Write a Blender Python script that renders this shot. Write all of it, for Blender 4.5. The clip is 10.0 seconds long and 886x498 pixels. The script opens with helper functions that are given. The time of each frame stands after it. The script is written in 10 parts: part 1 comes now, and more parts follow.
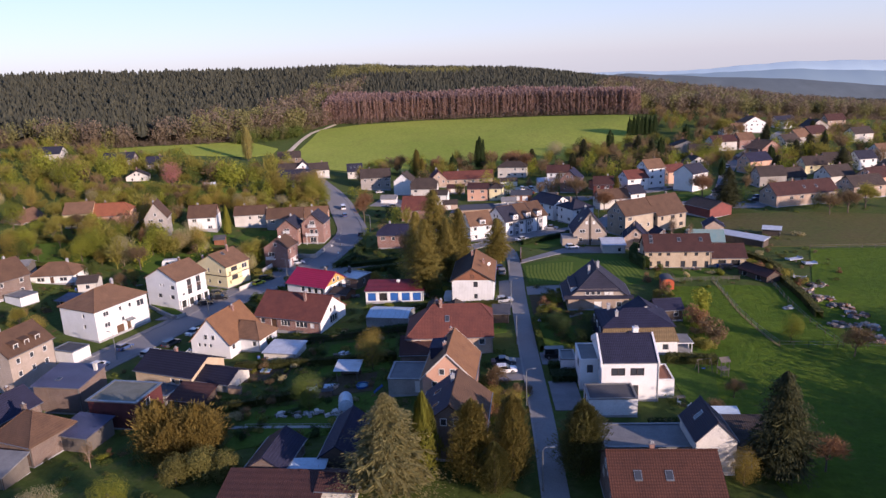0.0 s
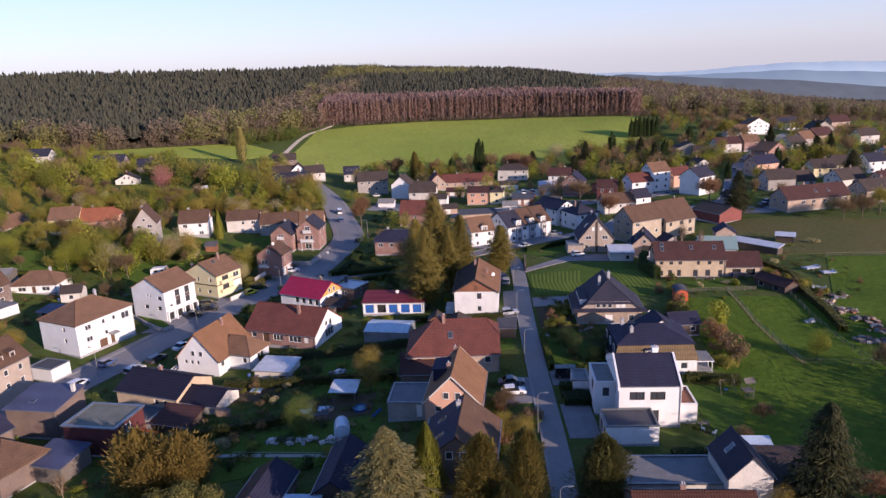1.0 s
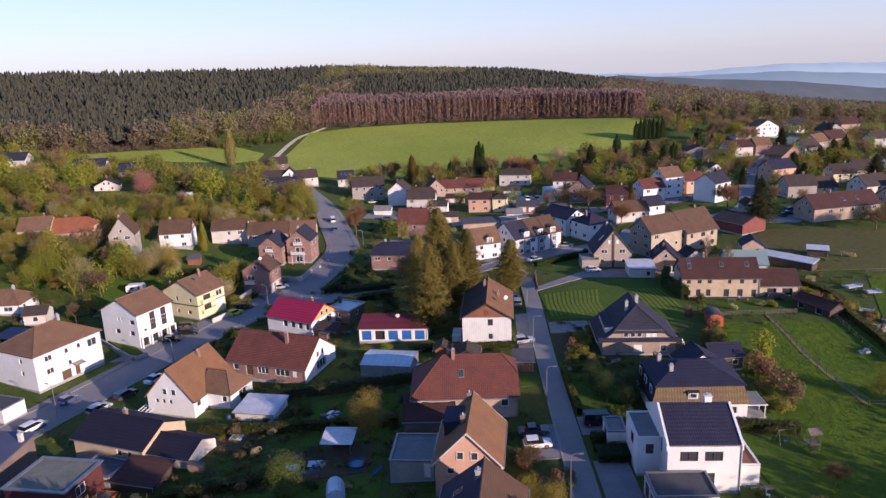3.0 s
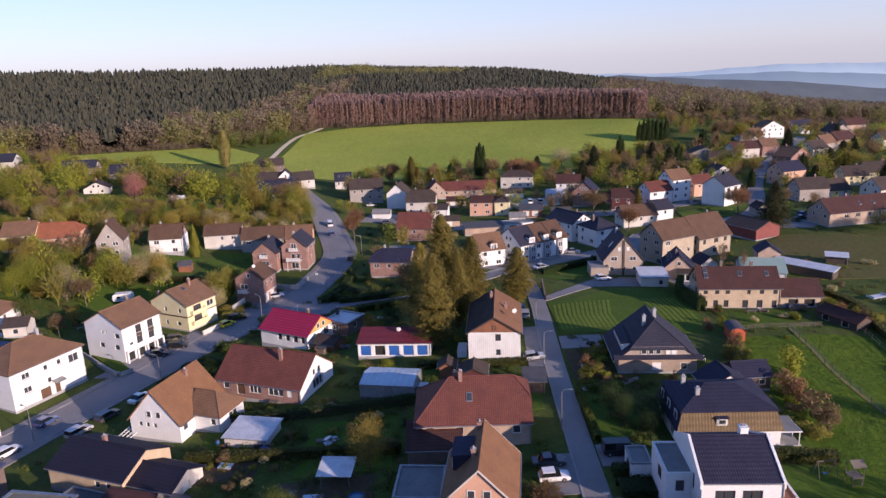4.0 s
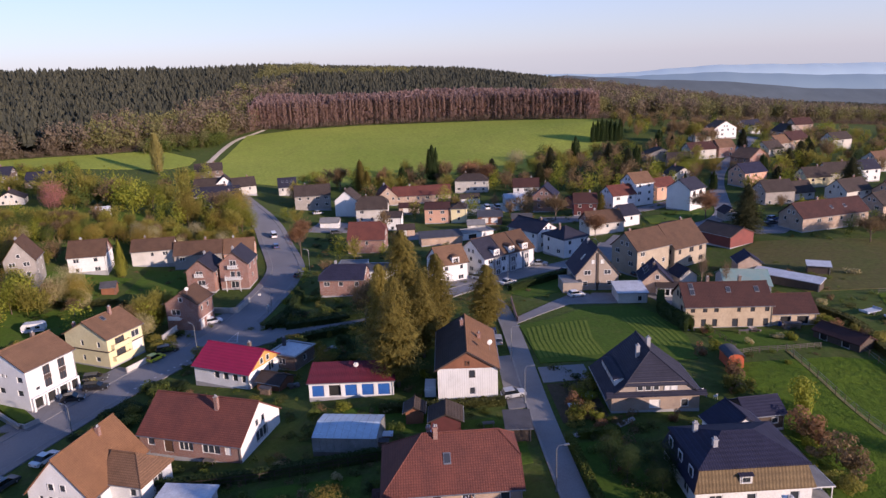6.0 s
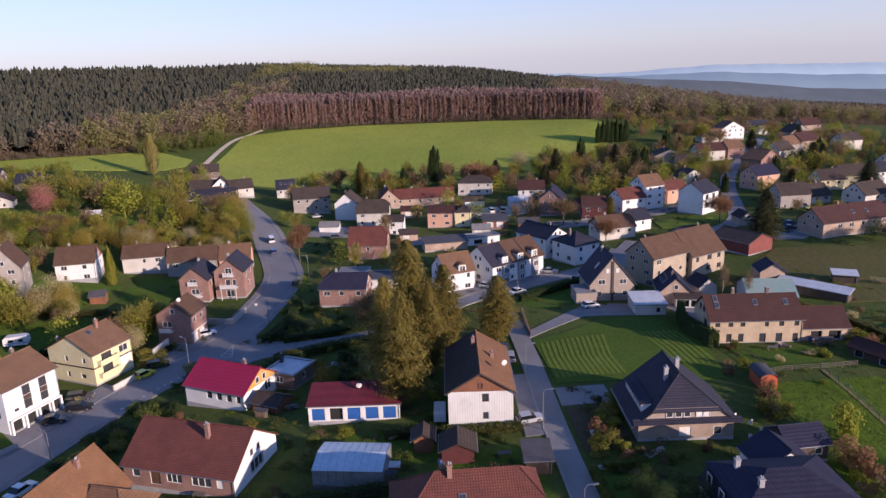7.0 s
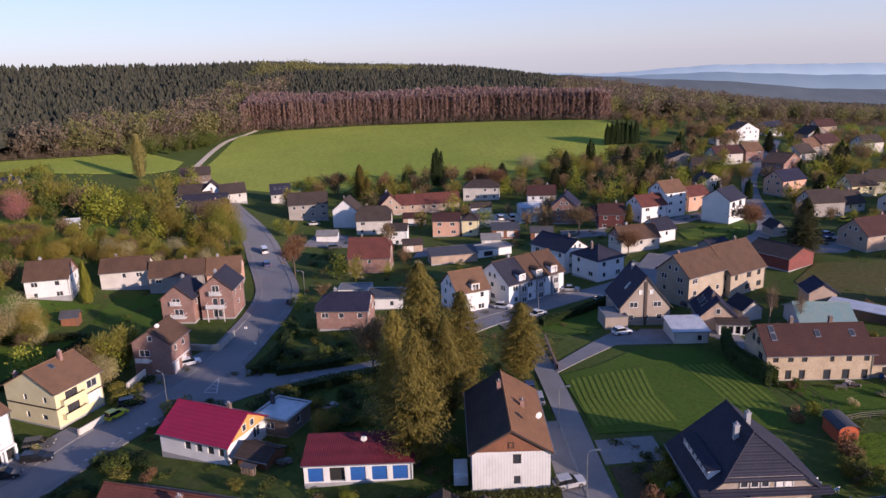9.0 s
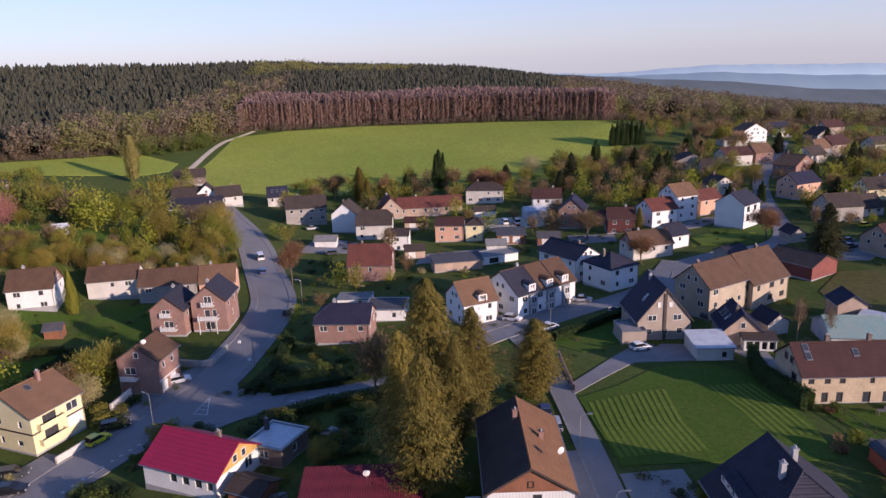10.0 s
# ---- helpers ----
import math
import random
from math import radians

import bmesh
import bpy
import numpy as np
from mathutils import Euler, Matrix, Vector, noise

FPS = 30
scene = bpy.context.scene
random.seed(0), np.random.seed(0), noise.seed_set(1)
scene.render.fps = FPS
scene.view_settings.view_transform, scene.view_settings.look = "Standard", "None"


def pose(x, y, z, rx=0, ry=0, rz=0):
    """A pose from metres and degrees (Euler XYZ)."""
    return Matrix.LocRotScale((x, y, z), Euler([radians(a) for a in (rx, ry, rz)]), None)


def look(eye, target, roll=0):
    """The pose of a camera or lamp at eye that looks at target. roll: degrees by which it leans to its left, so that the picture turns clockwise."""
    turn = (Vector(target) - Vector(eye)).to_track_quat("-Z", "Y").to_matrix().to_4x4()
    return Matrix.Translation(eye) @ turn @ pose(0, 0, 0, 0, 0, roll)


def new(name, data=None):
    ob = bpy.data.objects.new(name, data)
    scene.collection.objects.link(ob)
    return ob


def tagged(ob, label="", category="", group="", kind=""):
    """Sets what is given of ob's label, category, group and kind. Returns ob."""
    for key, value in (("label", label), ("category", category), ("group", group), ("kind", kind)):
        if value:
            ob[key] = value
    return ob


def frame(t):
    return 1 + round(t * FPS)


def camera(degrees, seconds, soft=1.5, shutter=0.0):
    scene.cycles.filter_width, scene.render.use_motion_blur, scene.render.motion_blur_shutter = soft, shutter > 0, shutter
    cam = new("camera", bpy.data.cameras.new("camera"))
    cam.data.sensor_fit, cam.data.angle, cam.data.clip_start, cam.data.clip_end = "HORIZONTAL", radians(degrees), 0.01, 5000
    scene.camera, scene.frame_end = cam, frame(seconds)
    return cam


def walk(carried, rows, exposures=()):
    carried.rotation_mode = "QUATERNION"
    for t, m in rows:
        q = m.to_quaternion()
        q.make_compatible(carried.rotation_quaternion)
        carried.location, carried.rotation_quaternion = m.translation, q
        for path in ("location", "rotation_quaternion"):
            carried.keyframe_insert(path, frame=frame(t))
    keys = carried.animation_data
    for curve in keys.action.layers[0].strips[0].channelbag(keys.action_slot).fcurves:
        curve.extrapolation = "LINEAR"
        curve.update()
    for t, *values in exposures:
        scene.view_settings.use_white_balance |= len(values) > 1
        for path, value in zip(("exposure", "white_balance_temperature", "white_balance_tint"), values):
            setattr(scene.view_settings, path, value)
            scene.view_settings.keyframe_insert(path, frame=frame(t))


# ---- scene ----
cam = camera(64.2, 10.0, 1.45)
METRES, EYE, TILT, LEAN, TURN = 90.4, 52.0, 0.0, 0.0, 2.3
ROWS = [
    (0.0, 0.0, 0.0, 0.0, -0.63, -15.01, 2.34),
    (0.5, -0.0057, 0.0497, -0.0023, -0.76, -14.97, 2.32),
    (1.0, -0.0115, 0.099, -0.004, -0.9, -14.95, 2.3),
    (1.5, -0.0178, 0.1485, -0.0063, -1.03, -14.92, 2.28),
    (2.0, -0.0237, 0.1976, -0.0083, -1.15, -14.91, 2.25),
    (2.5, -0.0293, 0.2467, -0.0102, -1.25, -14.89, 2.24),
    (4.0, -0.0483, 0.3932, -0.0159, -1.61, -14.9, 2.17),
    (4.5, -0.0533, 0.4429, -0.0185, -1.93, -14.9, 2.16),
    (5.0, -0.0587, 0.4925, -0.0211, -3.78, -14.96, 2.14),
    (5.5, -0.066, 0.5424, -0.023, -5.85, -15.02, 2.1),
    (7.0, -0.0819, 0.6935, -0.0285, -6.15, -15.08, 1.94),
    (7.5, -0.0863, 0.7438, -0.0308, -6.22, -15.09, 1.9),
    (8.0, -0.0903, 0.7935, -0.0327, -6.28, -15.09, 1.86),
    (8.5, -0.0934, 0.8437, -0.0352, -6.34, -15.11, 1.82),
    (9.0, -0.0966, 0.8937, -0.0369, -6.4, -15.13, 1.79),
    (9.5, -0.0992, 0.9439, -0.04, -6.46, -15.11, 1.78),
    (10.0, -0.1016, 0.9935, -0.0422, -6.51, -15.12, 1.77),
]
walk(cam, [(t, pose(0, 0, EYE, TILT, LEAN, TURN) @ pose(METRES * x, METRES * y, METRES * z, 90 + pitch, roll, yaw)) for t, x, y, z, yaw, pitch, roll in ROWS],
     exposures=[(0.0, 0.58, 5760, 32), (10.0, 0.42, 5760, 32)])

# ---------------------------------------------------------------- light
SUN_AZ, SUN_EL = 130.0, 14.5          # clockwise from +y; height over the horizon
world = bpy.data.worlds.new("sky")
scene.world = world
world.use_nodes = True
wn = world.node_tree.nodes
sky = wn.new("ShaderNodeTexSky")
sky.sky_type = "NISHITA"
sky.sun_disc = False
sky.sun_elevation, sky.sun_rotation = radians(SUN_EL), radians(SUN_AZ)
sky.air_density, sky.dust_density, sky.ozone_density = 1.0, 0.3, 4.0
wn["Background"].inputs["Strength"].default_value = 0.14
sky_at, sky_up, veil = wn.new("ShaderNodeTexCoord"), wn.new("ShaderNodeSeparateXYZ"), wn.new("ShaderNodeMapRange")
veil.interpolation_type = "SMOOTHSTEP"  # mist all round the horizon, thinning upwards
for k, v in zip(("From Min", "From Max", "To Min", "To Max"), (0.0, 0.4, 0.55, 0.0)):
    veil.inputs[k].default_value = v
haze = wn.new("ShaderNodeMix")
haze.data_type = "RGBA"
haze.inputs[7].default_value = (3.4, 3.37, 3.4, 1)
world.node_tree.links.new(sky_at.outputs["Generated"], sky_up.inputs[0])
world.node_tree.links.new(sky_up.outputs["Z"], veil.inputs["Value"])
world.node_tree.links.new(veil.outputs["Result"], haze.inputs[0])
world.node_tree.links.new(sky.outputs["Color"], haze.inputs[6])
world.node_tree.links.new(haze.outputs[2], wn["Background"].inputs["Color"])
sun_data = bpy.data.lights.new("sun", "SUN")
sun_data.energy, sun_data.angle, sun_data.color = 5.0, radians(0.6), (1.0, 0.79, 0.52)
sun = new("sun", sun_data)
sun_from = Vector((math.sin(radians(SUN_AZ)) * math.cos(radians(SUN_EL)), math.cos(radians(SUN_AZ)) * math.cos(radians(SUN_EL)), math.sin(radians(SUN_EL))))
sun.matrix_world = look(sun_from * 100, (0, 0, 0))


# ---------------------------------------------------------------- materials
def nodes_of(name):
    m = bpy.data.materials.new(name)
    m.use_nodes = True
    return m, m.node_tree.nodes, m.node_tree.links, m.node_tree.nodes["Principled BSDF"]


def ramp(n, l, source, stops):
    r = n.new("ShaderNodeValToRGB")
    while len(r.color_ramp.elements) < len(stops):
        r.color_ramp.elements.new(0.5)
    for e, (p, c) in zip(r.color_ramp.elements, stops):
        e.position, e.color = p, (*c, 1)
    l.new(source, r.inputs["Fac"])
    return r.outputs["Color"]


def noise_of(n, l, coords, scale, detail=4.0, rough=0.6):
    t = n.new("ShaderNodeTexNoise")
    t.inputs["Scale"].default_value, t.inputs["Detail"].default_value, t.inputs["Roughness"].default_value = scale, detail, rough
    l.new(coords, t.inputs["Vector"])
    return t.outputs["Fac"]


def mixed(n, l, fac, a, b, blend="MIX"):
    m = n.new("ShaderNodeMix")
    m.data_type, m.blend_type = "RGBA", blend
    for socket, value in ((m.inputs[0], fac), (m.inputs[6], a), (m.inputs[7], b)):
        if hasattr(value, "links"):
            l.new(value, socket)
        else:
            socket.default_value = value if isinstance(value, float) else (*value, 1)
    return m.outputs[2]


def bumped(n, l, bsdf, height, strength, distance):
    b = n.new("ShaderNodeBump")
    b.inputs["Strength"].default_value, b.inputs["Distance"].default_value = strength, distance
    l.new(height, b.inputs["Height"])
    l.new(b.outputs["Normal"], bsdf.inputs["Normal"])


def shade(c, k):
    return tuple(min(1.0, v * k) for v in c)


def surface(name, colour, other=None, scale=0.6, fine=8.0, rough=0.8, bump=0.3, metallic=0.0, spread=0.0, dist=0.03):
    """Weathered surface: broad stains between two tones, fine grain over them."""
    m, n, l, b = nodes_of(name)
    tc = n.new("ShaderNodeTexCoord").outputs["Object"]
    other = other or shade(colour, 0.75)
    broad = noise_of(n, l, tc, scale, 5)
    grain = noise_of(n, l, tc, fine, 4)
    c = ramp(n, l, broad, [(0.35, colour), (0.7, other)])
    g = ramp(n, l, grain, [(0.3, (0.78, 0.78, 0.78)), (0.7, (1.12, 1.12, 1.12))])
    c = mixed(n, l, 0.8, c, g, "MULTIPLY")
    if spread:
        info = n.new("ShaderNodeObjectInfo")
        c = mixed(n, l, 1.0, c, ramp(n, l, info.outputs["Random"], [(0.0, (1 - spread,) * 3), (1.0, (1 + spread,) * 3)]), "MULTIPLY")
    l.new(c, b.inputs["Base Color"])
    b.inputs["Roughness"].default_value, b.inputs["Metallic"].default_value = rough, metallic
    bumped(n, l, b, grain, bump, dist)
    return m


def tiles(name, colour, other, columns=0.3, courses=0.2, rough=0.75):
    """Pantiles: columns along the ridge, courses by height, stained and mossy in patches."""
    m, n, l, b = nodes_of(name)
    tc = n.new("ShaderNodeTexCoord").outputs["Object"]
    sep = n.new("ShaderNodeSeparateXYZ")
    l.new(tc, sep.inputs[0])

    def waves(socket, period):
        k = n.new("ShaderNodeMath")
        k.operation = "MULTIPLY"
        k.inputs[1].default_value = 2 * math.pi / period
        l.new(socket, k.inputs[0])
        s = n.new("ShaderNodeMath")
        s.operation = "SINE"
        l.new(k.outputs[0], s.inputs[0])
        return s.outputs[0]
    add = n.new("ShaderNodeMath")
    l.new(waves(sep.outputs["X"], columns), add.inputs[0])
    l.new(waves(sep.outputs["Z"], courses), add.inputs[1])
    broad = noise_of(n, l, tc, 0.45, 6, 0.65)
    grain = noise_of(n, l, tc, 5.0, 3)
    c = ramp(n, l, broad, [(0.35, colour), (0.68, other)])
    c = mixed(n, l, 0.7, c, ramp(n, l, grain, [(0.3, (0.7, 0.7, 0.7)), (0.7, (1.2, 1.2, 1.2))]), "MULTIPLY")
    c = mixed(n, l, 0.34, c, ramp(n, l, add.outputs[0], [(0.0, (0.55, 0.55, 0.55)), (0.6, (1.15, 1.15, 1.15))]), "MULTIPLY")
    l.new(c, b.inputs["Base Color"])
    b.inputs["Roughness"].default_value, b.inputs["Specular IOR Level"].default_value = rough, 0.2
    bumped(n, l, b, add.outputs[0], 0.45, 0.03)
    return m


def bricks(name, colour, other, mortar):
    m, n, l, b = nodes_of(name)
    tc = n.new("ShaderNodeTexCoord").outputs["Object"]
    sep, com, add = n.new("ShaderNodeSeparateXYZ"), n.new("ShaderNodeCombineXYZ"), n.new("ShaderNodeMath")
    l.new(tc, sep.inputs[0])
    l.new(sep.outputs["X"], add.inputs[0])
    l.new(sep.outputs["Y"], add.inputs[1])
    l.new(add.outputs[0], com.inputs["X"])
    l.new(sep.outputs["Z"], com.inputs["Y"])
    t = n.new("ShaderNodeTexBrick")
    for key, v in (("Scale", 1.0), ("Mortar Size", 0.012), ("Brick Width", 0.24), ("Row Height", 0.08)):
        t.inputs[key].default_value = v
    for key, v in (("Color1", colour), ("Color2", other), ("Mortar", mortar)):
        t.inputs[key].default_value = (*v, 1)
    l.new(com.outputs[0], t.inputs["Vector"])
    stain = ramp(n, l, noise_of(n, l, tc, 0.5, 5), [(0.3, (0.7, 0.7, 0.72)), (0.7, (1.15, 1.12, 1.1))])
    l.new(mixed(n, l, 0.8, t.outputs["Color"], stain, "MULTIPLY"), b.inputs["Base Color"])
    b.inputs["Roughness"].default_value = 0.85
    bumped(n, l, b, t.outputs["Fac"], -0.4, 0.02)
    return m


def ribs(name, colour, period):
    """Upright ribbed boards: dark grooves at even steps along either wall direction."""
    m, n, l, b = nodes_of(name)
    tc = n.new("ShaderNodeTexCoord").outputs["Object"]
    sep, add, mul, frac = n.new("ShaderNodeSeparateXYZ"), n.new("ShaderNodeMath"), n.new("ShaderNodeMath"), n.new("ShaderNodeMath")
    l.new(tc, sep.inputs[0])
    l.new(sep.outputs["X"], add.inputs[0])
    l.new(sep.outputs["Y"], add.inputs[1])
    mul.operation, frac.operation = "MULTIPLY", "FRACT"
    mul.inputs[1].default_value = 1 / period
    l.new(add.outputs[0], mul.inputs[0])
    l.new(mul.outputs[0], frac.inputs[0])
    groove = ramp(n, l, frac.outputs[0], [(0.0, (0.5, 0.5, 0.5)), (0.14, (1, 1, 1)), (0.86, (1, 1, 1)), (1.0, (0.5, 0.5, 0.5))])
    stain = ramp(n, l, noise_of(n, l, tc, 0.6, 5), [(0.3, (0.86, 0.86, 0.85)), (0.7, (1.04, 1.04, 1.04))])
    l.new(mixed(n, l, 1.0, mixed(n, l, 0.55, colour, groove, "MULTIPLY"), stain, "MULTIPLY"), b.inputs["Base Color"])
    b.inputs["Roughness"].default_value = 0.65
    bumped(n, l, b, groove, 0.6, 0.03)
    return m


def foliage(name, a, c, spread=0.25, rough=0.7, translucent=0.4):
    """Leaves: every leaf cluster its own tone between two colours, every plant its own shift."""
    m, n, l, b = nodes_of(name)
    geo, info = n.new("ShaderNodeNewGeometry"), n.new("ShaderNodeObjectInfo")
    col = ramp(n, l, geo.outputs["Random Per Island"], [(0.0, a), (1.0, c)])
    col = mixed(n, l, 1.0, col, ramp(n, l, info.outputs["Random"], [(0.0, (1 - spread, 1 - spread, 1 - spread)), (1.0, (1 + spread, 1 + spread * 0.9, 1 + spread * 0.6))]), "MULTIPLY")
    l.new(col, b.inputs["Base Color"])
    b.inputs["Roughness"].default_value = rough
    b.inputs["Specular IOR Level"].default_value = 0.2
    thin, both = n.new("ShaderNodeBsdfTranslucent"), n.new("ShaderNodeMixShader")
    both.inputs[0].default_value = translucent
    l.new(col, thin.inputs["Color"])
    l.new(b.outputs[0], both.inputs[1])
    l.new(thin.outputs[0], both.inputs[2])
    l.new(both.outputs[0], n["Material Output"].inputs["Surface"])
    return m


def grass(name, a, c, d, scale=0.08, fine=1.2, dist=0.15):
    """Turf in three tones, broad and fine."""
    m, n, l, b = nodes_of(name)
    tc = n.new("ShaderNodeTexCoord").outputs["Object"]
    broad, mid, grain = noise_of(n, l, tc, scale, 5), noise_of(n, l, tc, scale * 6, 5, 0.7), noise_of(n, l, tc, fine, 5, 0.75)
    col = ramp(n, l, broad, [(0.35, a), (0.65, c)])
    col = mixed(n, l, ramp(n, l, mid, [(0.5, (0, 0, 0)), (0.75, (0.7, 0.7, 0.7))]), col, d)
    col = mixed(n, l, 0.9, col, ramp(n, l, grain, [(0.25, (0.6, 0.6, 0.6)), (0.75, (1.3, 1.3, 1.3))]), "MULTIPLY")
    l.new(col, b.inputs["Base Color"])
    b.inputs["Roughness"].default_value = 0.95
    b.inputs["Specular IOR Level"].default_value = 0.1
    bumped(n, l, b, grain, 0.8, dist)
    return m


def glassy(name, colour, rough=0.05):
    m, n, l, b = nodes_of(name)
    b.inputs["Base Color"].default_value = (*colour, 1)
    b.inputs["Roughness"].default_value = rough
    b.inputs["Specular IOR Level"].default_value = 0.6
    return m


WHITE = surface("white_render", (0.74, 0.74, 0.735), (0.65, 0.65, 0.64), 0.35, 6, 0.85, 0.15)
OFFWHITE = surface("off_white_render", (0.568, 0.542, 0.499), (0.473, 0.447, 0.404), 0.4, 6, 0.85, 0.2)
CREAM = surface("cream_render", (0.72, 0.64, 0.38), (0.63, 0.55, 0.32), 0.4, 6, 0.85, 0.2)
SALMON = surface("salmon_render", (0.60, 0.36, 0.25), (0.52, 0.30, 0.21), 0.4, 6, 0.85, 0.2)
SAND = surface("sandstone_render", (0.50, 0.40, 0.28), (0.40, 0.31, 0.21), 0.5, 5, 0.9, 0.3)
GREYR = surface("grey_render", (0.34, 0.31, 0.28), (0.27, 0.25, 0.23), 0.5, 5, 0.9, 0.3)
TAUPE = surface("taupe_render", (0.36, 0.30, 0.25), (0.30, 0.25, 0.20), 0.5, 5, 0.9, 0.3)
PLINTH = surface("grey_plinth", (0.36, 0.36, 0.37), (0.28, 0.28, 0.29), 0.8, 8, 0.9, 0.3)
BRICK = bricks("red_brick", (0.275, 0.125, 0.092), (0.215, 0.095, 0.073), (0.30, 0.25, 0.22))
BRICKBROWN = bricks("brown_brick", (0.160, 0.104, 0.080), (0.125, 0.082, 0.064), (0.20, 0.175, 0.155))
BRICKTAN = bricks("tan_brick", (0.42, 0.30, 0.22), (0.35, 0.24, 0.17), (0.42, 0.36, 0.30))
BRICKCHAL = bricks("brown_stone", (0.36, 0.27, 0.20), (0.30, 0.22, 0.17), (0.36, 0.31, 0.26))
SANDGREY = surface("weathered_sand_render", (0.40, 0.335, 0.25), (0.32, 0.265, 0.20), 0.5, 5, 0.9, 0.3)
REDWALL = surface("dark_red_boards", (0.10, 0.024, 0.024), (0.07, 0.019, 0.019), 0.6, 6, 0.8, 0.3)
WOODBROWN = surface("brown_boards", (0.24, 0.10, 0.05), (0.18, 0.075, 0.04), 0.6, 6, 0.75, 0.3)
WOODDARK = surface("dark_weathered_wood", (0.085, 0.06, 0.045), (0.055, 0.042, 0.035), 0.6, 6, 0.85, 0.4)
WOODGREY = surface("grey_weathered_wood", (0.15, 0.13, 0.11), (0.105, 0.09, 0.078), 0.8, 6, 0.9, 0.4)
T_BROWN = tiles("brown_tiles", (0.205, 0.118, 0.070), (0.150, 0.088, 0.054))
T_UMBER = tiles("umber_tiles", (0.126, 0.074, 0.047), (0.090, 0.054, 0.036))
RIBBED = ribs("white_ribbed_cladding", (0.66, 0.66, 0.65), 0.36)
T_RED = tiles("red_tiles", (0.165, 0.058, 0.043), (0.112, 0.043, 0.035))
T_DKRED = tiles("dark_red_tiles", (0.082, 0.038, 0.032), (0.058, 0.029, 0.026))
T_ORANGE = tiles("orange_tiles", (0.300, 0.110, 0.055), (0.235, 0.085, 0.046))
T_WINE = tiles("wine_red_sheet", (0.165, 0.026, 0.036), (0.125, 0.022, 0.030), 0.3, 0.35, 0.6)
T_RUST = tiles("rust_brown_tiles", (0.085, 0.035, 0.024), (0.062, 0.027, 0.020))
T_OCHRE = tiles("ochre_brown_tiles", (0.235, 0.122, 0.062), (0.175, 0.090, 0.048))
T_CRIMSON = tiles("crimson_sheet_tiles", (0.31, 0.020, 0.066), (0.26, 0.018, 0.056), 0.3, 0.35, 0.55)
T_ANTHR = tiles("anthracite_tiles", (0.031, 0.031, 0.060), (0.022, 0.022, 0.043), 0.3, 0.25, 0.72)
T_NIGHT = tiles("blue_black_tiles", (0.017, 0.017, 0.034), (0.013, 0.013, 0.026), 0.3, 0.25, 0.72)
T_SLATE = tiles("blue_black_slates", (0.038, 0.038, 0.058), (0.028, 0.028, 0.043), 0.35, 0.22, 0.72)
T_GREYBR = tiles("grey_brown_tiles", (0.074, 0.056, 0.048), (0.052, 0.040, 0.034))
FELT = surface("grey_roofing_felt", (0.20, 0.20, 0.20), (0.14, 0.14, 0.145), 0.5, 5, 0.9, 0.2)
FELTDARK = surface("dark_roofing_felt", (0.07, 0.07, 0.08), (0.05, 0.05, 0.055), 0.5, 5, 0.85, 0.2)
BLUESHEET = tiles("blue_grey_sheet_tiles", (0.085, 0.090, 0.150), (0.065, 0.070, 0.115), 0.3, 0.5, 0.45)
FELTMOSS = surface("mossy_roofing_felt", (0.165, 0.17, 0.14), (0.12, 0.125, 0.10), 0.5, 5, 0.9, 0.2)
SHEETW = surface("pale_corrugated_sheet", (0.55, 0.58, 0.62), (0.42, 0.44, 0.47), 0.5, 3, 0.45, 0.1)
TEALSHEET = surface("weathered_teal_sheet", (0.18, 0.30, 0.29), (0.24, 0.30, 0.27), 0.5, 4, 0.7, 0.2)
CONCRETE = surface("concrete", (0.38, 0.37, 0.35), (0.28, 0.275, 0.26), 0.5, 6, 0.9, 0.3)
PAVING = surface("grey_paving", (0.22, 0.215, 0.22), (0.165, 0.16, 0.165), 0.3, 6, 0.9, 0.3)
ASPHALT = surface("worn_asphalt", (0.220, 0.216, 0.225), (0.17, 0.168, 0.175), 0.08, 5, 0.85, 0.3, dist=0.01)
ASPHALT_OLD = surface("old_pale_asphalt", (0.25, 0.242, 0.24), (0.19, 0.184, 0.182), 0.1, 5, 0.9, 0.3, dist=0.01)
KERB = surface("kerb_stone", (0.30, 0.29, 0.28), (0.22, 0.215, 0.21), 1, 6, 0.9, 0.3)
PAINT = surface("road_paint", (0.55, 0.55, 0.55), (0.30, 0.30, 0.30), 1.5, 6, 0.8, 0.1)
GRAVEL = surface("pale_gravel_track", (0.55, 0.48, 0.37), (0.45, 0.39, 0.29), 0.2, 3, 0.95, 0.5)
TRIM = surface("white_trim", (0.671, 0.671, 0.662), (0.585, 0.585, 0.568), 0.8, 6, 0.5, 0.1)
TRIMDARK = surface("dark_brown_trim", (0.07, 0.045, 0.035), (0.05, 0.035, 0.03), 0.8, 6, 0.6, 0.1)
ZINC = surface("zinc_gutter", (0.30, 0.31, 0.32), (0.22, 0.23, 0.24), 0.8, 5, 0.45, 0.1, 0.7)
STEEL = surface("galvanised_steel", (0.36, 0.37, 0.37), (0.28, 0.29, 0.30), 1, 5, 0.45, 0.1, 0.8)
BLUEDOOR = surface("blue_garage_door", (0.03, 0.13, 0.42), (0.025, 0.10, 0.34), 0.6, 5, 0.5, 0.1)
BROWNDOOR = surface("brown_wooden_door", (0.13, 0.07, 0.04), (0.09, 0.05, 0.03), 0.6, 5, 0.6, 0.1)
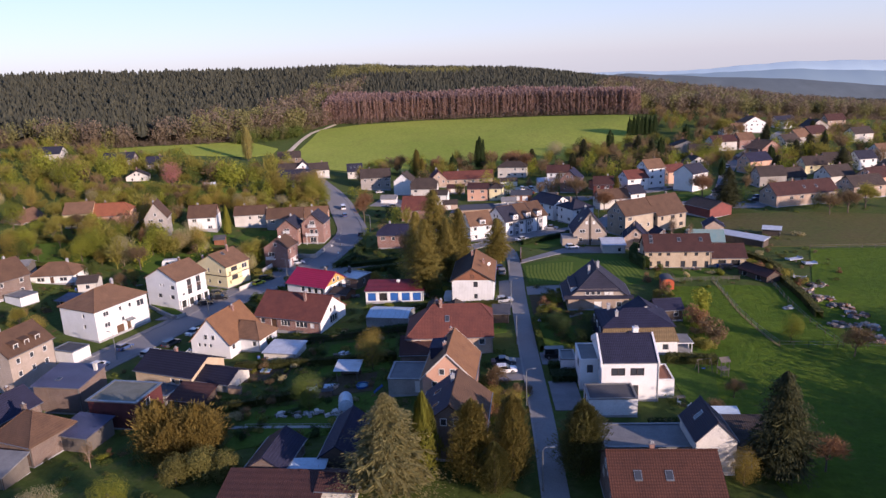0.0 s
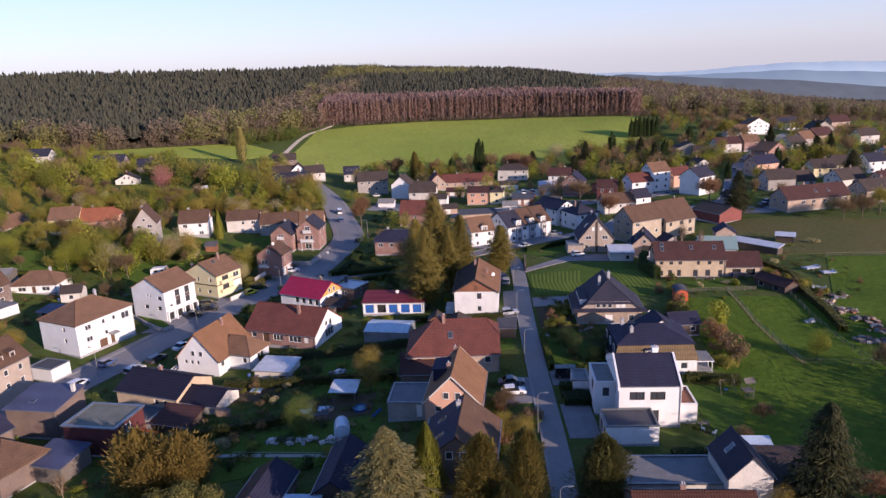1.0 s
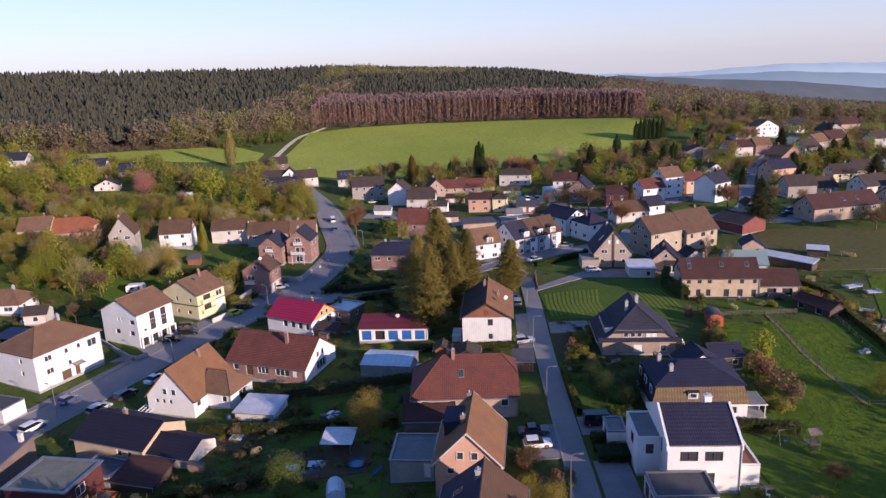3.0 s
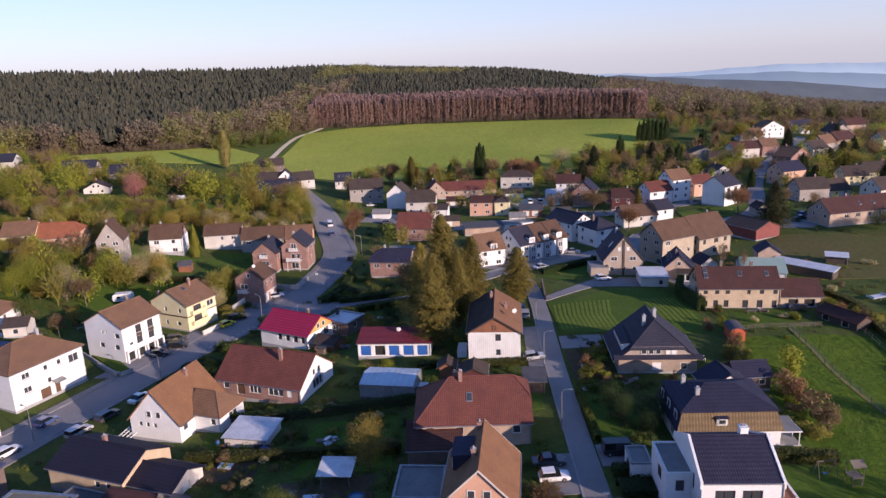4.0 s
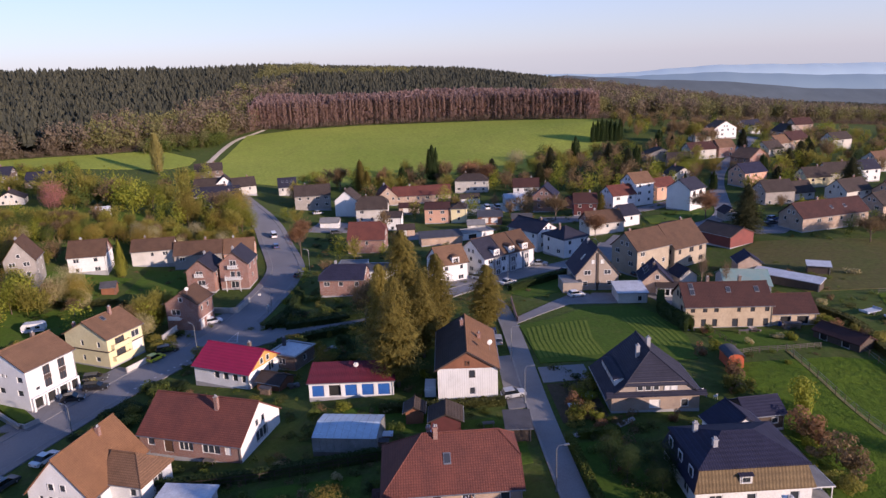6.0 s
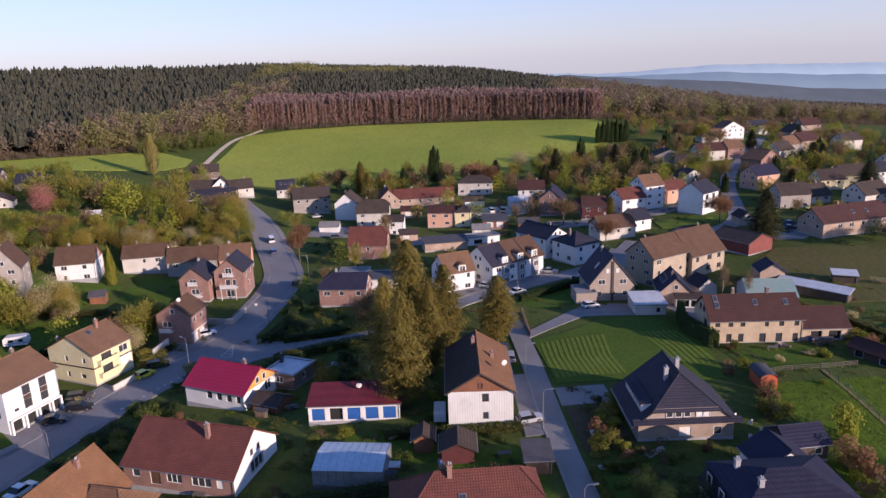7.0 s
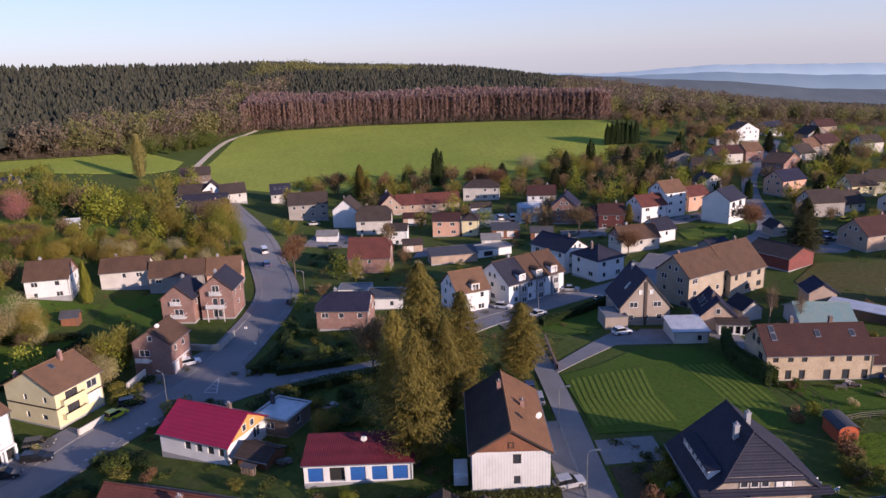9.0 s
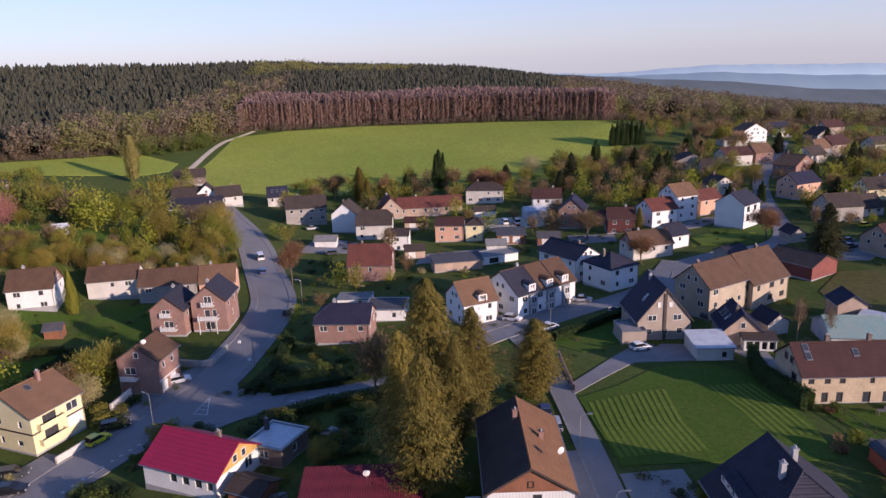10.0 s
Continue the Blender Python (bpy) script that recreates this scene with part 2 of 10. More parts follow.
SHUTTER = surface("white_roller_shutter", (0.74, 0.73, 0.70), (0.65, 0.64, 0.61), 0.6, 5, 0.6, 0.1)
PANE = glassy("window_pane", (0.045, 0.050, 0.060))
CARPANE = glassy("tinted_car_window", (0.012, 0.014, 0.017))
POLY = surface("milky_roof_panel", (0.50, 0.60, 0.68), (0.40, 0.48, 0.55), 0.35, 4, 0.35, 0.1)
GHSIDE = surface("clouded_side_panel", (0.26, 0.27, 0.28), (0.15, 0.16, 0.16), 0.7, 3, 0.35, 0.1)
DARKIN = surface("painted_dark_inside", (0.02, 0.02, 0.02), (0.015, 0.015, 0.015), 1, 5, 0.9, 0.1)
BARK = surface("bark", (0.12, 0.09, 0.065), (0.08, 0.06, 0.045), 1.0, 6, 0.95, 0.6)
BARKPALE = surface("pale_bark", (0.30, 0.22, 0.16), (0.22, 0.16, 0.12), 1.0, 6, 0.95, 0.6)
TURF = grass("garden_turf", (0.058, 0.088, 0.018), (0.080, 0.108, 0.024), (0.105, 0.092, 0.040), 0.05, 1.0)
LAWN = grass("mown_lawn", (0.060, 0.110, 0.013), (0.076, 0.126, 0.017), (0.096, 0.112, 0.026), 0.05, 1.5, 0.05)
MEADOW = grass("spring_meadow", (0.230, 0.285, 0.042), (0.285, 0.325, 0.054), (0.235, 0.250, 0.050), 0.012, 0.6)
PASTURE = grass("rough_pasture", (0.060, 0.110, 0.009), (0.094, 0.144, 0.012), (0.066, 0.094, 0.012), 0.04, 0.7, 0.6)
PADDOCK = grass("trampled_paddock", (0.120, 0.106, 0.036), (0.092, 0.104, 0.029), (0.130, 0.098, 0.052), 0.05, 0.8)
RIDGEGRASS = grass("young_crop", (0.125, 0.175, 0.023), (0.148, 0.197, 0.029), (0.115, 0.139, 0.031), 0.2, 1.5, 0.1)
SOIL = grass("garden_soil", (0.104, 0.075, 0.049), (0.085, 0.065, 0.042), (0.072, 0.085, 0.033), 0.15, 1.5)
FOREST_FLOOR = grass("forest_floor", (0.111, 0.072, 0.042), (0.091, 0.078, 0.039), (0.065, 0.078, 0.029), 0.03, 0.5)
SPRUCE = foliage("spruce_needles", (0.115, 0.102, 0.024), (0.267, 0.215, 0.050))
DARKFIR = foliage("dark_fir_needles", (0.028, 0.035, 0.017), (0.071, 0.071, 0.028))
GOLDTHUJA = foliage("golden_thuja", (0.163, 0.177, 0.024), (0.280, 0.266, 0.041))
OLIVETHUJA = foliage("olive_thuja", (0.142, 0.123, 0.031), (0.271, 0.215, 0.057))
CEDAR = foliage("grey_green_cedar", (0.128, 0.131, 0.056), (0.271, 0.233, 0.099))
LEAF = foliage("spring_leaves", (0.076, 0.109, 0.021), (0.136, 0.165, 0.035))
LEAFYEL = foliage("yellow_green_leaves", (0.160, 0.184, 0.020), (0.250, 0.258, 0.034), 0.25)
LEAFDARK = foliage("dark_evergreen_leaves", (0.026, 0.052, 0.018), (0.063, 0.091, 0.029))
BUDS = foliage("brown_buds", (0.157, 0.110, 0.058), (0.234, 0.166, 0.086), 0.2)
BUDSRED = foliage("red_brown_buds", (0.208, 0.114, 0.061), (0.289, 0.163, 0.085), 0.15)
BUDSOLIVE = foliage("olive_buds", (0.182, 0.172, 0.034), (0.285, 0.256, 0.052), 0.25)
POPLARLEAF = foliage("pale_poplar_leaves", (0.26, 0.235, 0.085), (0.36, 0.32, 0.12))
GOLDLEAF = foliage("golden_leaves", (0.222, 0.170, 0.036), (0.321, 0.246, 0.052), 0.25)
YEWGOLD = foliage("golden_yew_needles", (0.124, 0.092, 0.024), (0.271, 0.198, 0.050), 0.15)
LANETHUJA = foliage("dark_thuja_scales", (0.080, 0.087, 0.026), (0.177, 0.163, 0.050), 0.1)
HEDGEGOLD = foliage("golden_laurel_leaves", (0.100, 0.100, 0.028), (0.224, 0.201, 0.057), 0.15)
HEDGE = foliage("dull_hedge_leaves", (0.059, 0.073, 0.021), (0.112, 0.116, 0.038), 0.15)
BLOSSOM = foliage("white_blossom", (0.347, 0.301, 0.153), (0.497, 0.439, 0.238))
PINKBLOSSOM = foliage("pink_blossom", (0.425, 0.165, 0.153), (0.566, 0.260, 0.224))
# aerial haze is mixed into the conifer, brown and olive tones: paler, bluer
HAZECONIFER = foliage("hazed_conifers", (0.052, 0.058, 0.046), (0.098, 0.098, 0.064), 0.1)
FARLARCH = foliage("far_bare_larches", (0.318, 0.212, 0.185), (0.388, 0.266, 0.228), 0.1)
HAZEBROWN = foliage("hazed_budding_wood", (0.150, 0.117, 0.086), (0.202, 0.158, 0.112), 0.1)
HAZEOLIVE = foliage("hazed_olive_wood", (0.168, 0.162, 0.062), (0.228, 0.216, 0.084), 0.1)


# ---------------------------------------------------------------- mesh tools
class Build:
    """Collects points and faces of one mesh."""

    def __init__(self):
        self.v, self.f = [], []

    def poly(self, *pts):
        k = len(self.v)
        self.v += [tuple(p) for p in pts]
        self.f.append(tuple(range(k, k + len(pts))))
        return self

    def box(self, x0, y0, z0, x1, y1, z1):
        k = len(self.v)
        self.v += [(x, y, z) for z in (z0, z1) for x, y in ((x0, y0), (x1, y0), (x1, y1), (x0, y1))]
        self.f += [tuple(k + i for i in q) for q in ((3, 2, 1, 0), (4, 5, 6, 7), (0, 1, 5, 4), (1, 2, 6, 5), (2, 3, 7, 6), (3, 0, 4, 7))]
        return self

    def tube(self, a, c, ra, rc, sides=6, cap=True):
        a, c = Vector(a), Vector(c)
        d = (c - a).normalized() if (c - a).length > 1e-6 else Vector((0, 0, 1))
        s = d.orthogonal().normalized()
        t = d.cross(s)
        k = len(self.v)
        for p, r in ((a, ra), (c, rc)):
            for i in range(sides):
                w = 2 * math.pi * i / sides
                self.v.append(tuple(p + (s * math.cos(w) + t * math.sin(w)) * r))
        for i in range(sides):
            j = (i + 1) % sides
            self.f.append((k + i, k + j, k + sides + j, k + sides + i))
        if cap:
            self.f.append(tuple(range(k + sides - 1, k - 1, -1)))
            self.f.append(tuple(range(k + sides, k + 2 * sides)))
        return self

    def slab(self, polys, t):
        """A plate of several joined faces, t thick downwards."""
        k, index, edges = len(self.v), {}, {}

        def at(p):
            key = tuple(round(q, 3) for q in p)
            if key not in index:
                index[key] = len(index)
                self.v.append(tuple(p))
            return index[key]
        loops = [[at(p) for p in q] for q in polys]
        n = len(index)
        self.v += [(x, y, z - t) for x, y, z in self.v[k:k + n]]
        for q in loops:
            self.f.append(tuple(k + i for i in q))
            self.f.append(tuple(k + n + i for i in reversed(q)))
            for i, j in zip(q, q[1:] + q[:1]):
                edges[(i, j)] = edges.get((i, j), 0) + 1
        for i, j in edges:
            if (j, i) not in edges:
                self.f.append((k + j, k + i, k + n + i, k + n + j))
        return self

    def mesh(self, name, material, smooth=False):
        m = bpy.data.meshes.new(name)
        m.from_pydata(self.v, [], self.f)
        m.materials.append(material)
        if smooth:
            m.polygons.foreach_set("use_smooth", [True] * len(m.polygons))
        m.update()
        return m


def part(name, b, material, parent, label="", smooth=False, m=None):
    ob = new(name, b if isinstance(b, bpy.types.Mesh) else b.mesh(name, material, smooth))
    ob.parent = parent
    if m is not None:
        ob.matrix_basis = m
    if label:
        ob["label"] = label
    return ob


def thing(name, m, label, category, group="", kind=""):
    ob = new(name)
    ob.empty_display_size = 0.5
    ob.matrix_basis = m
    return tagged(ob, label, category, group, kind)


def single(name, b, material, m, label, category, group="", kind="", smooth=False):
    ob = new(name, b if isinstance(b, bpy.types.Mesh) else b.mesh(name, material, smooth))
    ob.matrix_basis = m
    return tagged(ob, label, category, group, kind)


def fast_mesh(name, v, tri, material):
    m = bpy.data.meshes.new(name)
    v, tri = np.asarray(v, np.float32), np.asarray(tri, np.int32)
    m.vertices.add(len(v))
    m.vertices.foreach_set("co", v.ravel())
    m.loops.add(tri.size)
    m.loops.foreach_set("vertex_index", tri.ravel())
    m.polygons.add(len(tri))
    m.polygons.foreach_set("loop_start", np.arange(0, tri.size, 3, dtype=np.int32))
    m.polygons.foreach_set("loop_total", np.full(len(tri), 3, np.int32))
    m.materials.append(material)
    m.update(calc_edges=True)
    return m


# ---------------------------------------------------------------- the lie of the land
NEAR_HEIGHTS = [(0, -150, 0), (30, 60, -1.8), (10, 100, -2), (25, 99, -2.2), (8, 128, -2.3), (14, 167, -2.7), (40, 202, -4.8), (26, 208, -4.6),
                (60, 166, -3.2), (59, 126, -4.3), (112, 254, -3.5), (95, 303, -5.8), (34, 318, -9.3), (-32, 330, -10), (-55, 290, -8.7), (-46, 257, -8.5),
                (-40, 209, -8), (-26, 165, -5), (-57, 212, -8.8), (-80, 153, -8.6), (-67, 188, -8.5), (-34, 132, -5.6), (-90, 262, -6), (-105, 285, 1),
                (-125, 230, -3), (-25, 95, -3.8), (-70, 95, -7.5), (5, 157, -3.3)]
FAR_HEIGHTS = [(96, 463, -3), (115, 510, 6), (180, 400, -3), (0, 420, -9), (-60, 400, -8), (-20, 540, 2), (-100, 460, -3), (-170, 380, 6), (-130, 560, 6),
               (-250, 420, 14), (250, 500, -8), (200, 200, -6), (300, 350, -10), (120, 60, -6), (-200, 150, 2), (-200, 0, 0), (200, -100, -4),
               (60, 850, 27), (-200, 900, 40), (-500, 850, 51), (180, 720, 10), (190, 950, 6), (350, 800, -17), (460, 950, -34), (600, 700, -34), (1000, 900, -80), (1150, 500, -80), (-700, 400, 30), (700, 300, -25), (0, 1300, 10)]
LAND = np.array(NEAR_HEIGHTS + FAR_HEIGHTS, float)
SOFT = 12.0
reach = np.sqrt(((LAND[:, None, :2] - LAND[None, :, :2]) ** 2).sum(-1) + SOFT ** 2)
system = np.ones((len(LAND) + 1, len(LAND) + 1))
system[:-1, :-1], system[-1, -1] = reach, 0
LAND_W = np.linalg.solve(system, np.append(LAND[:, 2], 0))


def heights(x, y):
    """Ground height at arrays of places; flattens out far away."""
    x, y = np.asarray(x, float), np.asarray(y, float)
    r = np.hypot(x, y - 250)
    k = np.minimum(1, 1250 / np.maximum(r, 1))
    xs, ys = x * k, 250 + (y - 250) * k
    d = np.sqrt((xs[..., None] - LAND[:, 0]) ** 2 + (ys[..., None] - LAND[:, 1]) ** 2 + SOFT ** 2)
    z = d @ LAND_W[:-1] + LAND_W[-1]
    far = np.clip((r - 1250) / 600, 0, 1)
    return z * (1 - far) - 170 * far


def ground(x, y):
    return float(heights(np.array([x]), np.array([y]))[0])


def stretch_lines(lo, hi, step, out, grow=1.22):
    """Grid lines: even between lo and hi, growing outwards to +-out."""
    lines = list(np.arange(lo, hi + 0.1, step))
    s, v = step, lines[-1]
    while v < out:
        s *= grow
        v += s
        lines.append(v)
    s, v = step, lines[0]
    while v > -out:
        s *= grow
        v -= s
        lines.insert(0, v)
    return np.array(lines)


gx, gy = stretch_lines(-270, 300, 3.0, 4700), stretch_lines(40, 640, 3.0, 4700)
X, Y = np.meshgrid(gx, gy)
Z = heights(X, Y)
nx, ny = len(gx), len(gy)
corner = (np.arange(ny - 1)[:, None] * nx + np.arange(nx - 1)[None, :]).ravel()
tri = np.concatenate([np.stack([corner, corner + 1, corner + nx + 1], 1), np.stack([corner, corner + nx + 1, corner + nx], 1)])
ground_ob = new("ground", fast_mesh("ground", np.stack([X.ravel(), Y.ravel(), Z.ravel()], 1), tri, TURF))
ground_ob.data.polygons.foreach_set("use_smooth", [True] * len(ground_ob.data.polygons))
tagged(ground_ob, "rough green and brown village ground reaching the horizon", "ground", kind="structure")


def draped(name, poly, material, lift, label, category, step=3.0, kind="structure"):
    """A patch of ground cover: the polygon cut to a grid that follows the land."""
    poly = [Vector((*p, 0)) for p in poly]
    bm = bmesh.new()
    face = bm.faces.new([bm.verts.new(p) for p in poly])
    lo = [min(p[i] for p in poly) for i in (0, 1)]
    hi = [max(p[i] for p in poly) for i in (0, 1)]
    for axis in (0, 1):
        c = math.ceil(lo[axis] / step) * step
        while c < hi[axis]:
            n = Vector((1, 0, 0)) if axis == 0 else Vector((0, 1, 0))
            bmesh.ops.bisect_plane(bm, geom=bm.verts[:] + bm.edges[:] + bm.faces[:], plane_co=n * c, plane_no=n)
            c += step
    bmesh.ops.triangulate(bm, faces=bm.faces[:])
    co = np.array([v.co[:] for v in bm.verts])
    z = heights(co[:, 0], co[:, 1]) + lift
    for v, h in zip(bm.verts, z):
        v.co.z = h
    bmesh.ops.recalc_face_normals(bm, faces=bm.faces[:])
    if sum(f.normal.z for f in bm.faces) < 0:
        bmesh.ops.reverse_faces(bm, faces=bm.faces[:])
    ext = bmesh.ops.extrude_face_region(bm, geom=bm.faces[:])
    low = [e for e in ext["geom"] if isinstance(e, bmesh.types.BMVert)]
    top = set(low)
    for v in bm.verts:
        if v not in top:
            v.co.z -= 0.35
    m = bpy.data.meshes.new(name)
    bm.to_mesh(m)
    bm.free()
    m.materials.append(material)
    return tagged(new(name, m), label, category, kind=kind)


def smooth_line(pts, step=3.0):
    """A curve through the points, evenly sampled."""
    p = np.array(pts, float)
    q = np.vstack([2 * p[0] - p[1], p, 2 * p[-1] - p[-2]])
    out = []
    for i in range(1, len(q) - 2):
        n = max(2, int(np.linalg.norm(q[i + 1] - q[i]) / step))
        for t in np.arange(n) / n:
            out.append(0.5 * (2 * q[i] + (q[i + 1] - q[i - 1]) * t + (2 * q[i - 1] - 5 * q[i] + 4 * q[i + 1] - q[i + 2]) * t * t + (3 * q[i] - q[i - 1] - 3 * q[i + 1] + q[i + 2]) * t ** 3))
    out.append(p[-1])
    return np.array(out)


def strip(line, a, c, lift, thick=0.4):
    """A ribbon beside a line, from offset a to offset c (left is positive), lying on the land."""
    t = np.gradient(line, axis=0)
    t /= np.linalg.norm(t, axis=1)[:, None]
    nrm = np.stack([-t[:, 1], t[:, 0]], 1)
    m = max(1, int(abs(c - a) / 3.0))
    rows = [line + nrm * (a + (c - a) * k / m) for k in range(m + 1)]
    zs = [heights(r[:, 0], r[:, 1]) + lift for r in rows]
    b = Build()
    n = len(line)
    for r, z in zip(rows, zs):
        b.v += [(x, y, h) for (x, y), h in zip(r, z)]
    for k in range(m):
        for i in range(n - 1):
            b.f.append((k * n + i, (k + 1) * n + i, (k + 1) * n + i + 1, k * n + i + 1) if a > c else (k * n + i, k * n + i + 1, (k + 1) * n + i + 1, (k + 1) * n + i))
    for k in (0, m):
        base = len(b.v)
        b.v += [(x, y, h - thick) for x, y, h in b.v[k * n:k * n + n]]
        for i in range(n - 1):
            b.f.append((k * n + i, k * n + i + 1, base + i + 1, base + i))
    return b


def road(name, pts, width, material, label, lift=0.10, kerbs=True, walkway=0.0):
    line = smooth_line(pts)
    h = width / 2
    ob = single(name, strip(line, h, -h, lift), material, Matrix(), label, "road", kind="structure")
    if kerbs:
        for s in (1, -1):
            single("kerb", strip(line, s * (h + 0.14) if s > 0 else s * h, s * h if s > 0 else s * (h + 0.14), lift + 0.1), KERB, Matrix(), "grey concrete kerb along the road", "kerb", kind="structure")
            if walkway:
                a, c = h + 0.14, h + 0.14 + walkway
                single("pavement", strip(line, c if s > 0 else -a, a if s > 0 else -c, lift + 0.08), PAVING, Matrix(), "grey paved footway along the road", "pavement", kind="structure")
    return line


# ---------------------------------------------------------------- houses
CACHE = {}
FOOT = []


def lattice(b, xs, zs, y0, y1):
    """A frame in one piece: bars in every other column of xs and every other row of zs, open between."""
    at = {}

    def v(x, y, z):
        if (x, y, z) not in at:
            at[(x, y, z)] = len(b.v)
            b.v.append((x, y, z))
        return at[(x, y, z)]
    for i in range(len(xs) - 1):
        for j in range(len(zs) - 1):
            if i % 2 and j % 2:
                continue
            a, c, d, e = xs[i], xs[i + 1], zs[j], zs[j + 1]
            b.f.append((v(a, y0, d), v(c, y0, d), v(c, y0, e), v(a, y0, e)))
            for hit_, p, q in ((i and not j % 2 == 0 or i == 0, (a, e), (a, d)), (i == len(xs) - 2 or j % 2, (c, d), (c, e)), (j == 0 or i % 2, (a, d), (c, d)), (j == len(zs) - 2 or i % 2, (c, e), (a, e))):
                if hit_:
                    b.f.append((v(p[0], y0, p[1]), v(p[0], y1, p[1]), v(q[0], y1, q[1]), v(q[0], y0, q[1])))
    return b


def window_mesh(kind, w, h):
    """Frame and pane of one opening, centred, facing -y, the wall's face at y = 0."""
    key = (kind, round(w, 2), round(h, 2))
    if key in CACHE:
        return CACHE[key]
    f, p = Build(), Build()
    x, z, e = w / 2, h / 2, 0.10
    if kind in ("win", "winb", "dormerwin"):
        y0, y1 = (-0.02, 0.10)
        n = max(1, round(w / 0.95))
        xs = [-x, -x + e]
        for i in range(1, n):
            c = -x + w * i / n
            xs += [c - 0.04, c + 0.04]
        lattice(f, xs + [x - e, x], [-z, -z + e, z - e, z], y0, y1)
        p.box(-x + e, 0.05, -z + e, x - e, 0.07, z - e)
        mats = (TRIM if kind != "winb" else TRIMDARK, PANE)
    elif kind in ("door", "shutter"):
        lattice(f, [-x, -x + 0.07, x - 0.07, x], [-z, -z + 0.03, z - 0.07, z], -0.03, 0.10)
        p.box(-x + e, 0.03, -z, x - e, 0.08, z - e)
        for i in range(1, 5):
            c = -z + h * i / 5
            p.box(-x + e + 0.03, 0.018, c - 0.02, x - e - 0.03, 0.03, c + 0.02)
        mats = (TRIM, BROWNDOOR if kind == "door" else SHUTTER)
    elif kind in ("garage", "garageb", "garagew"):
        lattice(f, [-x, -x + 0.07, x - 0.07, x], [-z, -z + 0.03, z - 0.07, z], -0.03, 0.10)
        p.box(-x + 0.06, 0.06, -z, x - 0.06, 0.1, z - 0.06)
        n = int(w / 0.2)
        for i in range(n):
            c = -x + 0.1 + (w - 0.2) * (i + 0.5) / n
            p.box(c - 0.06, 0.045, -z + 0.05, c + 0.06, 0.06, z - 0.1)
        mats = (TRIM, {"garage": BLUEDOOR, "garageb": BROWNDOOR, "garagew": SHUTTER}[kind])
    else:
        lattice(f, [-x, -x + 0.07, x - 0.07, x], [-z, -z + 0.03, z - 0.07, z], -0.03, 0.10)
        # open bay: a near-black panel stands in for the unlit inside
        p.box(-x + 0.05, 0.3, -z, x - 0.05, 0.35, z - 0.05)
        mats = (TRIM, DARKIN)
    CACHE[key] = (f.mesh("frame", mats[0]), p.mesh("pane", mats[1]))
    return CACHE[key]


def opening(parent, kind, w, h, m):
    f, p = window_mesh(kind, w, h)
    nm = {"win": "window", "winb": "window", "dormerwin": "window", "door": "door", "shutter": "window"}.get(kind, "garage_door")
    o = part(nm, f, None, parent, m=m)
    part("pane" if nm == "window" else "door_leaf", p, None, o)


def wall_side(b, x0, x1, z0, z1, y, holes, m):
    """One rectangular wall face in the local plane y, with openings cut through and their reveals; m turns it into place."""
    xs = sorted({x0, x1, *[min(max(v, x0), x1) for h in holes for v in h[:2]]})
    zs = sorted({z0, z1, *[min(max(v, z0), z1) for h in holes for v in h[2:4]]})
    P = lambda x, yy, z: tuple(m @ Vector((x, yy, z)))
    for i in range(len(xs) - 1):
        for j in range(len(zs) - 1):
            cx, cz = (xs[i] + xs[i + 1]) / 2, (zs[j] + zs[j + 1]) / 2
            if not any(h[0] < cx < h[1] and h[2] < cz < h[3] for h in holes):
                b.poly(P(xs[i], y, zs[j]), P(xs[i + 1], y, zs[j]), P(xs[i + 1], y, zs[j + 1]), P(xs[i], y, zs[j + 1]))
    for a, c, lo, hi in holes:
        q = [(a, lo), (c, lo), (c, hi), (a, hi)]
        for (ax, az), (cx, cz) in zip(q, q[1:] + q[:1]):
            b.poly(P(ax, y, az), P(cx, y, cz), P(cx, y + 0.4, cz), P(ax, y + 0.4, az))


def chimney(parent, x, y, z0, z1, material=None, s=0.55):
    b = Build().box(x - s / 2, y - s / 2, z0, x + s / 2, y + s / 2, z1 - 0.12)
    b.box(x - s / 2 - 0.07, y - s / 2 - 0.07, z1 - 0.12, x + s / 2 + 0.07, y + s / 2 + 0.07, z1)
    o = part("chimney", b, material or BRICK, parent)
    pot = Build().tube((x - 0.1, y, z1), (x - 0.1, y, z1 + 0.35), 0.10, 0.09, 8).tube((x + 0.14, y, z1), (x + 0.14, y, z1 + 0.28), 0.09, 0.08, 8)
    part("chimney_pot", pot, PLINTH, o)


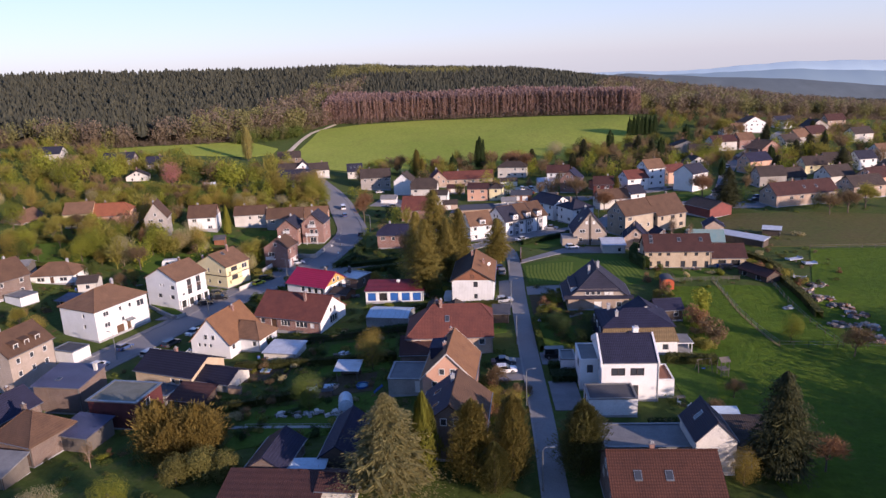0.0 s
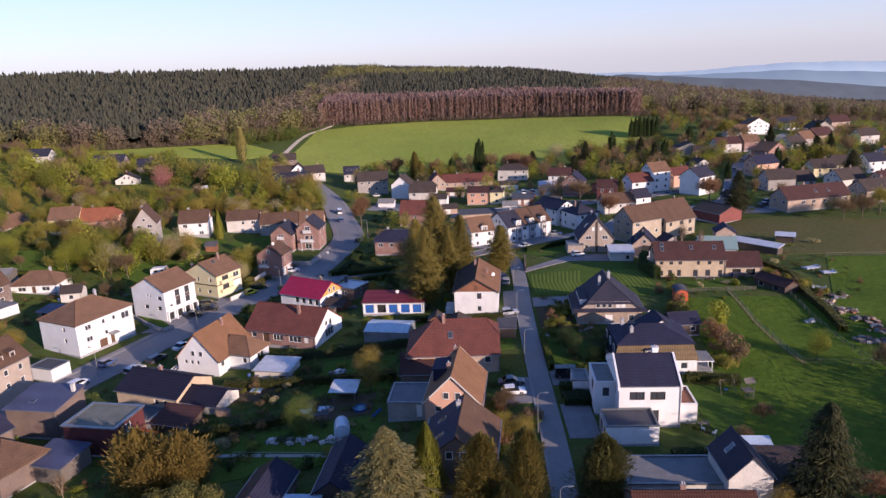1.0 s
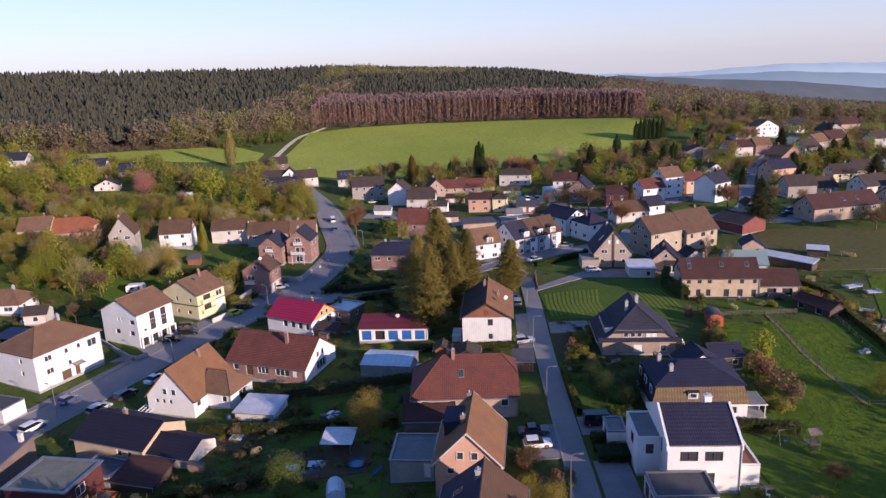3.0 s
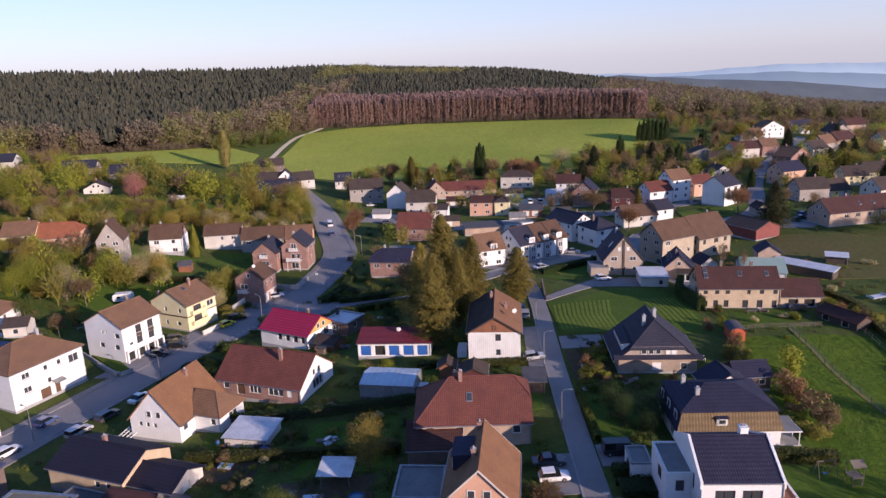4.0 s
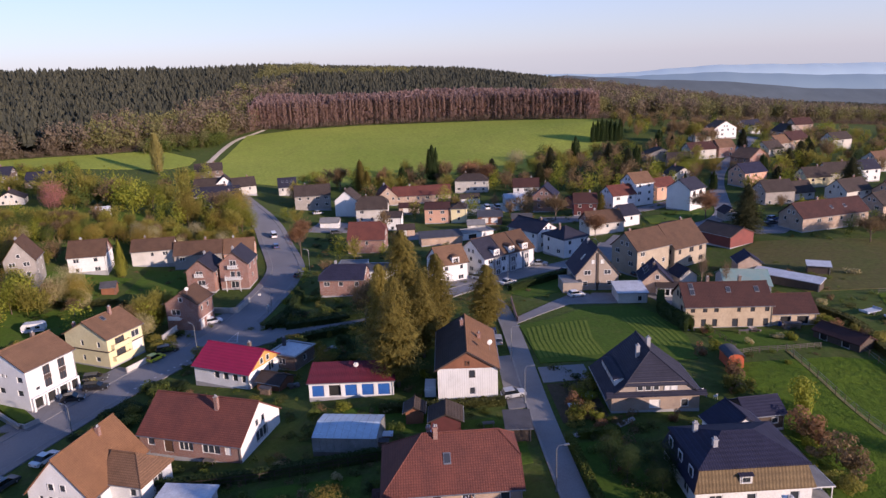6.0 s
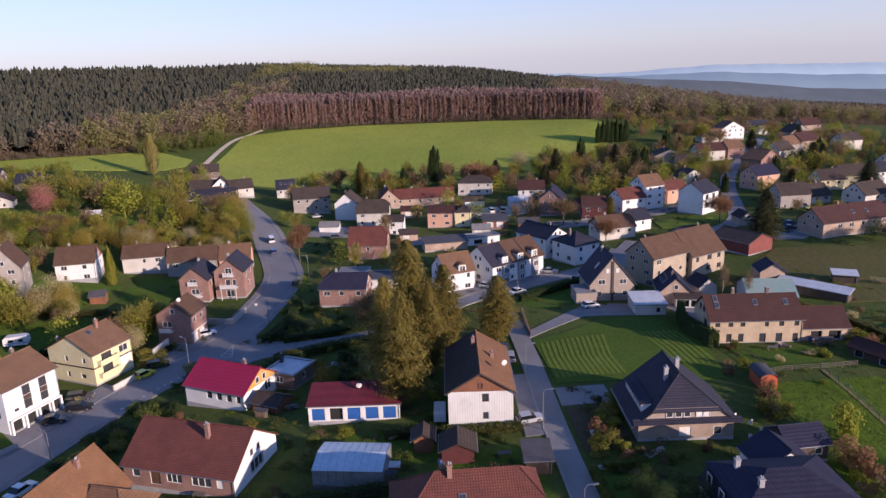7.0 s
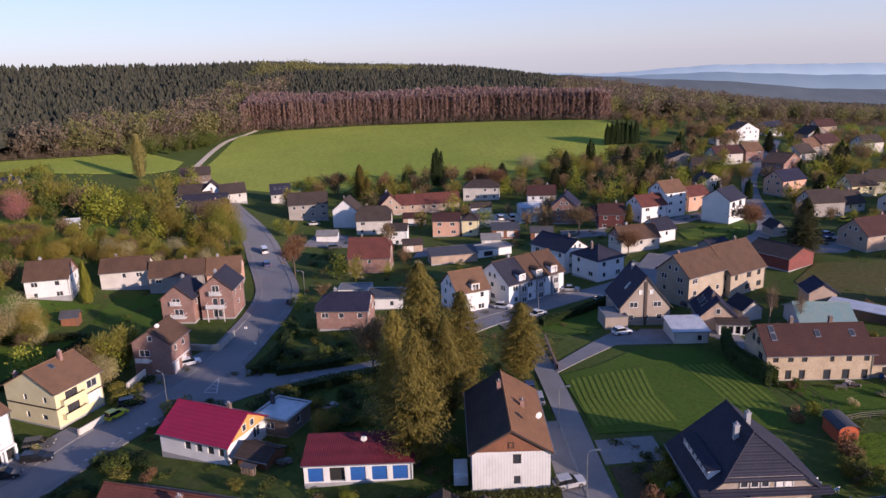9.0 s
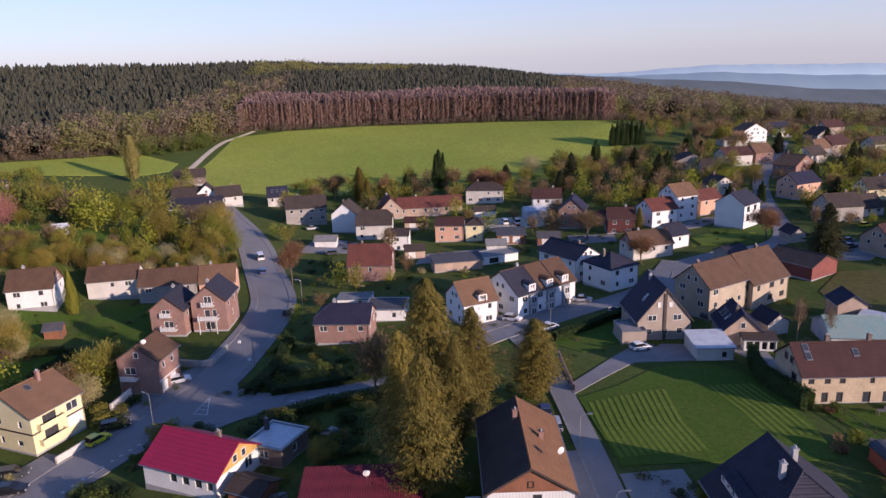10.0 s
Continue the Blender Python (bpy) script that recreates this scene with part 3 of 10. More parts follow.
def house(name, x, y, yaw, w, d, top, rise=3.0, ridge="x", cut=(1.0, 1.0), roof="gable", wall=None, cover=None, label="", category="house", eave=None,
          wins="", auto=1, chimneys=(), lights=(), over=0.4, side=0.3, gable=None, plinth=True, gutter=True, group="", trim=None, shift=0.0, gwin=1, kind="win", sill=0.0, cover2=None):
    """A house: its body, roof, windows, doors, chimneys and gutters.
    yaw turns the S side's direction; w runs along S, d away from it; top is the eaves' height in the world.
    wins: words side:kind:along:down:width:height, sides S N E W, along from the side's left as seen from outside, down from the eaves to the opening's middle."""
    wall, cover = wall or WHITE, cover or T_BROWN
    FOOT.append((x, y, radians(yaw), w / 2, d / 2))
    turn = 0
    L, D = w, d
    names = {"S": "S", "E": "E", "N": "N", "W": "W"}
    if ridge == "y":
        L, D, turn = d, w, 90
        names = {"S": "W", "E": "S", "N": "E", "W": "N"}
    gz = min(ground(x + sx * w * 0.5, y + sy * d * 0.5) for sx in (-1, 0, 1) for sy in (-1, 0, 1)) - 0.5
    z0 = ground(x, y)
    ob = thing(name, pose(x, y, z0, 0, 0, yaw + turn), label, category, group)
    E = top - z0
    lo = min(gz - z0, -0.6)
    hx, hy = L / 2, D / 2
    sides = {"S": (hx, hy, 0), "E": (hy, hx, 90), "N": (hx, hy, 180), "W": (hy, hx, 270)}
    holes = {k: [] for k in sides}
    rng = random.Random(int(abs(x * 31 + y * 17)))
    specs = []
    for word in wins.split():
        s, k, u, dn, ww, hh = word.split(":")
        specs.append((names[s], k, float(u), float(dn), float(ww), float(hh)))
    used = {q[0] for q in specs}
    if auto:
        for s in sides:
            if s in used:
                continue
            half = sides[s][0]
            n = max(1, int(2 * half / 3.6)) if 2 * half > 3 else 0
            rows = max(1, int((E + 0.4) / 2.6))
            for r in range(rows):
                for i in range(n):
                    if rng.random() < 0.86:
                        specs.append((s, kind, 2 * half * (i + 0.5) / n + rng.uniform(-0.3, 0.3), 1.25 + 2.7 * r, rng.choice((1.0, 1.2, 1.6)), 1.25))
    body = Build()
    for s, (half, off, ang) in sides.items():
        for q in specs:
            if q[0] == s:
                a, zc = -half + q[2], E - q[3]
                holes[s].append((a - q[4] / 2, a + q[4] / 2, max(zc - q[5] / 2, lo + 0.1), min(zc + q[5] / 2, E - 0.12)))
        m = Matrix.Rotation(radians(ang), 4, "Z")
        wall_side(body, -half, half, lo, E, -off, holes[s], m)
        for q in specs:
            if q[0] == s:
                opening(ob, q[1], q[4], q[5], m @ Matrix.Translation((-half + q[2], -off + 0.06, E - q[3])))
    slope = rise / max(hy, 0.1)
    gmat = gable
    gb, gs = Build(), (Build(), Build())
    if roof == "gable":
        for sgn, c in ((-1, cut[0]), (1, cut[1])):
            zc, yc = rise * c, hy * (1 - c)
            yr = -shift
            pts = [(sgn * hx, -hy, E), (sgn * hx, hy, E), (sgn * hx, yc + yr * c, E + zc), (sgn * hx, -yc + yr * c, E + zc)]
            if c >= 1:
                pts = pts[:3]
            if c > 0:
                (gb if gmat is None else gs[sgn > 0]).poly(*(pts if sgn > 0 else reversed(pts)))
                if gwin and c >= 0.6 and rise > 2.2 and D > 6:
                    m = Matrix.Rotation(radians(90 if sgn > 0 else 270), 4, "Z")
                    for k in ((-0.9, 0.9) if D > 8 else (0,)):
                        opening(ob, kind, 0.95, 1.15, m @ Matrix.Translation((k, -hx - 0.055, E + min(1.0, rise * 0.35))))
        if gmat is None:
            body.v, body.f = body.v + gb.v, body.f + [tuple(i + len(body.v) for i in q) for q in gb.f]
        for q in gs:
            if q.v:
                part("gable_wall", q, gmat, ob)
    part("wall", body, wall, ob)
    if plinth:
        part("plinth", Build().box(-hx - 0.04, -hy - 0.04, lo - 0.1, hx + 0.04, hy + 0.04, min(0.35, E - 2.4) + sill), PLINTH, ob)
    r = Build()
    ex, ey = hx + side, hy + over
    ze = E - over * slope + 0.12
    R = E + rise + 0.12
    if roof == "gable":
        yr = -shift
        ends = []
        for c in cut:
            zc = ze + (R - ze) * c
            ends.append((c, ey * (1 - c), zc, (1 - c) * hy * 0.95))
        (cw, yw, zw, iw), (ce, ye, zee, ie) = ends
        A, B, C, Dd = (-ex, -ey, ze), (ex, -ey, ze), (ex, ey, ze), (-ex, ey, ze)
        rw, re = (-ex + iw, yr, R), (ex - ie, yr, R)
        front, back, polys = [A, B], [C, Dd], []
        if ce < 1 and ce > 0:
            front.append((ex, -ye + yr * ce, zee))
            back.insert(0, (ex, ye + yr * ce, zee))
        front.append(re)
        front.append(rw)
        if cw < 1 and cw > 0:
            front.append((-ex, -yw + yr * cw, zw))
        bk = [C, Dd]
        if cw < 1 and cw > 0:
            bk.append((-ex, yw + yr * cw, zw))
        bk += [rw, re]
        if ce < 1 and ce > 0:
            bk.append((ex, ye + yr * ce, zee))
        polys = [front, bk]
        if ce < 1:
            polys.append([(ex, -ye + yr * ce, zee), (ex, ye + yr * ce, zee), re])
        if cw < 1:
            polys.append([(-ex, yw + yr * cw, zw), (-ex, -yw + yr * cw, zw), rw])
        r.slab(polys, 0.2)
        cap = Build()
        cap.tube((rw[0], yr, R + 0.02), (re[0], yr, R + 0.02), 0.13, 0.13, 6)
        for c, p, q in ((cw, rw, [(-ex, -yw + yr * cw, zw), (-ex, yw + yr * cw, zw)]), (ce, re, [(ex, -ye + yr * ce, zee), (ex, ye + yr * ce, zee)])):
            if c < 1:
                for s in q:
                    cap.tube(p, s, 0.11, 0.11, 5)
        rf = part("roof", r, cover, ob)
        if cover2:
            rf.data.materials.append(cover2)
            rf.data.polygons[2].material_index = rf.data.polygons[3].material_index = 1
        part("ridge_cap", cap, cover, rf)
        if trim:
            for sx, c in ((-1, cw), (1, ce)):
                if c >= 1:
                    for sy in (-1, 1):
                        vb = Build().slab([[(sx * ex, sy * ey, ze + 0.03), (sx * (ex + 0.05), sy * ey, ze + 0.03), (sx * (ex + 0.05), yr, R + 0.03), (sx * ex, yr, R + 0.03)]], 0.28)
                        part("bargeboard", vb, trim, ob)
        slope_y = lambda yy: R - (R - ze) * abs(yy - yr) / (ey + (yr if yy < yr else -yr))
    elif roof == "mono":
        hi = E + rise + 0.12
        r.slab([[(-ex, -ey, ze), (ex, -ey, ze), (ex, ey, hi), (-ex, ey, hi)]], 0.2)
        part("roof", r, cover, ob)
        up = Build().poly((hx, hy, E), (-hx, hy, E), (-hx, hy, E + rise), (hx, hy, E + rise)).poly((hx, -hy, E), (hx, hy, E), (hx, hy, E + rise)).poly((-hx, hy, E), (-hx, -hy, E), (-hx, hy, E + rise))
        part("upper_wall", up, wall, ob)
        slope_y = lambda yy: ze + (hi - ze) * (yy + ey) / (2 * ey)
    elif roof == "flat":
        r.box(-hx + 0.2, -hy + 0.2, E - 0.3, hx - 0.2, hy - 0.2, E - 0.08)
        part("roof", r, cover, ob)
        rim = Build()
        o = over
        for q in ((-hx - o, -hy - o, hx + o, -hy + 0.22), (-hx - o, hy - 0.22, hx + o, hy + o), (-hx - o, -hy + 0.22, -hx + 0.22, hy - 0.22), (hx - 0.22, -hy + 0.22, hx + o, hy - 0.22)):
            rim.box(q[0], q[1], E - 0.12, q[2], q[3], E + 0.10)
        part("roof_edge", rim, trim or ZINC, ob)
        slope_y = lambda yy: E
    elif roof == "mansard":
        inset, up = 0.9, rise
        polys = [[(-ex, -ey, E), (ex, -ey, E), (ex - inset, -ey + inset, E + up), (-ex + inset, -ey + inset, E + up)],
                 [(ex, ey, E), (-ex, ey, E), (-ex + inset, ey - inset, E + up), (ex - inset, ey - inset, E + up)],
                 [(ex, -ey, E), (ex, ey, E), (ex - inset, ey - inset, E + up), (ex - inset, -ey + inset, E + up)],
                 [(-ex, ey, E), (-ex, -ey, E), (-ex + inset, -ey + inset, E + up), (-ex + inset, ey - inset, E + up)]]
        for q, mt in zip(polys, (gable or cover, cover, cover, cover)):
            part("mansard_face", Build().slab([q], 0.15), mt, ob)
        ux, uy, uz, ur = ex - inset + 0.35, ey - inset + 0.35, E + up + 0.05, 2.0
        k = uy * 0.95
        t = Build().slab([[(-ux, -uy, uz), (ux, -uy, uz), (ux - k, 0, uz + ur), (-ux + k, 0, uz + ur)], [(ux, uy, uz), (-ux, uy, uz), (-ux + k, 0, uz + ur), (ux - k, 0, uz + ur)],
                          [(ux, -uy, uz), (ux, uy, uz), (ux - k, 0, uz + ur)], [(-ux, uy, uz), (-ux, -uy, uz), (-ux + k, 0, uz + ur)]], 0.18)
        part("roof", t, cover, ob)
        slope_y = lambda yy: uz + ur * (1 - abs(yy) / uy)
    if gutter and roof in ("gable", "mono"):
        for s in ((-1, 1) if roof == "gable" else (-1,)):
            part("gutter", Build().tube((-ex, s * (ey + 0.06), ze - 0.1), (ex, s * (ey + 0.06), ze - 0.1), 0.08, 0.08, 6), ZINC, ob)
        part("downpipe", Build().tube((hx - 0.15, -hy - 0.08, lo), (hx - 0.15, -hy - 0.08, ze - 0.1), 0.05, 0.05, 6), ZINC, ob)
    if not chimneys and roof == "gable" and rise > 2.3 and category == "house" and L > 8:
        chimneys = [(L * (0.22 if int(x) % 2 else -0.2), 0.5, 1.0, PLINTH if int(y) % 2 else BRICKBROWN)]
    for q in chimneys:
        cx, cy = q[0], q[1]
        zz = slope_y(cy)
        chimney(ob, cx, cy, zz - 0.8, max(zz + 0.9, E + rise * 0.9 + 0.9 if len(q) < 3 else zz + q[2]), q[3] if len(q) > 3 else None)
    for cx, cy in lights:
        zz, zz2 = slope_y(cy - 0.55), slope_y(cy + 0.55)
        fr = Build().slab([[(cx - 0.45, cy - 0.55, zz + 0.09), (cx + 0.45, cy - 0.55, zz + 0.09), (cx + 0.45, cy + 0.55, zz2 + 0.09), (cx - 0.45, cy + 0.55, zz2 + 0.09)]], 0.16)
        o = part("skylight", fr, ZINC, ob)
        z3, z4 = slope_y(cy - 0.45), slope_y(cy + 0.45)
        part("pane", Build().slab([[(cx - 0.36, cy - 0.45, z3 + 0.105), (cx + 0.36, cy - 0.45, z3 + 0.105), (cx + 0.36, cy + 0.45, z4 + 0.105), (cx - 0.36, cy + 0.45, z4 + 0.105)]], 0.01), PANE, o)
    ob["eaves"] = E
    return ob


def dormer(ob, x, y, z, w, h, depth, material, cover, s=-1, arched=False):
    """A dormer on the slope of side s of a house's ridge axis: cheeks, window, little roof."""
    m = Matrix.Translation((x, y, z)) @ (Matrix() if s < 0 else Matrix.Rotation(math.pi, 4, "Z"))
    b = Build().box(-w / 2, 0, 0, w / 2, depth, h)
    o = part("dormer", b, material, ob, m=m)
    r = Build()
    if arched:
        n = 6
        arc = [(-(w / 2 + 0.12) * math.cos(math.pi * i / n), h - 0.05 + 0.5 * math.sin(math.pi * i / n)) for i in range(n + 1)]
        r.slab([[(a, -0.15, za), (c, -0.15, zc), (c, depth, zc), (a, depth, za)] for (a, za), (c, zc) in zip(arc, arc[1:])], 0.1)
        r.poly(*[(a, 0.0, za) for a, za in arc])
    else:
        r.slab([[(-w / 2 - 0.12, -0.15, h), (w / 2 + 0.12, -0.15, h), (w / 2 + 0.12, depth, h + 0.25), (-w / 2 - 0.12, depth, h + 0.25)]], 0.12)
    part("dormer_roof", r, cover, o)
    f, p = window_mesh("win", w - 0.4, h - 0.35)
    q = part("window", f, None, ob, m=m @ Matrix.Translation((0, -0.05, h / 2)))
    part("pane", p, None, q)


# ---------------------------------------------------------------- plants
def rng_of(seed):
    return np.random.default_rng(seed)


def sprays(base, tip, width, droop, g):
    """Two crossed leaf blades from base to tip (arrays of points): triangles."""
    d = tip - base
    up = np.array([0, 0, 1.0])
    s = np.cross(d, up)
    s /= np.linalg.norm(s, axis=1)[:, None] + 1e-9
    mid = base + d * 0.55
    w = width[:, None]
    a = np.stack([base, mid + s * w, tip], 1)
    c = np.stack([base, tip, mid - s * w], 1)
    e = np.stack([base + up * w * 0.4, mid - up * w * 0.9, tip], 1)
    return np.concatenate([a, c, e], 0)


def tris_mesh(name, tris, material):
    v = tris.reshape(-1, 3)
    return fast_mesh(name, v, np.arange(len(v)).reshape(-1, 3), material)


def spruce_tris(h, r, layers, arms, seed, sweep=-0.18, power=0.85, fringe=3, low=0.5):
    g = rng_of(seed)
    out = []
    for i in range(layers):
        f = (i + g.uniform(-0.3, 0.3)) / layers
        z = h * (0.11 + 0.88 * max(f, 0))
        rr = r * (1 - min(max(f, 0), 0.985)) ** power * min(1.0, low + 2.0 * max(f, 0)) * g.uniform(0.82, 1.12) + 0.12
        n = max(4, int(arms * (0.45 + 0.55 * (1 - f))))
        az = g.uniform(0, 6.283) + np.arange(n) * 6.283 / n + g.uniform(-0.25, 0.25, n)
        ln = rr * g.uniform(0.68, 1.15, n)
        base = np.stack([np.zeros(n), np.zeros(n), np.full(n, z)], 1)
        tip = np.stack([np.cos(az) * ln, np.sin(az) * ln, z + sweep * ln + g.uniform(-0.2, 0.2, n)], 1)
        out.append(sprays(base, tip, ln * 0.10 + 0.05, 0, g))
        for k in range(fringe):
            q = g.uniform(0.35, 0.95, n)
            b2 = base + (tip - base) * q[:, None]
            a2 = az + g.choice((-1, 1), n) * g.uniform(0.35, 0.95, n)
            l2 = ln * g.uniform(0.22, 0.42, n)
            t2 = b2 + np.stack([np.cos(a2) * l2, np.sin(a2) * l2, g.uniform(-0.35, 0.12, n) * l2 - 0.05], 1)
            out.append(sprays(b2, t2, l2 * 0.17 + 0.03, 0, g))
    return np.concatenate(out, 0)


def along(d, g, loose=0.45):
    """Two unit vectors for each direction d, across it and across each other, with some disorder."""
    d = d / np.maximum(np.linalg.norm(d, axis=1), 1e-6)[:, None] + loose * g.normal(size=d.shape)
    a = np.cross(d, g.normal(size=d.shape))
    a /= np.maximum(np.linalg.norm(a, axis=1), 1e-6)[:, None]
    c = np.cross(d, a)
    c /= np.maximum(np.linalg.norm(c, axis=1), 1e-6)[:, None]
    return a, c


def hanging_tris(h, r, n, size, seed, peak=0.28, fall=(-1.5, -0.2), power=0.62, tiers=0.16, foot=0.55, rag=0.0):
    """Drooping needle sprays over an egg-shaped crown with ragged tiers."""
    g = rng_of(seed)
    f = g.uniform(0.06, 0.99, n) ** 0.9
    az = g.uniform(0, 6.283, n)
    prof = np.where(f < peak, foot + (1 - foot) * (f / peak) ** 0.7, np.clip((1 - f) / (1 - peak), 0, 1) ** power)
    tier = 1 + tiers * np.sin(f * 52 + az * 1.0 + seed) + 0.20 * np.sin(az * 3 + f * 8 + seed) + 0.08 * np.sin(az * 9 - f * 21)
    fi = (f * 26).astype(int)
    ai = ((az / 6.2832 * 12) + fi * 0.37).astype(int) % 12
    rr = r * prof * tier * g.uniform(0.5, 1.06, n) * g.uniform(1 - rag, 1 + rag * 0.7, (27, 12))[fi, ai]
    p = np.stack([np.cos(az) * rr, np.sin(az) * rr, h * f], 1)
    s = size * g.uniform(0.6, 1.6, n)[:, None]
    out = np.stack([np.cos(az), np.sin(az), g.uniform(fall[0], fall[1], n)], 1) * s
    side = np.stack([-np.sin(az), np.cos(az), g.uniform(-0.5, 0.5, n)], 1) * s * 0.42
    return np.stack([p + out, p - out * 0.5 + side, p - out * 0.5 - side], 1)


def spires_tris(h, r, n, size, seed, tips=7):
    """An evergreen of several crowded spires."""
    g = rng_of(seed)
    out = [thuja_tris(h, r * 0.72, n // 3, size, seed)]
    for i in range(tips):
        w, q = 6.283 * (i + g.uniform(-0.3, 0.3)) / tips, r * g.uniform(0.32, 0.62)
        t = thuja_tris(h * g.uniform(0.55, 0.93), r * g.uniform(0.36, 0.52), n * 2 // 3 // tips, size, seed + i + 1)
        out.append(t + np.array([math.cos(w) * q, math.sin(w) * q, 0.0]))
    return np.concatenate(out)


def blob_tris(h, r, n, size, seed, low=0.15, lumps=9, squash=1.0):
    """A broadleaf crown: leaf clusters scattered over a handful of overlapping lumps."""
    g = rng_of(seed)
    zc = h * (low + (1 - low) / 2)
    hz = h * (1 - low) / 2
    cs = []
    for i in range(lumps):
        d = g.normal(size=3)
        d /= np.linalg.norm(d)
        cs.append((d * np.array([r * 0.58, r * 0.58, hz * 0.62]) + np.array([0, 0, zc]), g.uniform(0.38, 0.6)))
    pts, outs = [], []
    for c, k in cs:
        m = n // lumps
        d = g.normal(size=(m, 3))
        d /= np.linalg.norm(d, axis=1)[:, None]
        rad = g.uniform(0.55, 1.05, m) ** 0.6
        pts.append(c + d * rad[:, None] * np.array([r * k, r * k, hz * k * 1.1 * squash]))
        outs.append(d)
    p = np.concatenate(pts)
    m = len(p)
    a, c = along(np.concatenate(outs) + 0.5 * (p - np.array([0, 0, zc])) / max(r, hz), g)
    s = size * g.uniform(0.6, 1.4, m)[:, None]
    return np.stack([p + a * s, p - a * s * 0.6 + c * s * 0.7, p - a * s * 0.5 - c * s * 0.7], 1)


def fan_tris(h, r, n, size, seed, low=0.16, fans=13, slim=0.13):
    """A budding crown: sheaves of thin twigs that rise and spread from a few forks, open between."""
    g = rng_of(seed)
    ax = g.uniform(0, 6.283, fans)
    out_ = np.sqrt(g.uniform(0.02, 1, fans)) * 0.75
    top = np.stack([np.cos(ax) * out_ * r, np.sin(ax) * out_ * r, h * (1 - 0.42 * out_ ** 1.6 - g.uniform(0, 0.12, fans))], 1)
    root = np.stack([top[:, 0] * 0.12, top[:, 1] * 0.12, h * (low + g.uniform(0.0, 0.12, fans))], 1)
    k = g.integers(0, fans, n)
    f = g.uniform(0.08, 1, n) ** 0.75
    c = root[k] + (top - root)[k] * f[:, None]
    d = g.normal(size=(n, 3)) * np.array([1, 1, 0.75])
    wide = (0.10 + 0.30 * np.sin(np.clip(f, 0, 1) * 2.7)) * r
    p = c + d * wide[:, None] * 0.62
    go = (top - root)[k] / np.linalg.norm(top - root, axis=1)[k][:, None] * 0.8 + d * 0.45 + g.normal(size=(n, 3)) * 0.25
    go /= np.linalg.norm(go, axis=1)[:, None]
    ln = (size * g.uniform(0.6, 1.5, n))[:, None]
    side = np.cross(go, g.normal(size=(n, 3)))
    side /= np.linalg.norm(side, axis=1)[:, None] + 1e-6
    w = ln * slim
    tw = np.stack([p - go * ln * 0.5 - side * w, p - go * ln * 0.5 + side * w, p + go * ln * 0.6], 1)
    s = side[:fans] * 0.012 * h
    return np.concatenate([tw, np.stack([root - s, root + s, top], 1)])


def thuja_tris(h, r, n, size, seed):
    g = rng_of(seed)
    f = g.uniform(0, 1, n) ** 0.8
    az = g.uniform(0, 6.283, n)
    prof = np.where(f < 0.25, 0.75 + f, np.clip((1 - f) / 0.75, 0, 1) ** 0.65)
    ripple = 1 + 0.26 * np.sin(az * 5 + seed) * np.sin(f * 14 + az * 2) + 0.12 * np.sin(az * 2 + f * 5 + seed)
    rr = r * prof * ripple * g.uniform(0.78, 1.05, n)
    p = np.stack([np.cos(az) * rr, np.sin(az) * rr, h * (0.03 + 0.95 * f)], 1)
    up = np.stack([np.cos(az) * 0.35, np.sin(az) * 0.35, np.ones(n)], 1) * (size * g.uniform(0.7, 2.1, n))[:, None]
    s = np.stack([-np.sin(az), np.cos(az), g.uniform(-0.4, 0.4, n)], 1) * (size * 0.38)
    return np.stack([p + up, p - up * 0.4 + s, p - up * 0.4 - s], 1)


def limbs(h, r, seed, levels=3, fork=4, thin=1.0, start=0.25):
    """Trunk and branching limbs as tapering tubes; returns them with the twig ends."""
    g = random.Random(seed)
    b, ends = Build(), []

    def grow(p, d, ln, rad, level):
        q = p + d * ln
        b.tube(p, q, rad, rad * 0.62, 5 if level < 2 else 3, cap=False)
        if level >= levels:
            ends.append(q)
            return
        for i in range(fork):
            w = 6.283 * i / fork + g.uniform(-0.5, 0.5)
            s = d.orthogonal().normalized()
            t = d.cross(s)
            nd = (d * g.uniform(0.55, 1.0) + (s * math.cos(w) + t * math.sin(w)) * g.uniform(0.45, 0.85) + Vector((0, 0, 0.25))).normalized()
            grow(p + d * ln * g.uniform(0.65, 1.0), nd, ln * g.uniform(0.5, 0.75), rad * 0.55, level + 1)
        grow(q, (d + Vector((g.uniform(-0.2, 0.2), g.uniform(-0.2, 0.2), 0.3))).normalized(), ln * 0.6, rad * 0.6, level + 1)
    grow(Vector((0, 0, -0.3)), Vector((g.uniform(-0.05, 0.05), g.uniform(-0.05, 0.05), 1)).normalized(), h * (start + 0.12), 0.022 * h * thin, 0)
    return b, np.array([e[:] for e in ends])


TREE = {}


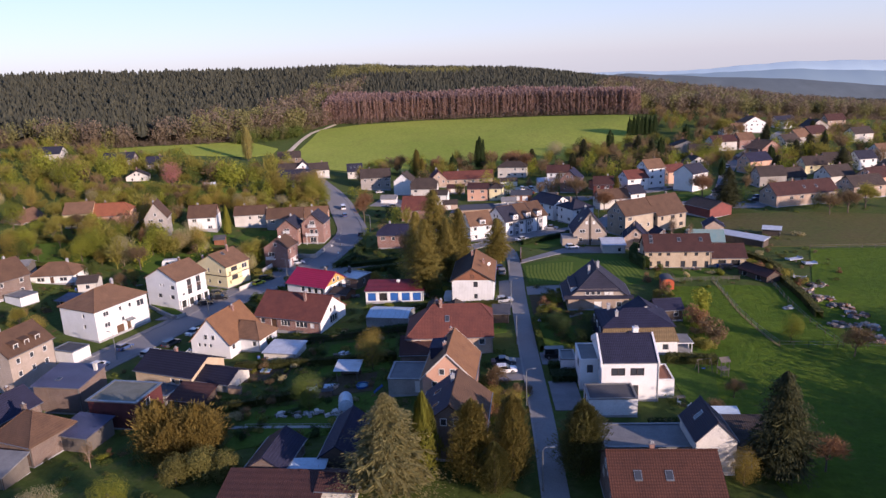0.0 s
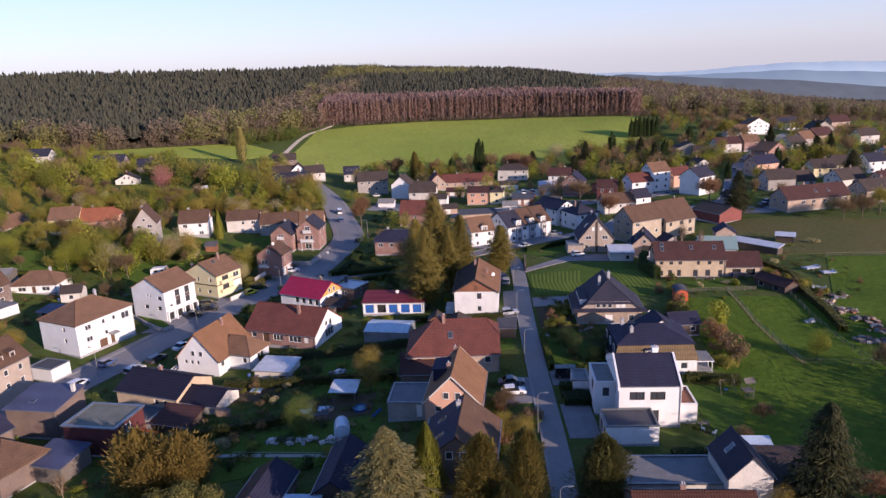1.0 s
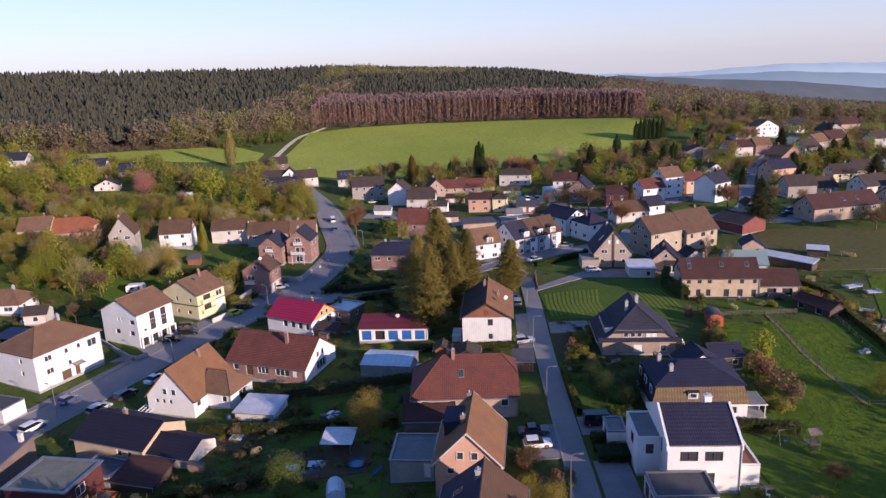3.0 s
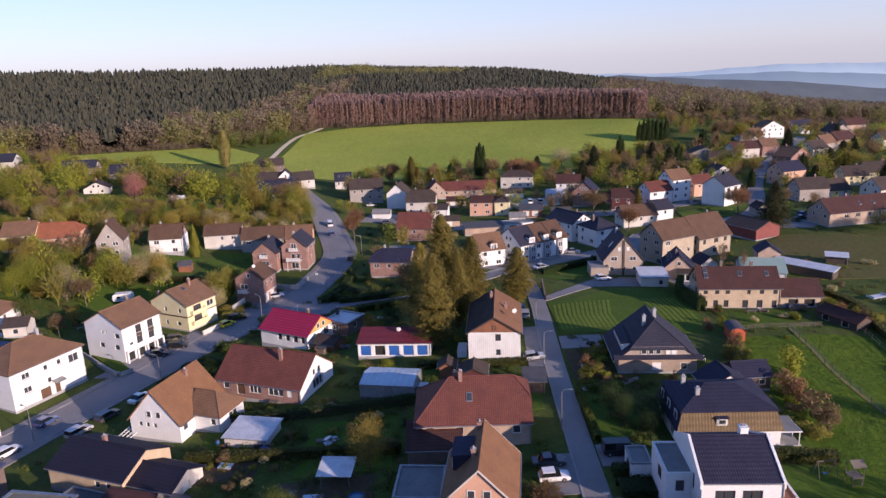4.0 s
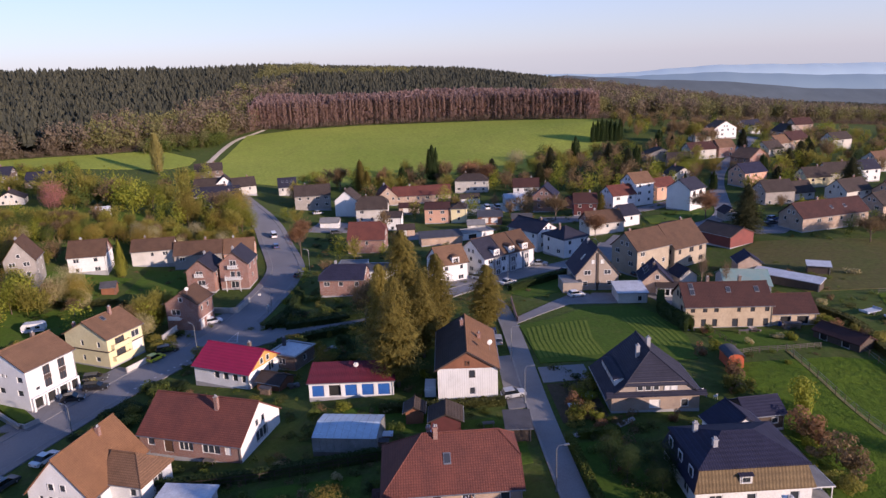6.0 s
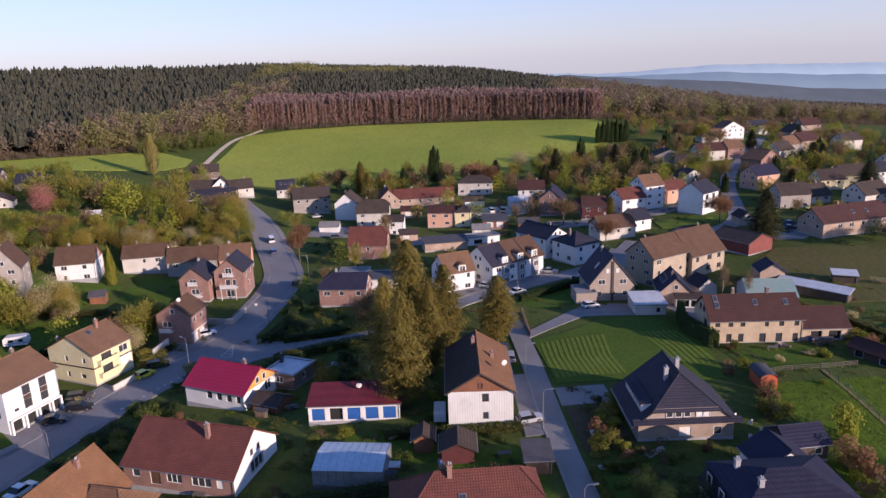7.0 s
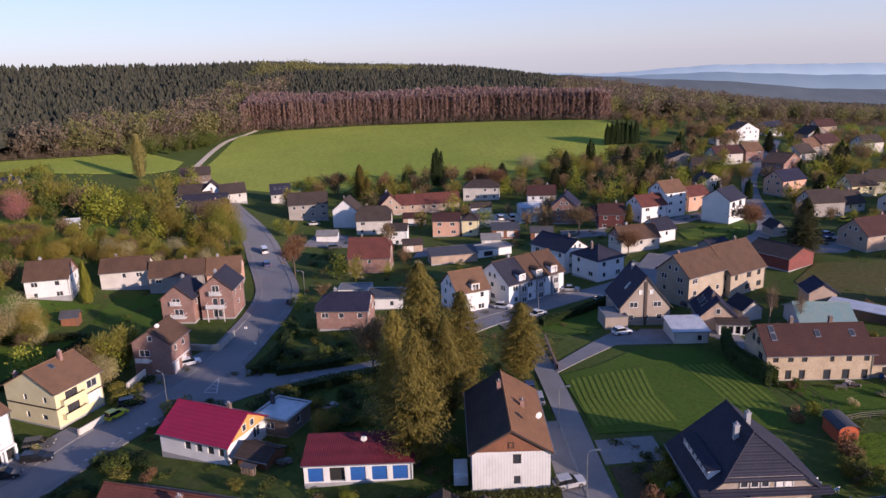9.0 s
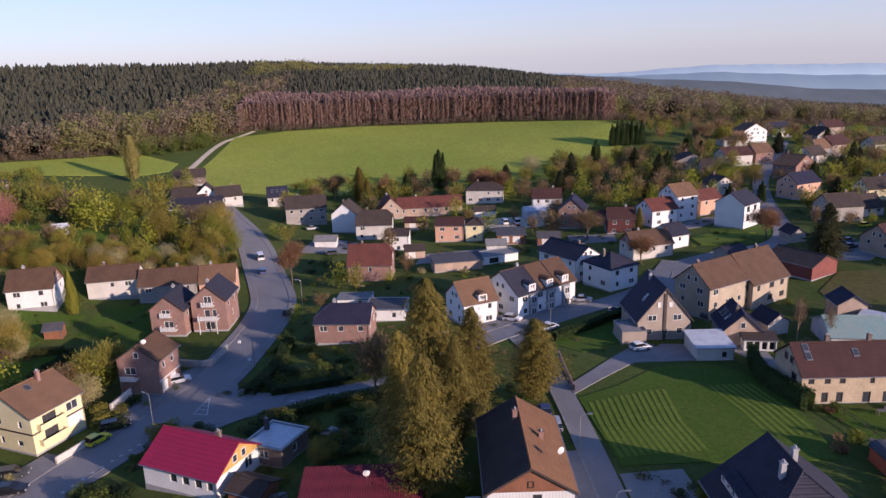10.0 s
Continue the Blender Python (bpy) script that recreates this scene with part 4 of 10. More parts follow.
def tree_parts(kind, variant):
    """Trunk mesh and crown mesh of a tree one unit-height family: all are made for a height of 10 m and scaled."""
    key = (kind, variant)
    if key in TREE:
        return TREE[key]
    seed = sum(ord(c) for c in kind) * 7 + variant * 131
    trunk = Build().tube((0, 0, -0.6), (0.05, 0, 3.5), 0.22, 0.15, 7).tube((0.05, 0, 3.5), (0, 0, 8.5), 0.15, 0.03, 6)
    bark = BARK
    if kind in ("spruce", "darkfir", "cedar"):
        big = kind == "cedar"
        tr = spruce_tris(10, 3.6 if big else 2.3 if kind == "spruce" else 2.5, 44, 17 if big else 14, seed, -0.10 if big else -0.22, 0.72 if big else 0.58, 6, 0.3 if kind == "spruce" else 0.5)
        if kind == "spruce":
            tr = np.concatenate([tr[::2], hanging_tris(10, 2.5, 21000, 0.070, seed, 0.42, (-1.5, 0.1), 0.62, 0.12, 0.2, 0.42)])
        elif kind == "darkfir":
            tr = np.concatenate([tr[::2], hanging_tris(10, 2.6, 13000, 0.085, seed, 0.2, rag=0.35)])
        else:
            tr = np.concatenate([tr[::2], hanging_tris(10, 3.5, 17000, 0.09, seed, 0.2, (-0.7, 0.3), 0.75, rag=0.38)])
        crown = tris_mesh("crown", tr, {"spruce": SPRUCE, "darkfir": DARKFIR, "cedar": CEDAR}[kind])
    elif kind in ("olivethuja", "lanethuja"):
        tr = np.concatenate([hanging_tris(10, 2.35, 12000, 0.11, seed, 0.35, (0.3, 1.8), 0.5, 0.04, rag=0.22), spires_tris(10.6, 2.0, 4000, 0.17, seed, 11)])
        crown = tris_mesh("crown", tr, OLIVETHUJA if kind == "olivethuja" else LANETHUJA)
    elif kind in ("goldthuja", "darkthuja"):
        tr = thuja_tris(10, 2.1, 5200, 0.22, seed) if kind == "goldthuja" else spires_tris(10, 2.2, 7200, 0.21, seed)
        crown = tris_mesh("crown", tr, {"goldthuja": GOLDTHUJA, "darkthuja": LEAFDARK}[kind])
    elif kind == "goldyew":
        crown = tris_mesh("crown", np.concatenate([spires_tris(10, 4.6, 13000, 0.20, seed, 30), fan_tris(9.6, 4.9, 5000, 0.5, seed, 0.05, 30, 0.16)]), YEWGOLD)
    elif kind == "poplar":
        crown = tris_mesh("crown", hanging_tris(10, 1.5, 3200, 0.2, seed, 0.5, (0.4, 2.0), 0.4, 0.05, 0.5), POPLARLEAF)
    elif kind in ("leaf", "leafyel", "evergreen", "blossom", "pink", "golden", "laurel"):
        tr = blob_tris(10, 5.4, 9000, 0.22, seed, 0.0, 24) if kind == "laurel" else blob_tris(10, 4.2, 8600, 0.105, seed, 0.12, 34)
        crown = tris_mesh("crown", tr, {"leaf": LEAF, "leafyel": LEAFYEL, "evergreen": LEAFDARK, "blossom": BLOSSOM, "pink": PINKBLOSSOM, "golden": GOLDLEAF, "laurel": HEDGEGOLD}[kind])
        lb, ends = limbs(9, 3, seed, 2, 4)
        trunk = lb
    else:
        lb, ends = limbs(9.2, 3, seed, 3, 4)
        trunk, bark = lb, BARK if kind != "bare" else BARKPALE
        g = rng_of(seed)
        k = {"bare": 4, "budding": 22, "redbud": 28, "olive": 30}[kind]
        p = np.repeat(ends, k, 0) + g.normal(size=(len(ends) * k, 3)) * 0.62
        d = p - np.array([0, 0, 3.0])
        d = d / np.linalg.norm(d, axis=1)[:, None] + g.normal(size=p.shape) * 0.35
        a = np.cross(d, g.normal(size=p.shape))
        a /= np.linalg.norm(a, axis=1)[:, None]
        s = g.uniform(0.16, 0.40, (len(p), 1))
        crown = tris_mesh("crown", np.stack([p + d * s, p - d * s + a * s * 0.2, p - d * s - a * s * 0.2], 1), {"bare": BUDS, "budding": BUDS, "redbud": BUDSRED, "olive": BUDSOLIVE}[kind])
    TREE[key] = (trunk.mesh("trunk", bark, True), crown)
    return TREE[key]


TREE_LABELS = {"spruce": "tall olive-green spruce with drooping branches", "darkfir": "dark green fir tree with dense layered branches", "cedar": "broad grey-green cedar with feathery layered branches",
               "goldthuja": "golden-green columnar thuja in a garden", "olivethuja": "olive-brown dense thuja standing in a row", "lanethuja": "dense dark green thuja beside the lane", "darkthuja": "dark green rounded evergreen conifer",
               "poplar": "slim yellowish columnar poplar at a field edge", "leaf": "broadleaf tree in fresh green spring leaf", "leafyel": "broadleaf tree with yellow-green young leaves",
               "evergreen": "dense dark evergreen tree with rounded crown", "blossom": "fruit tree covered in pale spring blossom", "pink": "cherry tree in full pink blossom",
               "laurel": "dense golden-tipped laurel bush in a garden", "goldyew": "large spreading golden-brown yew with many tips", "golden": "tree with golden sunlit young foliage", "bare": "bare pollarded tree with pale branches", "budding": "brown budding deciduous tree with open crown",
               "redbud": "reddish-brown budding deciduous tree", "olive": "olive-brown budding tree with loose crown"}


def tree(kind, x, y, h, wide=1.0, variant=None, lean=0.0):
    rnd = random.Random(int(x * 13.7 + y * 7.3))
    variant = rnd.randrange(3) if variant is None else variant
    trunk, crown = tree_parts(kind, variant)
    ob = thing("tree", pose(x, y, ground(x, y), 0, 0, rnd.uniform(0, 360)) @ Matrix.Diagonal((h / 10 * wide, h / 10 * wide, h / 10, 1)), TREE_LABELS[kind], "tree", "village trees")
    part("trunk", trunk, None, ob)
    part("crown", crown, None, ob)
    return ob


SHRUB, SHRUBS_FAR = {}, {}
SHRUB_MATS = {"green": LEAF, "dark": LEAFDARK, "yellow": LEAFYEL, "brown": BUDS, "olive": BUDSOLIVE, "white": BLOSSOM, "red": BUDSRED}


def shrub(kind, x, y, h, w):
    if y > 206 or x < -98:
        SHRUBS_FAR.setdefault(kind, []).append((x, y, h))
        return None
    rnd = random.Random(int(x * 11.1 + y * 5.7))
    key = (kind, rnd.randrange(3))
    if key not in SHRUB:
        SHRUB[key] = tris_mesh("shrub", blob_tris(1, 0.55, 900, 0.044, key[1] * 17 + len(kind), 0.0, 6), SHRUB_MATS[kind])
    words = {"green": "small leafy green garden shrub", "dark": "dark evergreen garden shrub", "yellow": "yellow-green flowering garden shrub", "brown": "brown leafless garden shrub",
             "olive": "small olive-coloured budding shrub", "white": "small white-blossoming garden shrub", "red": "small reddish-leaved garden shrub"}
    return single("shrub", SHRUB[key], None, pose(x, y, ground(x, y) - 0.05, 0, 0, rnd.uniform(0, 360)) @ Matrix.Diagonal((w, w, h, 1)), words[kind], "shrub", "garden shrubs")


def hedge(pts, w, h, material, label, seed=1):
    """A clipped hedge along a line: a ragged skin of leaf clusters over a dark core."""
    line = smooth_line(pts, 2.0) if len(pts) > 2 else np.linspace(pts[0], pts[1], max(2, int(np.hypot(pts[1][0] - pts[0][0], pts[1][1] - pts[0][1]) / 2) + 1))
    t = np.gradient(line, axis=0)
    t /= np.linalg.norm(t, axis=1)[:, None]
    nrm = np.stack([-t[:, 1], t[:, 0]], 1)
    zs = heights(line[:, 0], line[:, 1])
    length = float(np.linalg.norm(np.diff(line, axis=0), axis=1).sum())
    g = rng_of(seed)
    n = int(min(7000, length * (2 * h + w) * 42))
    k = g.uniform(0, len(line) - 1.001, n)
    i = k.astype(int)
    f = (k - i)[:, None]
    p, q = line[i] * (1 - f) + line[i + 1] * f, nrm[i]
    z = zs[i] * (1 - f[:, 0]) + zs[i + 1] * f[:, 0]
    side = g.integers(0, 3, n)
    u = np.where(side == 0, -0.5, np.where(side == 1, 0.5, g.uniform(-0.5, 0.5, n))) * w * g.uniform(0.85, 1.1, n)
    hh = np.where(side == 2, h, g.uniform(0.05, 1, n) * h) * g.uniform(0.92, 1.05, n)
    c = np.stack([p[:, 0] + q[:, 0] * u, p[:, 1] + q[:, 1] * u, z + hh], 1)
    a, d = g.normal(size=(n, 3)), g.normal(size=(n, 3))
    s = 0.095
    tr = np.stack([c + a * s, c - a * s * 0.5 + d * s * 0.7, c - a * s * 0.5 - d * s * 0.7], 1)
    v = [tr.reshape(-1, 3)]
    tri = [np.arange(3 * n).reshape(-1, 3)]
    core = strip(line, w * 0.42, -w * 0.42, h * 0.9, h)
    base = 3 * n
    v.append(np.array(core.v))
    for fc in core.f:
        tri.append(np.array([[base + fc[0], base + fc[1], base + fc[2]], [base + fc[0], base + fc[2], base + fc[3]]]))
    return tagged(new("hedge", fast_mesh("hedge", np.concatenate(v), np.concatenate(tri), material)), label, "hedge")


# far woods: low templates, many times over
def cone_template(sides, tiers, seed):
    """Upper part of a forest conifer: ragged overlapping tiers, rounded towards the tip."""
    g = rng_of(seed)
    out = []
    for i in range(tiers):
        f0 = 0.40 + 0.52 * i / tiers
        f1 = min(1.0, f0 + 0.26)
        rr = 0.145 * (1 - ((f0 - 0.40) / 0.62) ** 1.7) + 0.012
        w = g.uniform(0, 6.283) + np.arange(sides) * 6.283 / sides
        k = rr * g.uniform(0.65, 1.3, sides)
        ring = np.stack([np.cos(w) * k, np.sin(w) * k, f0 + g.uniform(-0.05, 0.03, sides)], 1)
        tip = np.array([[g.uniform(-0.02, 0.02), g.uniform(-0.02, 0.02), f1]])
        out.append(np.stack([ring, np.roll(ring, -1, 0), np.tile(tip, (sides, 1))], 1))
    return np.concatenate(out)


def pole_template(seed):
    """Bare larch: a thin stem with wispy upswept twigs."""
    g = rng_of(seed)
    out = [np.array([[[-0.010, 0, 0], [0.010, 0, 0], [0, 0, 0.97]], [[0, -0.010, 0], [0, 0.010, 0], [0, 0, 0.97]]])]
    n = 76
    f = g.uniform(0.12, 0.99, n) ** 0.85
    az = g.uniform(0, 6.283, n)
    ln = (0.085 * (1.05 - f) + 0.035) * g.uniform(0.6, 1.2, n)
    b = np.stack([np.cos(az), np.sin(az), np.zeros(n)], 1) * (ln * 0.2)[:, None] + np.stack([np.zeros(n), np.zeros(n), f], 1)
    t = b + np.stack([np.cos(az) * ln, np.sin(az) * ln, ln * g.uniform(0.7, 1.9, n)], 1)
    s = np.stack([-np.sin(az), np.cos(az), np.full(n, 0.3)], 1) * 0.022
    out.append(np.stack([b - s, t, b + s], 1))
    return np.concatenate(out)


def crown_template(seed, n=460, low=0.08):
    tr = np.concatenate([fan_tris(1, 0.44, n // 2, 0.065, seed, low, 11, 0.24), blob_tris(1, 0.44, n // 2, 0.042, seed, low, 14)]) if low else blob_tris(1, 0.42, n, 0.046, seed, low, 10)
    st = np.array([[[-0.02, 0, 0], [0.02, 0, 0], [0, 0, 0.6]], [[0, -0.02, 0], [0, 0.02, 0], [0, 0, 0.6]]])
    return np.concatenate([tr, st])


def mid_template(seed, leafy=True):
    tr = blob_tris(1, 0.42, 620, 0.030, seed, 0.08, 20) if leafy else fan_tris(1, 0.42, 620, 0.085, seed)
    st = np.array([[[-0.02, 0, 0], [0.02, 0, 0], [0, 0, 0.6]], [[0, -0.02, 0], [0, 0.02, 0], [0, 0, 0.6]]])
    return np.concatenate([tr, st])


def scatter(name, pts, hs, templates, material, label, category, seed, wide=1.0):
    """Many far trees of one kind as one object."""
    g = rng_of(seed)
    z = heights(pts[:, 0], pts[:, 1]) - 0.3
    pick = g.integers(0, len(templates), len(pts))
    out = []
    for k, t in enumerate(templates):
        q = np.where(pick == k)[0]
        if not len(q):
            continue
        a = g.uniform(0, 6.283, len(q))
        c, s = np.cos(a), np.sin(a)
        h = hs[q]
        wd = h * wide * g.uniform(0.85, 1.2, len(q))
        x, y, zz = t[None, ..., 0], t[None, ..., 1], t[None, ..., 2]
        e = (slice(None), None, None)
        out.append(np.stack([(x * c[e] - y * s[e]) * wd[e] + pts[q, 0][e], (x * s[e] + y * c[e]) * wd[e] + pts[q, 1][e], zz * h[e] + z[q][e]], -1).reshape(-1, 3, 3))
    return tagged(new(name, tris_mesh(name, np.concatenate(out), material)), label, category, kind="stuff")


def jittered(x0, x1, y0, y1, step, seed):
    g = rng_of(seed)
    a, c = np.meshgrid(np.arange(x0, x1, step), np.arange(y0, y1, step))
    p = np.stack([a.ravel(), c.ravel()], 1) + g.uniform(-0.45, 0.45, (a.size, 2)) * step
    return p[(np.abs(p[:, 0] + 0.02 * p[:, 1]) < 0.72 * p[:, 1] + 60)]


# ---------------------------------------------------------------- roads, paths, fields
main = road("road", [(-96, 92), (-90, 112), (-84, 131), (-77, 150), (-68, 171), (-60.5, 186), (-53, 199), (-48.5, 212), (-46, 226), (-44, 241), (-44, 256), (-47.5, 272), (-52.5, 290), (-57.5, 308), (-65, 328), (-74, 348), (-84, 372), (-92, 398)], 7.6, ASPHALT, "worn grey asphalt village street", walkway=1.6)
side_road = road("side_road", [(-50, 201), (-43, 198.2), (-33.6, 199.5), (-25, 200.7), (-15, 203), (-5, 211), (4, 219), (16.5, 226.5), (28, 233.5), (37, 238), (47, 246), (54, 258)], 6.0, ASPHALT, "grey asphalt side street with kerbs", lift=0.13)
lane = road("lane", [(9.4, 60), (9.9, 78), (10.4, 99), (10.6, 130), (11.2, 160), (12.2, 190), (12.0, 205), (9.5, 221)], 3.3, ASPHALT_OLD, "narrow pale asphalt lane between gardens", kerbs=False)
single("lane_edge", strip(lane, 1.95, 1.65, 0.17), KERB, Matrix(), "grey kerb stones edging the lane", "kerb", kind="structure")
upper = road("upper_street", [(60, 262), (74, 268), (90, 272), (101, 284), (110, 305), (124, 340), (140, 372), (160, 401), (185, 440), (213, 486)], 5.6, ASPHALT, "grey asphalt street climbing between houses", kerbs=True)
track = road("gravel_track", [(-110, 420), (-114.5, 446), (-116.8, 495), (-115.5, 530), (-110, 548), (-104, 566)], 2.8, GRAVEL, "pale gravel track climbing to the wood", kerbs=False)

draped("junction", [(-50.5, 206.5), (-48.6, 214), (-45.0, 213.5), (-42.4, 208), (-37.8, 204.4), (-33, 203.2), (-33.6, 197.0), (-38.2, 195.8), (-42.4, 193.0), (-47.0, 190.0), (-52.0, 197.0)], ASPHALT, 0.22, "worn grey asphalt where two streets meet", "road", 3.0)
draped("meadow", [(-110, 430), (-100, 402), (-50, 398), (0, 404), (50, 405), (90, 425), (106, 455), (125, 500), (122, 532), (55, 558), (11, 567), (-34, 572), (-83, 564), (-112, 546)], MEADOW, 0.10, "bright green spring meadow below the wood", "meadow", 6.0)
draped("meadow", [(-206, 392), (-172, 398), (-146, 412), (-128, 424), (-122, 440), (-124, 462), (-150, 480), (-190, 429), (-212, 398)], MEADOW, 0.16, "narrow green meadow strip below the wood", "meadow", 6.0)
draped("pasture", [(39, 60), (150, 50), (170, 150), (130, 195), (96, 196), (80, 160), (66, 164), (47, 163), (44, 140), (43, 118), (38, 100)], PASTURE, 0.08, "lush green sloping pasture", "meadow", 3.0)
draped("paddock", [(82, 200), (128, 198), (175, 205), (165, 228), (120, 240), (92, 244), (80, 232), (76, 215)], PADDOCK, 0.10, "brownish trampled paddock", "meadow", 3.0)
draped("field", [(14.2, 167.2), (42, 165.6), (44.5, 176), (45.5, 189), (41.5, 199), (31, 199), (21.5, 191.5), (14.0, 188)], LAWN, 0.10, "mown green garden field with low planted rows", "field", 3.0)
draped("driveway", [(13.8, 189.4), (20, 194.8), (27.5, 201), (42, 201.2), (41.5, 208.6), (31, 210), (24.5, 203.8), (17.4, 196.6), (13.4, 192.6)], PAVING, 0.14, "grey paved driveway to the gabled house", "driveway", 3.0)
draped("farm_lane", [(45, 210), (49, 214), (52.5, 203), (50.5, 191), (47.5, 180), (45.6, 180), (47.3, 192), (48, 201)], ASPHALT_OLD, 0.14, "grey lane beside the farmhouse", "lane", 3.0)
draped("forecourt", [(12.6, 101), (17.2, 101), (17.2, 111.5), (12.6, 111.5)], PAVING, 0.12, "grey paved forecourt of the modern house", "driveway", 3.0)
draped("driveway", [(4.2, 112.5), (9.0, 112.5), (9.3, 122), (4.2, 122)], PAVING, 0.12, "grey paved parking place by the lane", "driveway", 3.0)
draped("driveway", [(12.4, 118.5), (18.5, 118.5), (18.5, 124), (12.4, 124)], PAVING, 0.12, "grey paved parking place at a hedge", "driveway", 3.0)
draped("driveway", [(6.2, 152), (9.4, 152), (9.8, 172), (7, 172)], PAVING, 0.12, "pale concrete drive beside the white house", "driveway", 3.0)
draped("driveway", [(13.2, 159.6), (21.4, 159.4), (21.4, 165.4), (13.4, 165.5)], ASPHALT_OLD, 0.11, "dark asphalt yard at the mansard house", "driveway", 3.0)
draped("forecourt", [(0, 226), (6, 222.5), (31, 238), (27, 243), (4, 231)], PAVING, 0.15, "paved parking bays before the townhouses", "driveway", 3.0)
draped("forecourt", [(-80, 165), (-73.5, 165), (-64, 188), (-68, 190)], PAVING, 0.2, "grey paved forecourt along the street houses", "driveway", 3.0)
draped("forecourt", [(-60, 197), (-55, 204), (-51, 214), (-52, 222), (-57, 216), (-62, 204)], ASPHALT, 0.16, "asphalt parking place beside the street", "driveway", 3.0)
draped("forecourt", [(45, 236), (56, 240), (64, 262), (58, 268), (47, 250)], ASPHALT, 0.16, "asphalt yard between the houses", "driveway", 3.0)
draped("forecourt", [(88, 262), (100, 262), (112, 268), (118, 262), (104, 250), (92, 254)], ASPHALT, 0.16, "asphalt turning place at the street", "driveway", 3.0)
for q in ([(13.5, 126), (20.5, 126), (20.5, 140), (13.5, 140)], [(34, 100), (42, 100), (43, 119), (34, 119)], [(27, 93.5), (36, 93.5), (36, 98), (27, 98)], [(-46, 132), (-38, 134), (-38, 142), (-48, 138)],
          [(20, 207), (33, 214), (38, 226), (24, 222), (15, 213)], [(-30, 122), (-16, 122), (-16, 138), (-30, 138)], [(-40, 96), (-16, 99), (-16, 112), (-38, 110)], [(50, 168), (62, 168), (64, 178), (48, 179)],
          [(78, 274), (98, 278), (104, 296), (84, 297)], [(-8, 134), (7, 136), (7, 150), (-8, 150)], [(-80, 205), (-66, 215), (-66, 235), (-86, 228)], [(-146, 292), (-96, 285), (-96, 305), (-142, 312)], [(-118, 228), (-90, 232), (-86, 250), (-114, 250)], [(-146, 204), (-118, 208), (-116, 224), (-150, 226)], [(-104, 200), (-84, 206), (-80, 226), (-106, 222)], [(-84, 238), (-66, 234), (-66, 256), (-84, 258)], [(-20, 158), (-6, 158), (-6, 148), (-20, 148)],
          [(47, 145), (57, 147), (58, 164), (49, 162)], [(56, 110), (40, 120), (44, 135), (56, 135)]):
    draped("lawn", q, LAWN, 0.07, "green mown garden lawn", "lawn", 3.0)
for q in ([(-32, 112), (-18, 113), (-18, 121), (-32, 121)], [(-46, 123), (-36, 123), (-36, 130), (-46, 130)], [(13.4, 146), (20.6, 147), (20.6, 159), (13.6, 159)]):
    draped("vegetable_bed", q, SOIL, 0.08, "brown freshly dug garden bed", "garden bed", 3.0)

# ---------------------------------------------------------------- houses, nearest first
front = house("house", 22.0, 76.0, -2, 12.6, 10.4, 2.6, 3.2, wall=BRICKBROWN, cover=T_RUST, label="brown brick house with dark red tiled roof and skylights", chimneys=[(-1.0, 0.5, 0.8)], lights=[(-3.2, -2.8), (0.4, -2.8)])
house("house", 31.1, 86.4, 0, 5.2, 7.1, 2.9, 2.6, "y", wall=OFFWHITE, cover=T_SLATE, label="small white gabled house with dark slate roof", auto=0, over=0.2, side=0.15, lights=[(0.5, 1.2)])
house("workshop", 23.2, 87.8, -2, 11.7, 6.3, 1.1, roof="flat", wall=OFFWHITE, cover=FELT, label="low flat-roofed workshop in grey felt", category="workshop", over=0.1)
house("outbuilding", 37.3, 88.0, -4, 7.2, 7.0, 0.6, 1.0, roof="mono", wall=OFFWHITE, cover=T_GREYBR, label="low outbuilding with brown lean-to roof", category="shed", auto=0)
house("outbuilding", 35.2, 92.4, -3, 4.4, 2.6, 1.3, 0.5, roof="mono", wall=OFFWHITE, cover=POLY, label="glazed lean-to with milky roof panels", category="shed", auto=0)
modern = house("house", 25.0, 109.8, -2, 9.0, 11.0, 4.3, 2.75, wall=WHITE, cover=T_ANTHR, label="modern white cubic house with anthracite roof", over=0.05, side=-0.25, kind="winb", gwin=0,
               wins="S:winb:2.6:1.5:2.2:1.3 S:winb:5.6:1.5:2.2:1.3 S:winb:5.4:4.9:0.9:2.2 E:winb:3:1.6:1.2:1.2 E:winb:7:1.6:1.2:1.2 W:winb:8:1.5:0.6:2.0 N:winb:3:1.6:1.2:1.2")
for s in (-1, 1):
    pr = Build()
    pr.slab([[(s * 4.5 - 0.2, -5.6, 6.85), (s * 4.5 + 0.1, -5.6, 6.85), (s * 4.5 + 0.1, 0, 9.65), (s * 4.5 - 0.2, 0, 9.65)], [(s * 4.5 - 0.2, 0, 9.65), (s * 4.5 + 0.1, 0, 9.65), (s * 4.5 + 0.1, 5.6, 6.85), (s * 4.5 - 0.2, 5.6, 6.85)]], 0.9)
    part("parapet", pr, WHITE, modern)
chimney(modern, 1.8, 0.4, 8.0, 10.4, WHITE, 0.9)
house("annex", 19.2, 111.5, -2, 3.2, 7.0, 3.4, roof="flat", wall=WHITE, cover=FELT, label="white flat-roofed wing of the modern house", category="house wing", over=0.05, wins="S:winb:1.6:1.6:1.0:1.4 W:winb:4:1.6:1.6:1.6", trim=WHITE)
house("annex", 31.0, 108.5, -2, 2.6, 6.0, 0.7, roof="flat", wall=WHITE, cover=WOODBROWN, label="white low terrace block of the modern house", category="house wing", auto=0, over=0.0, trim=WHITE)
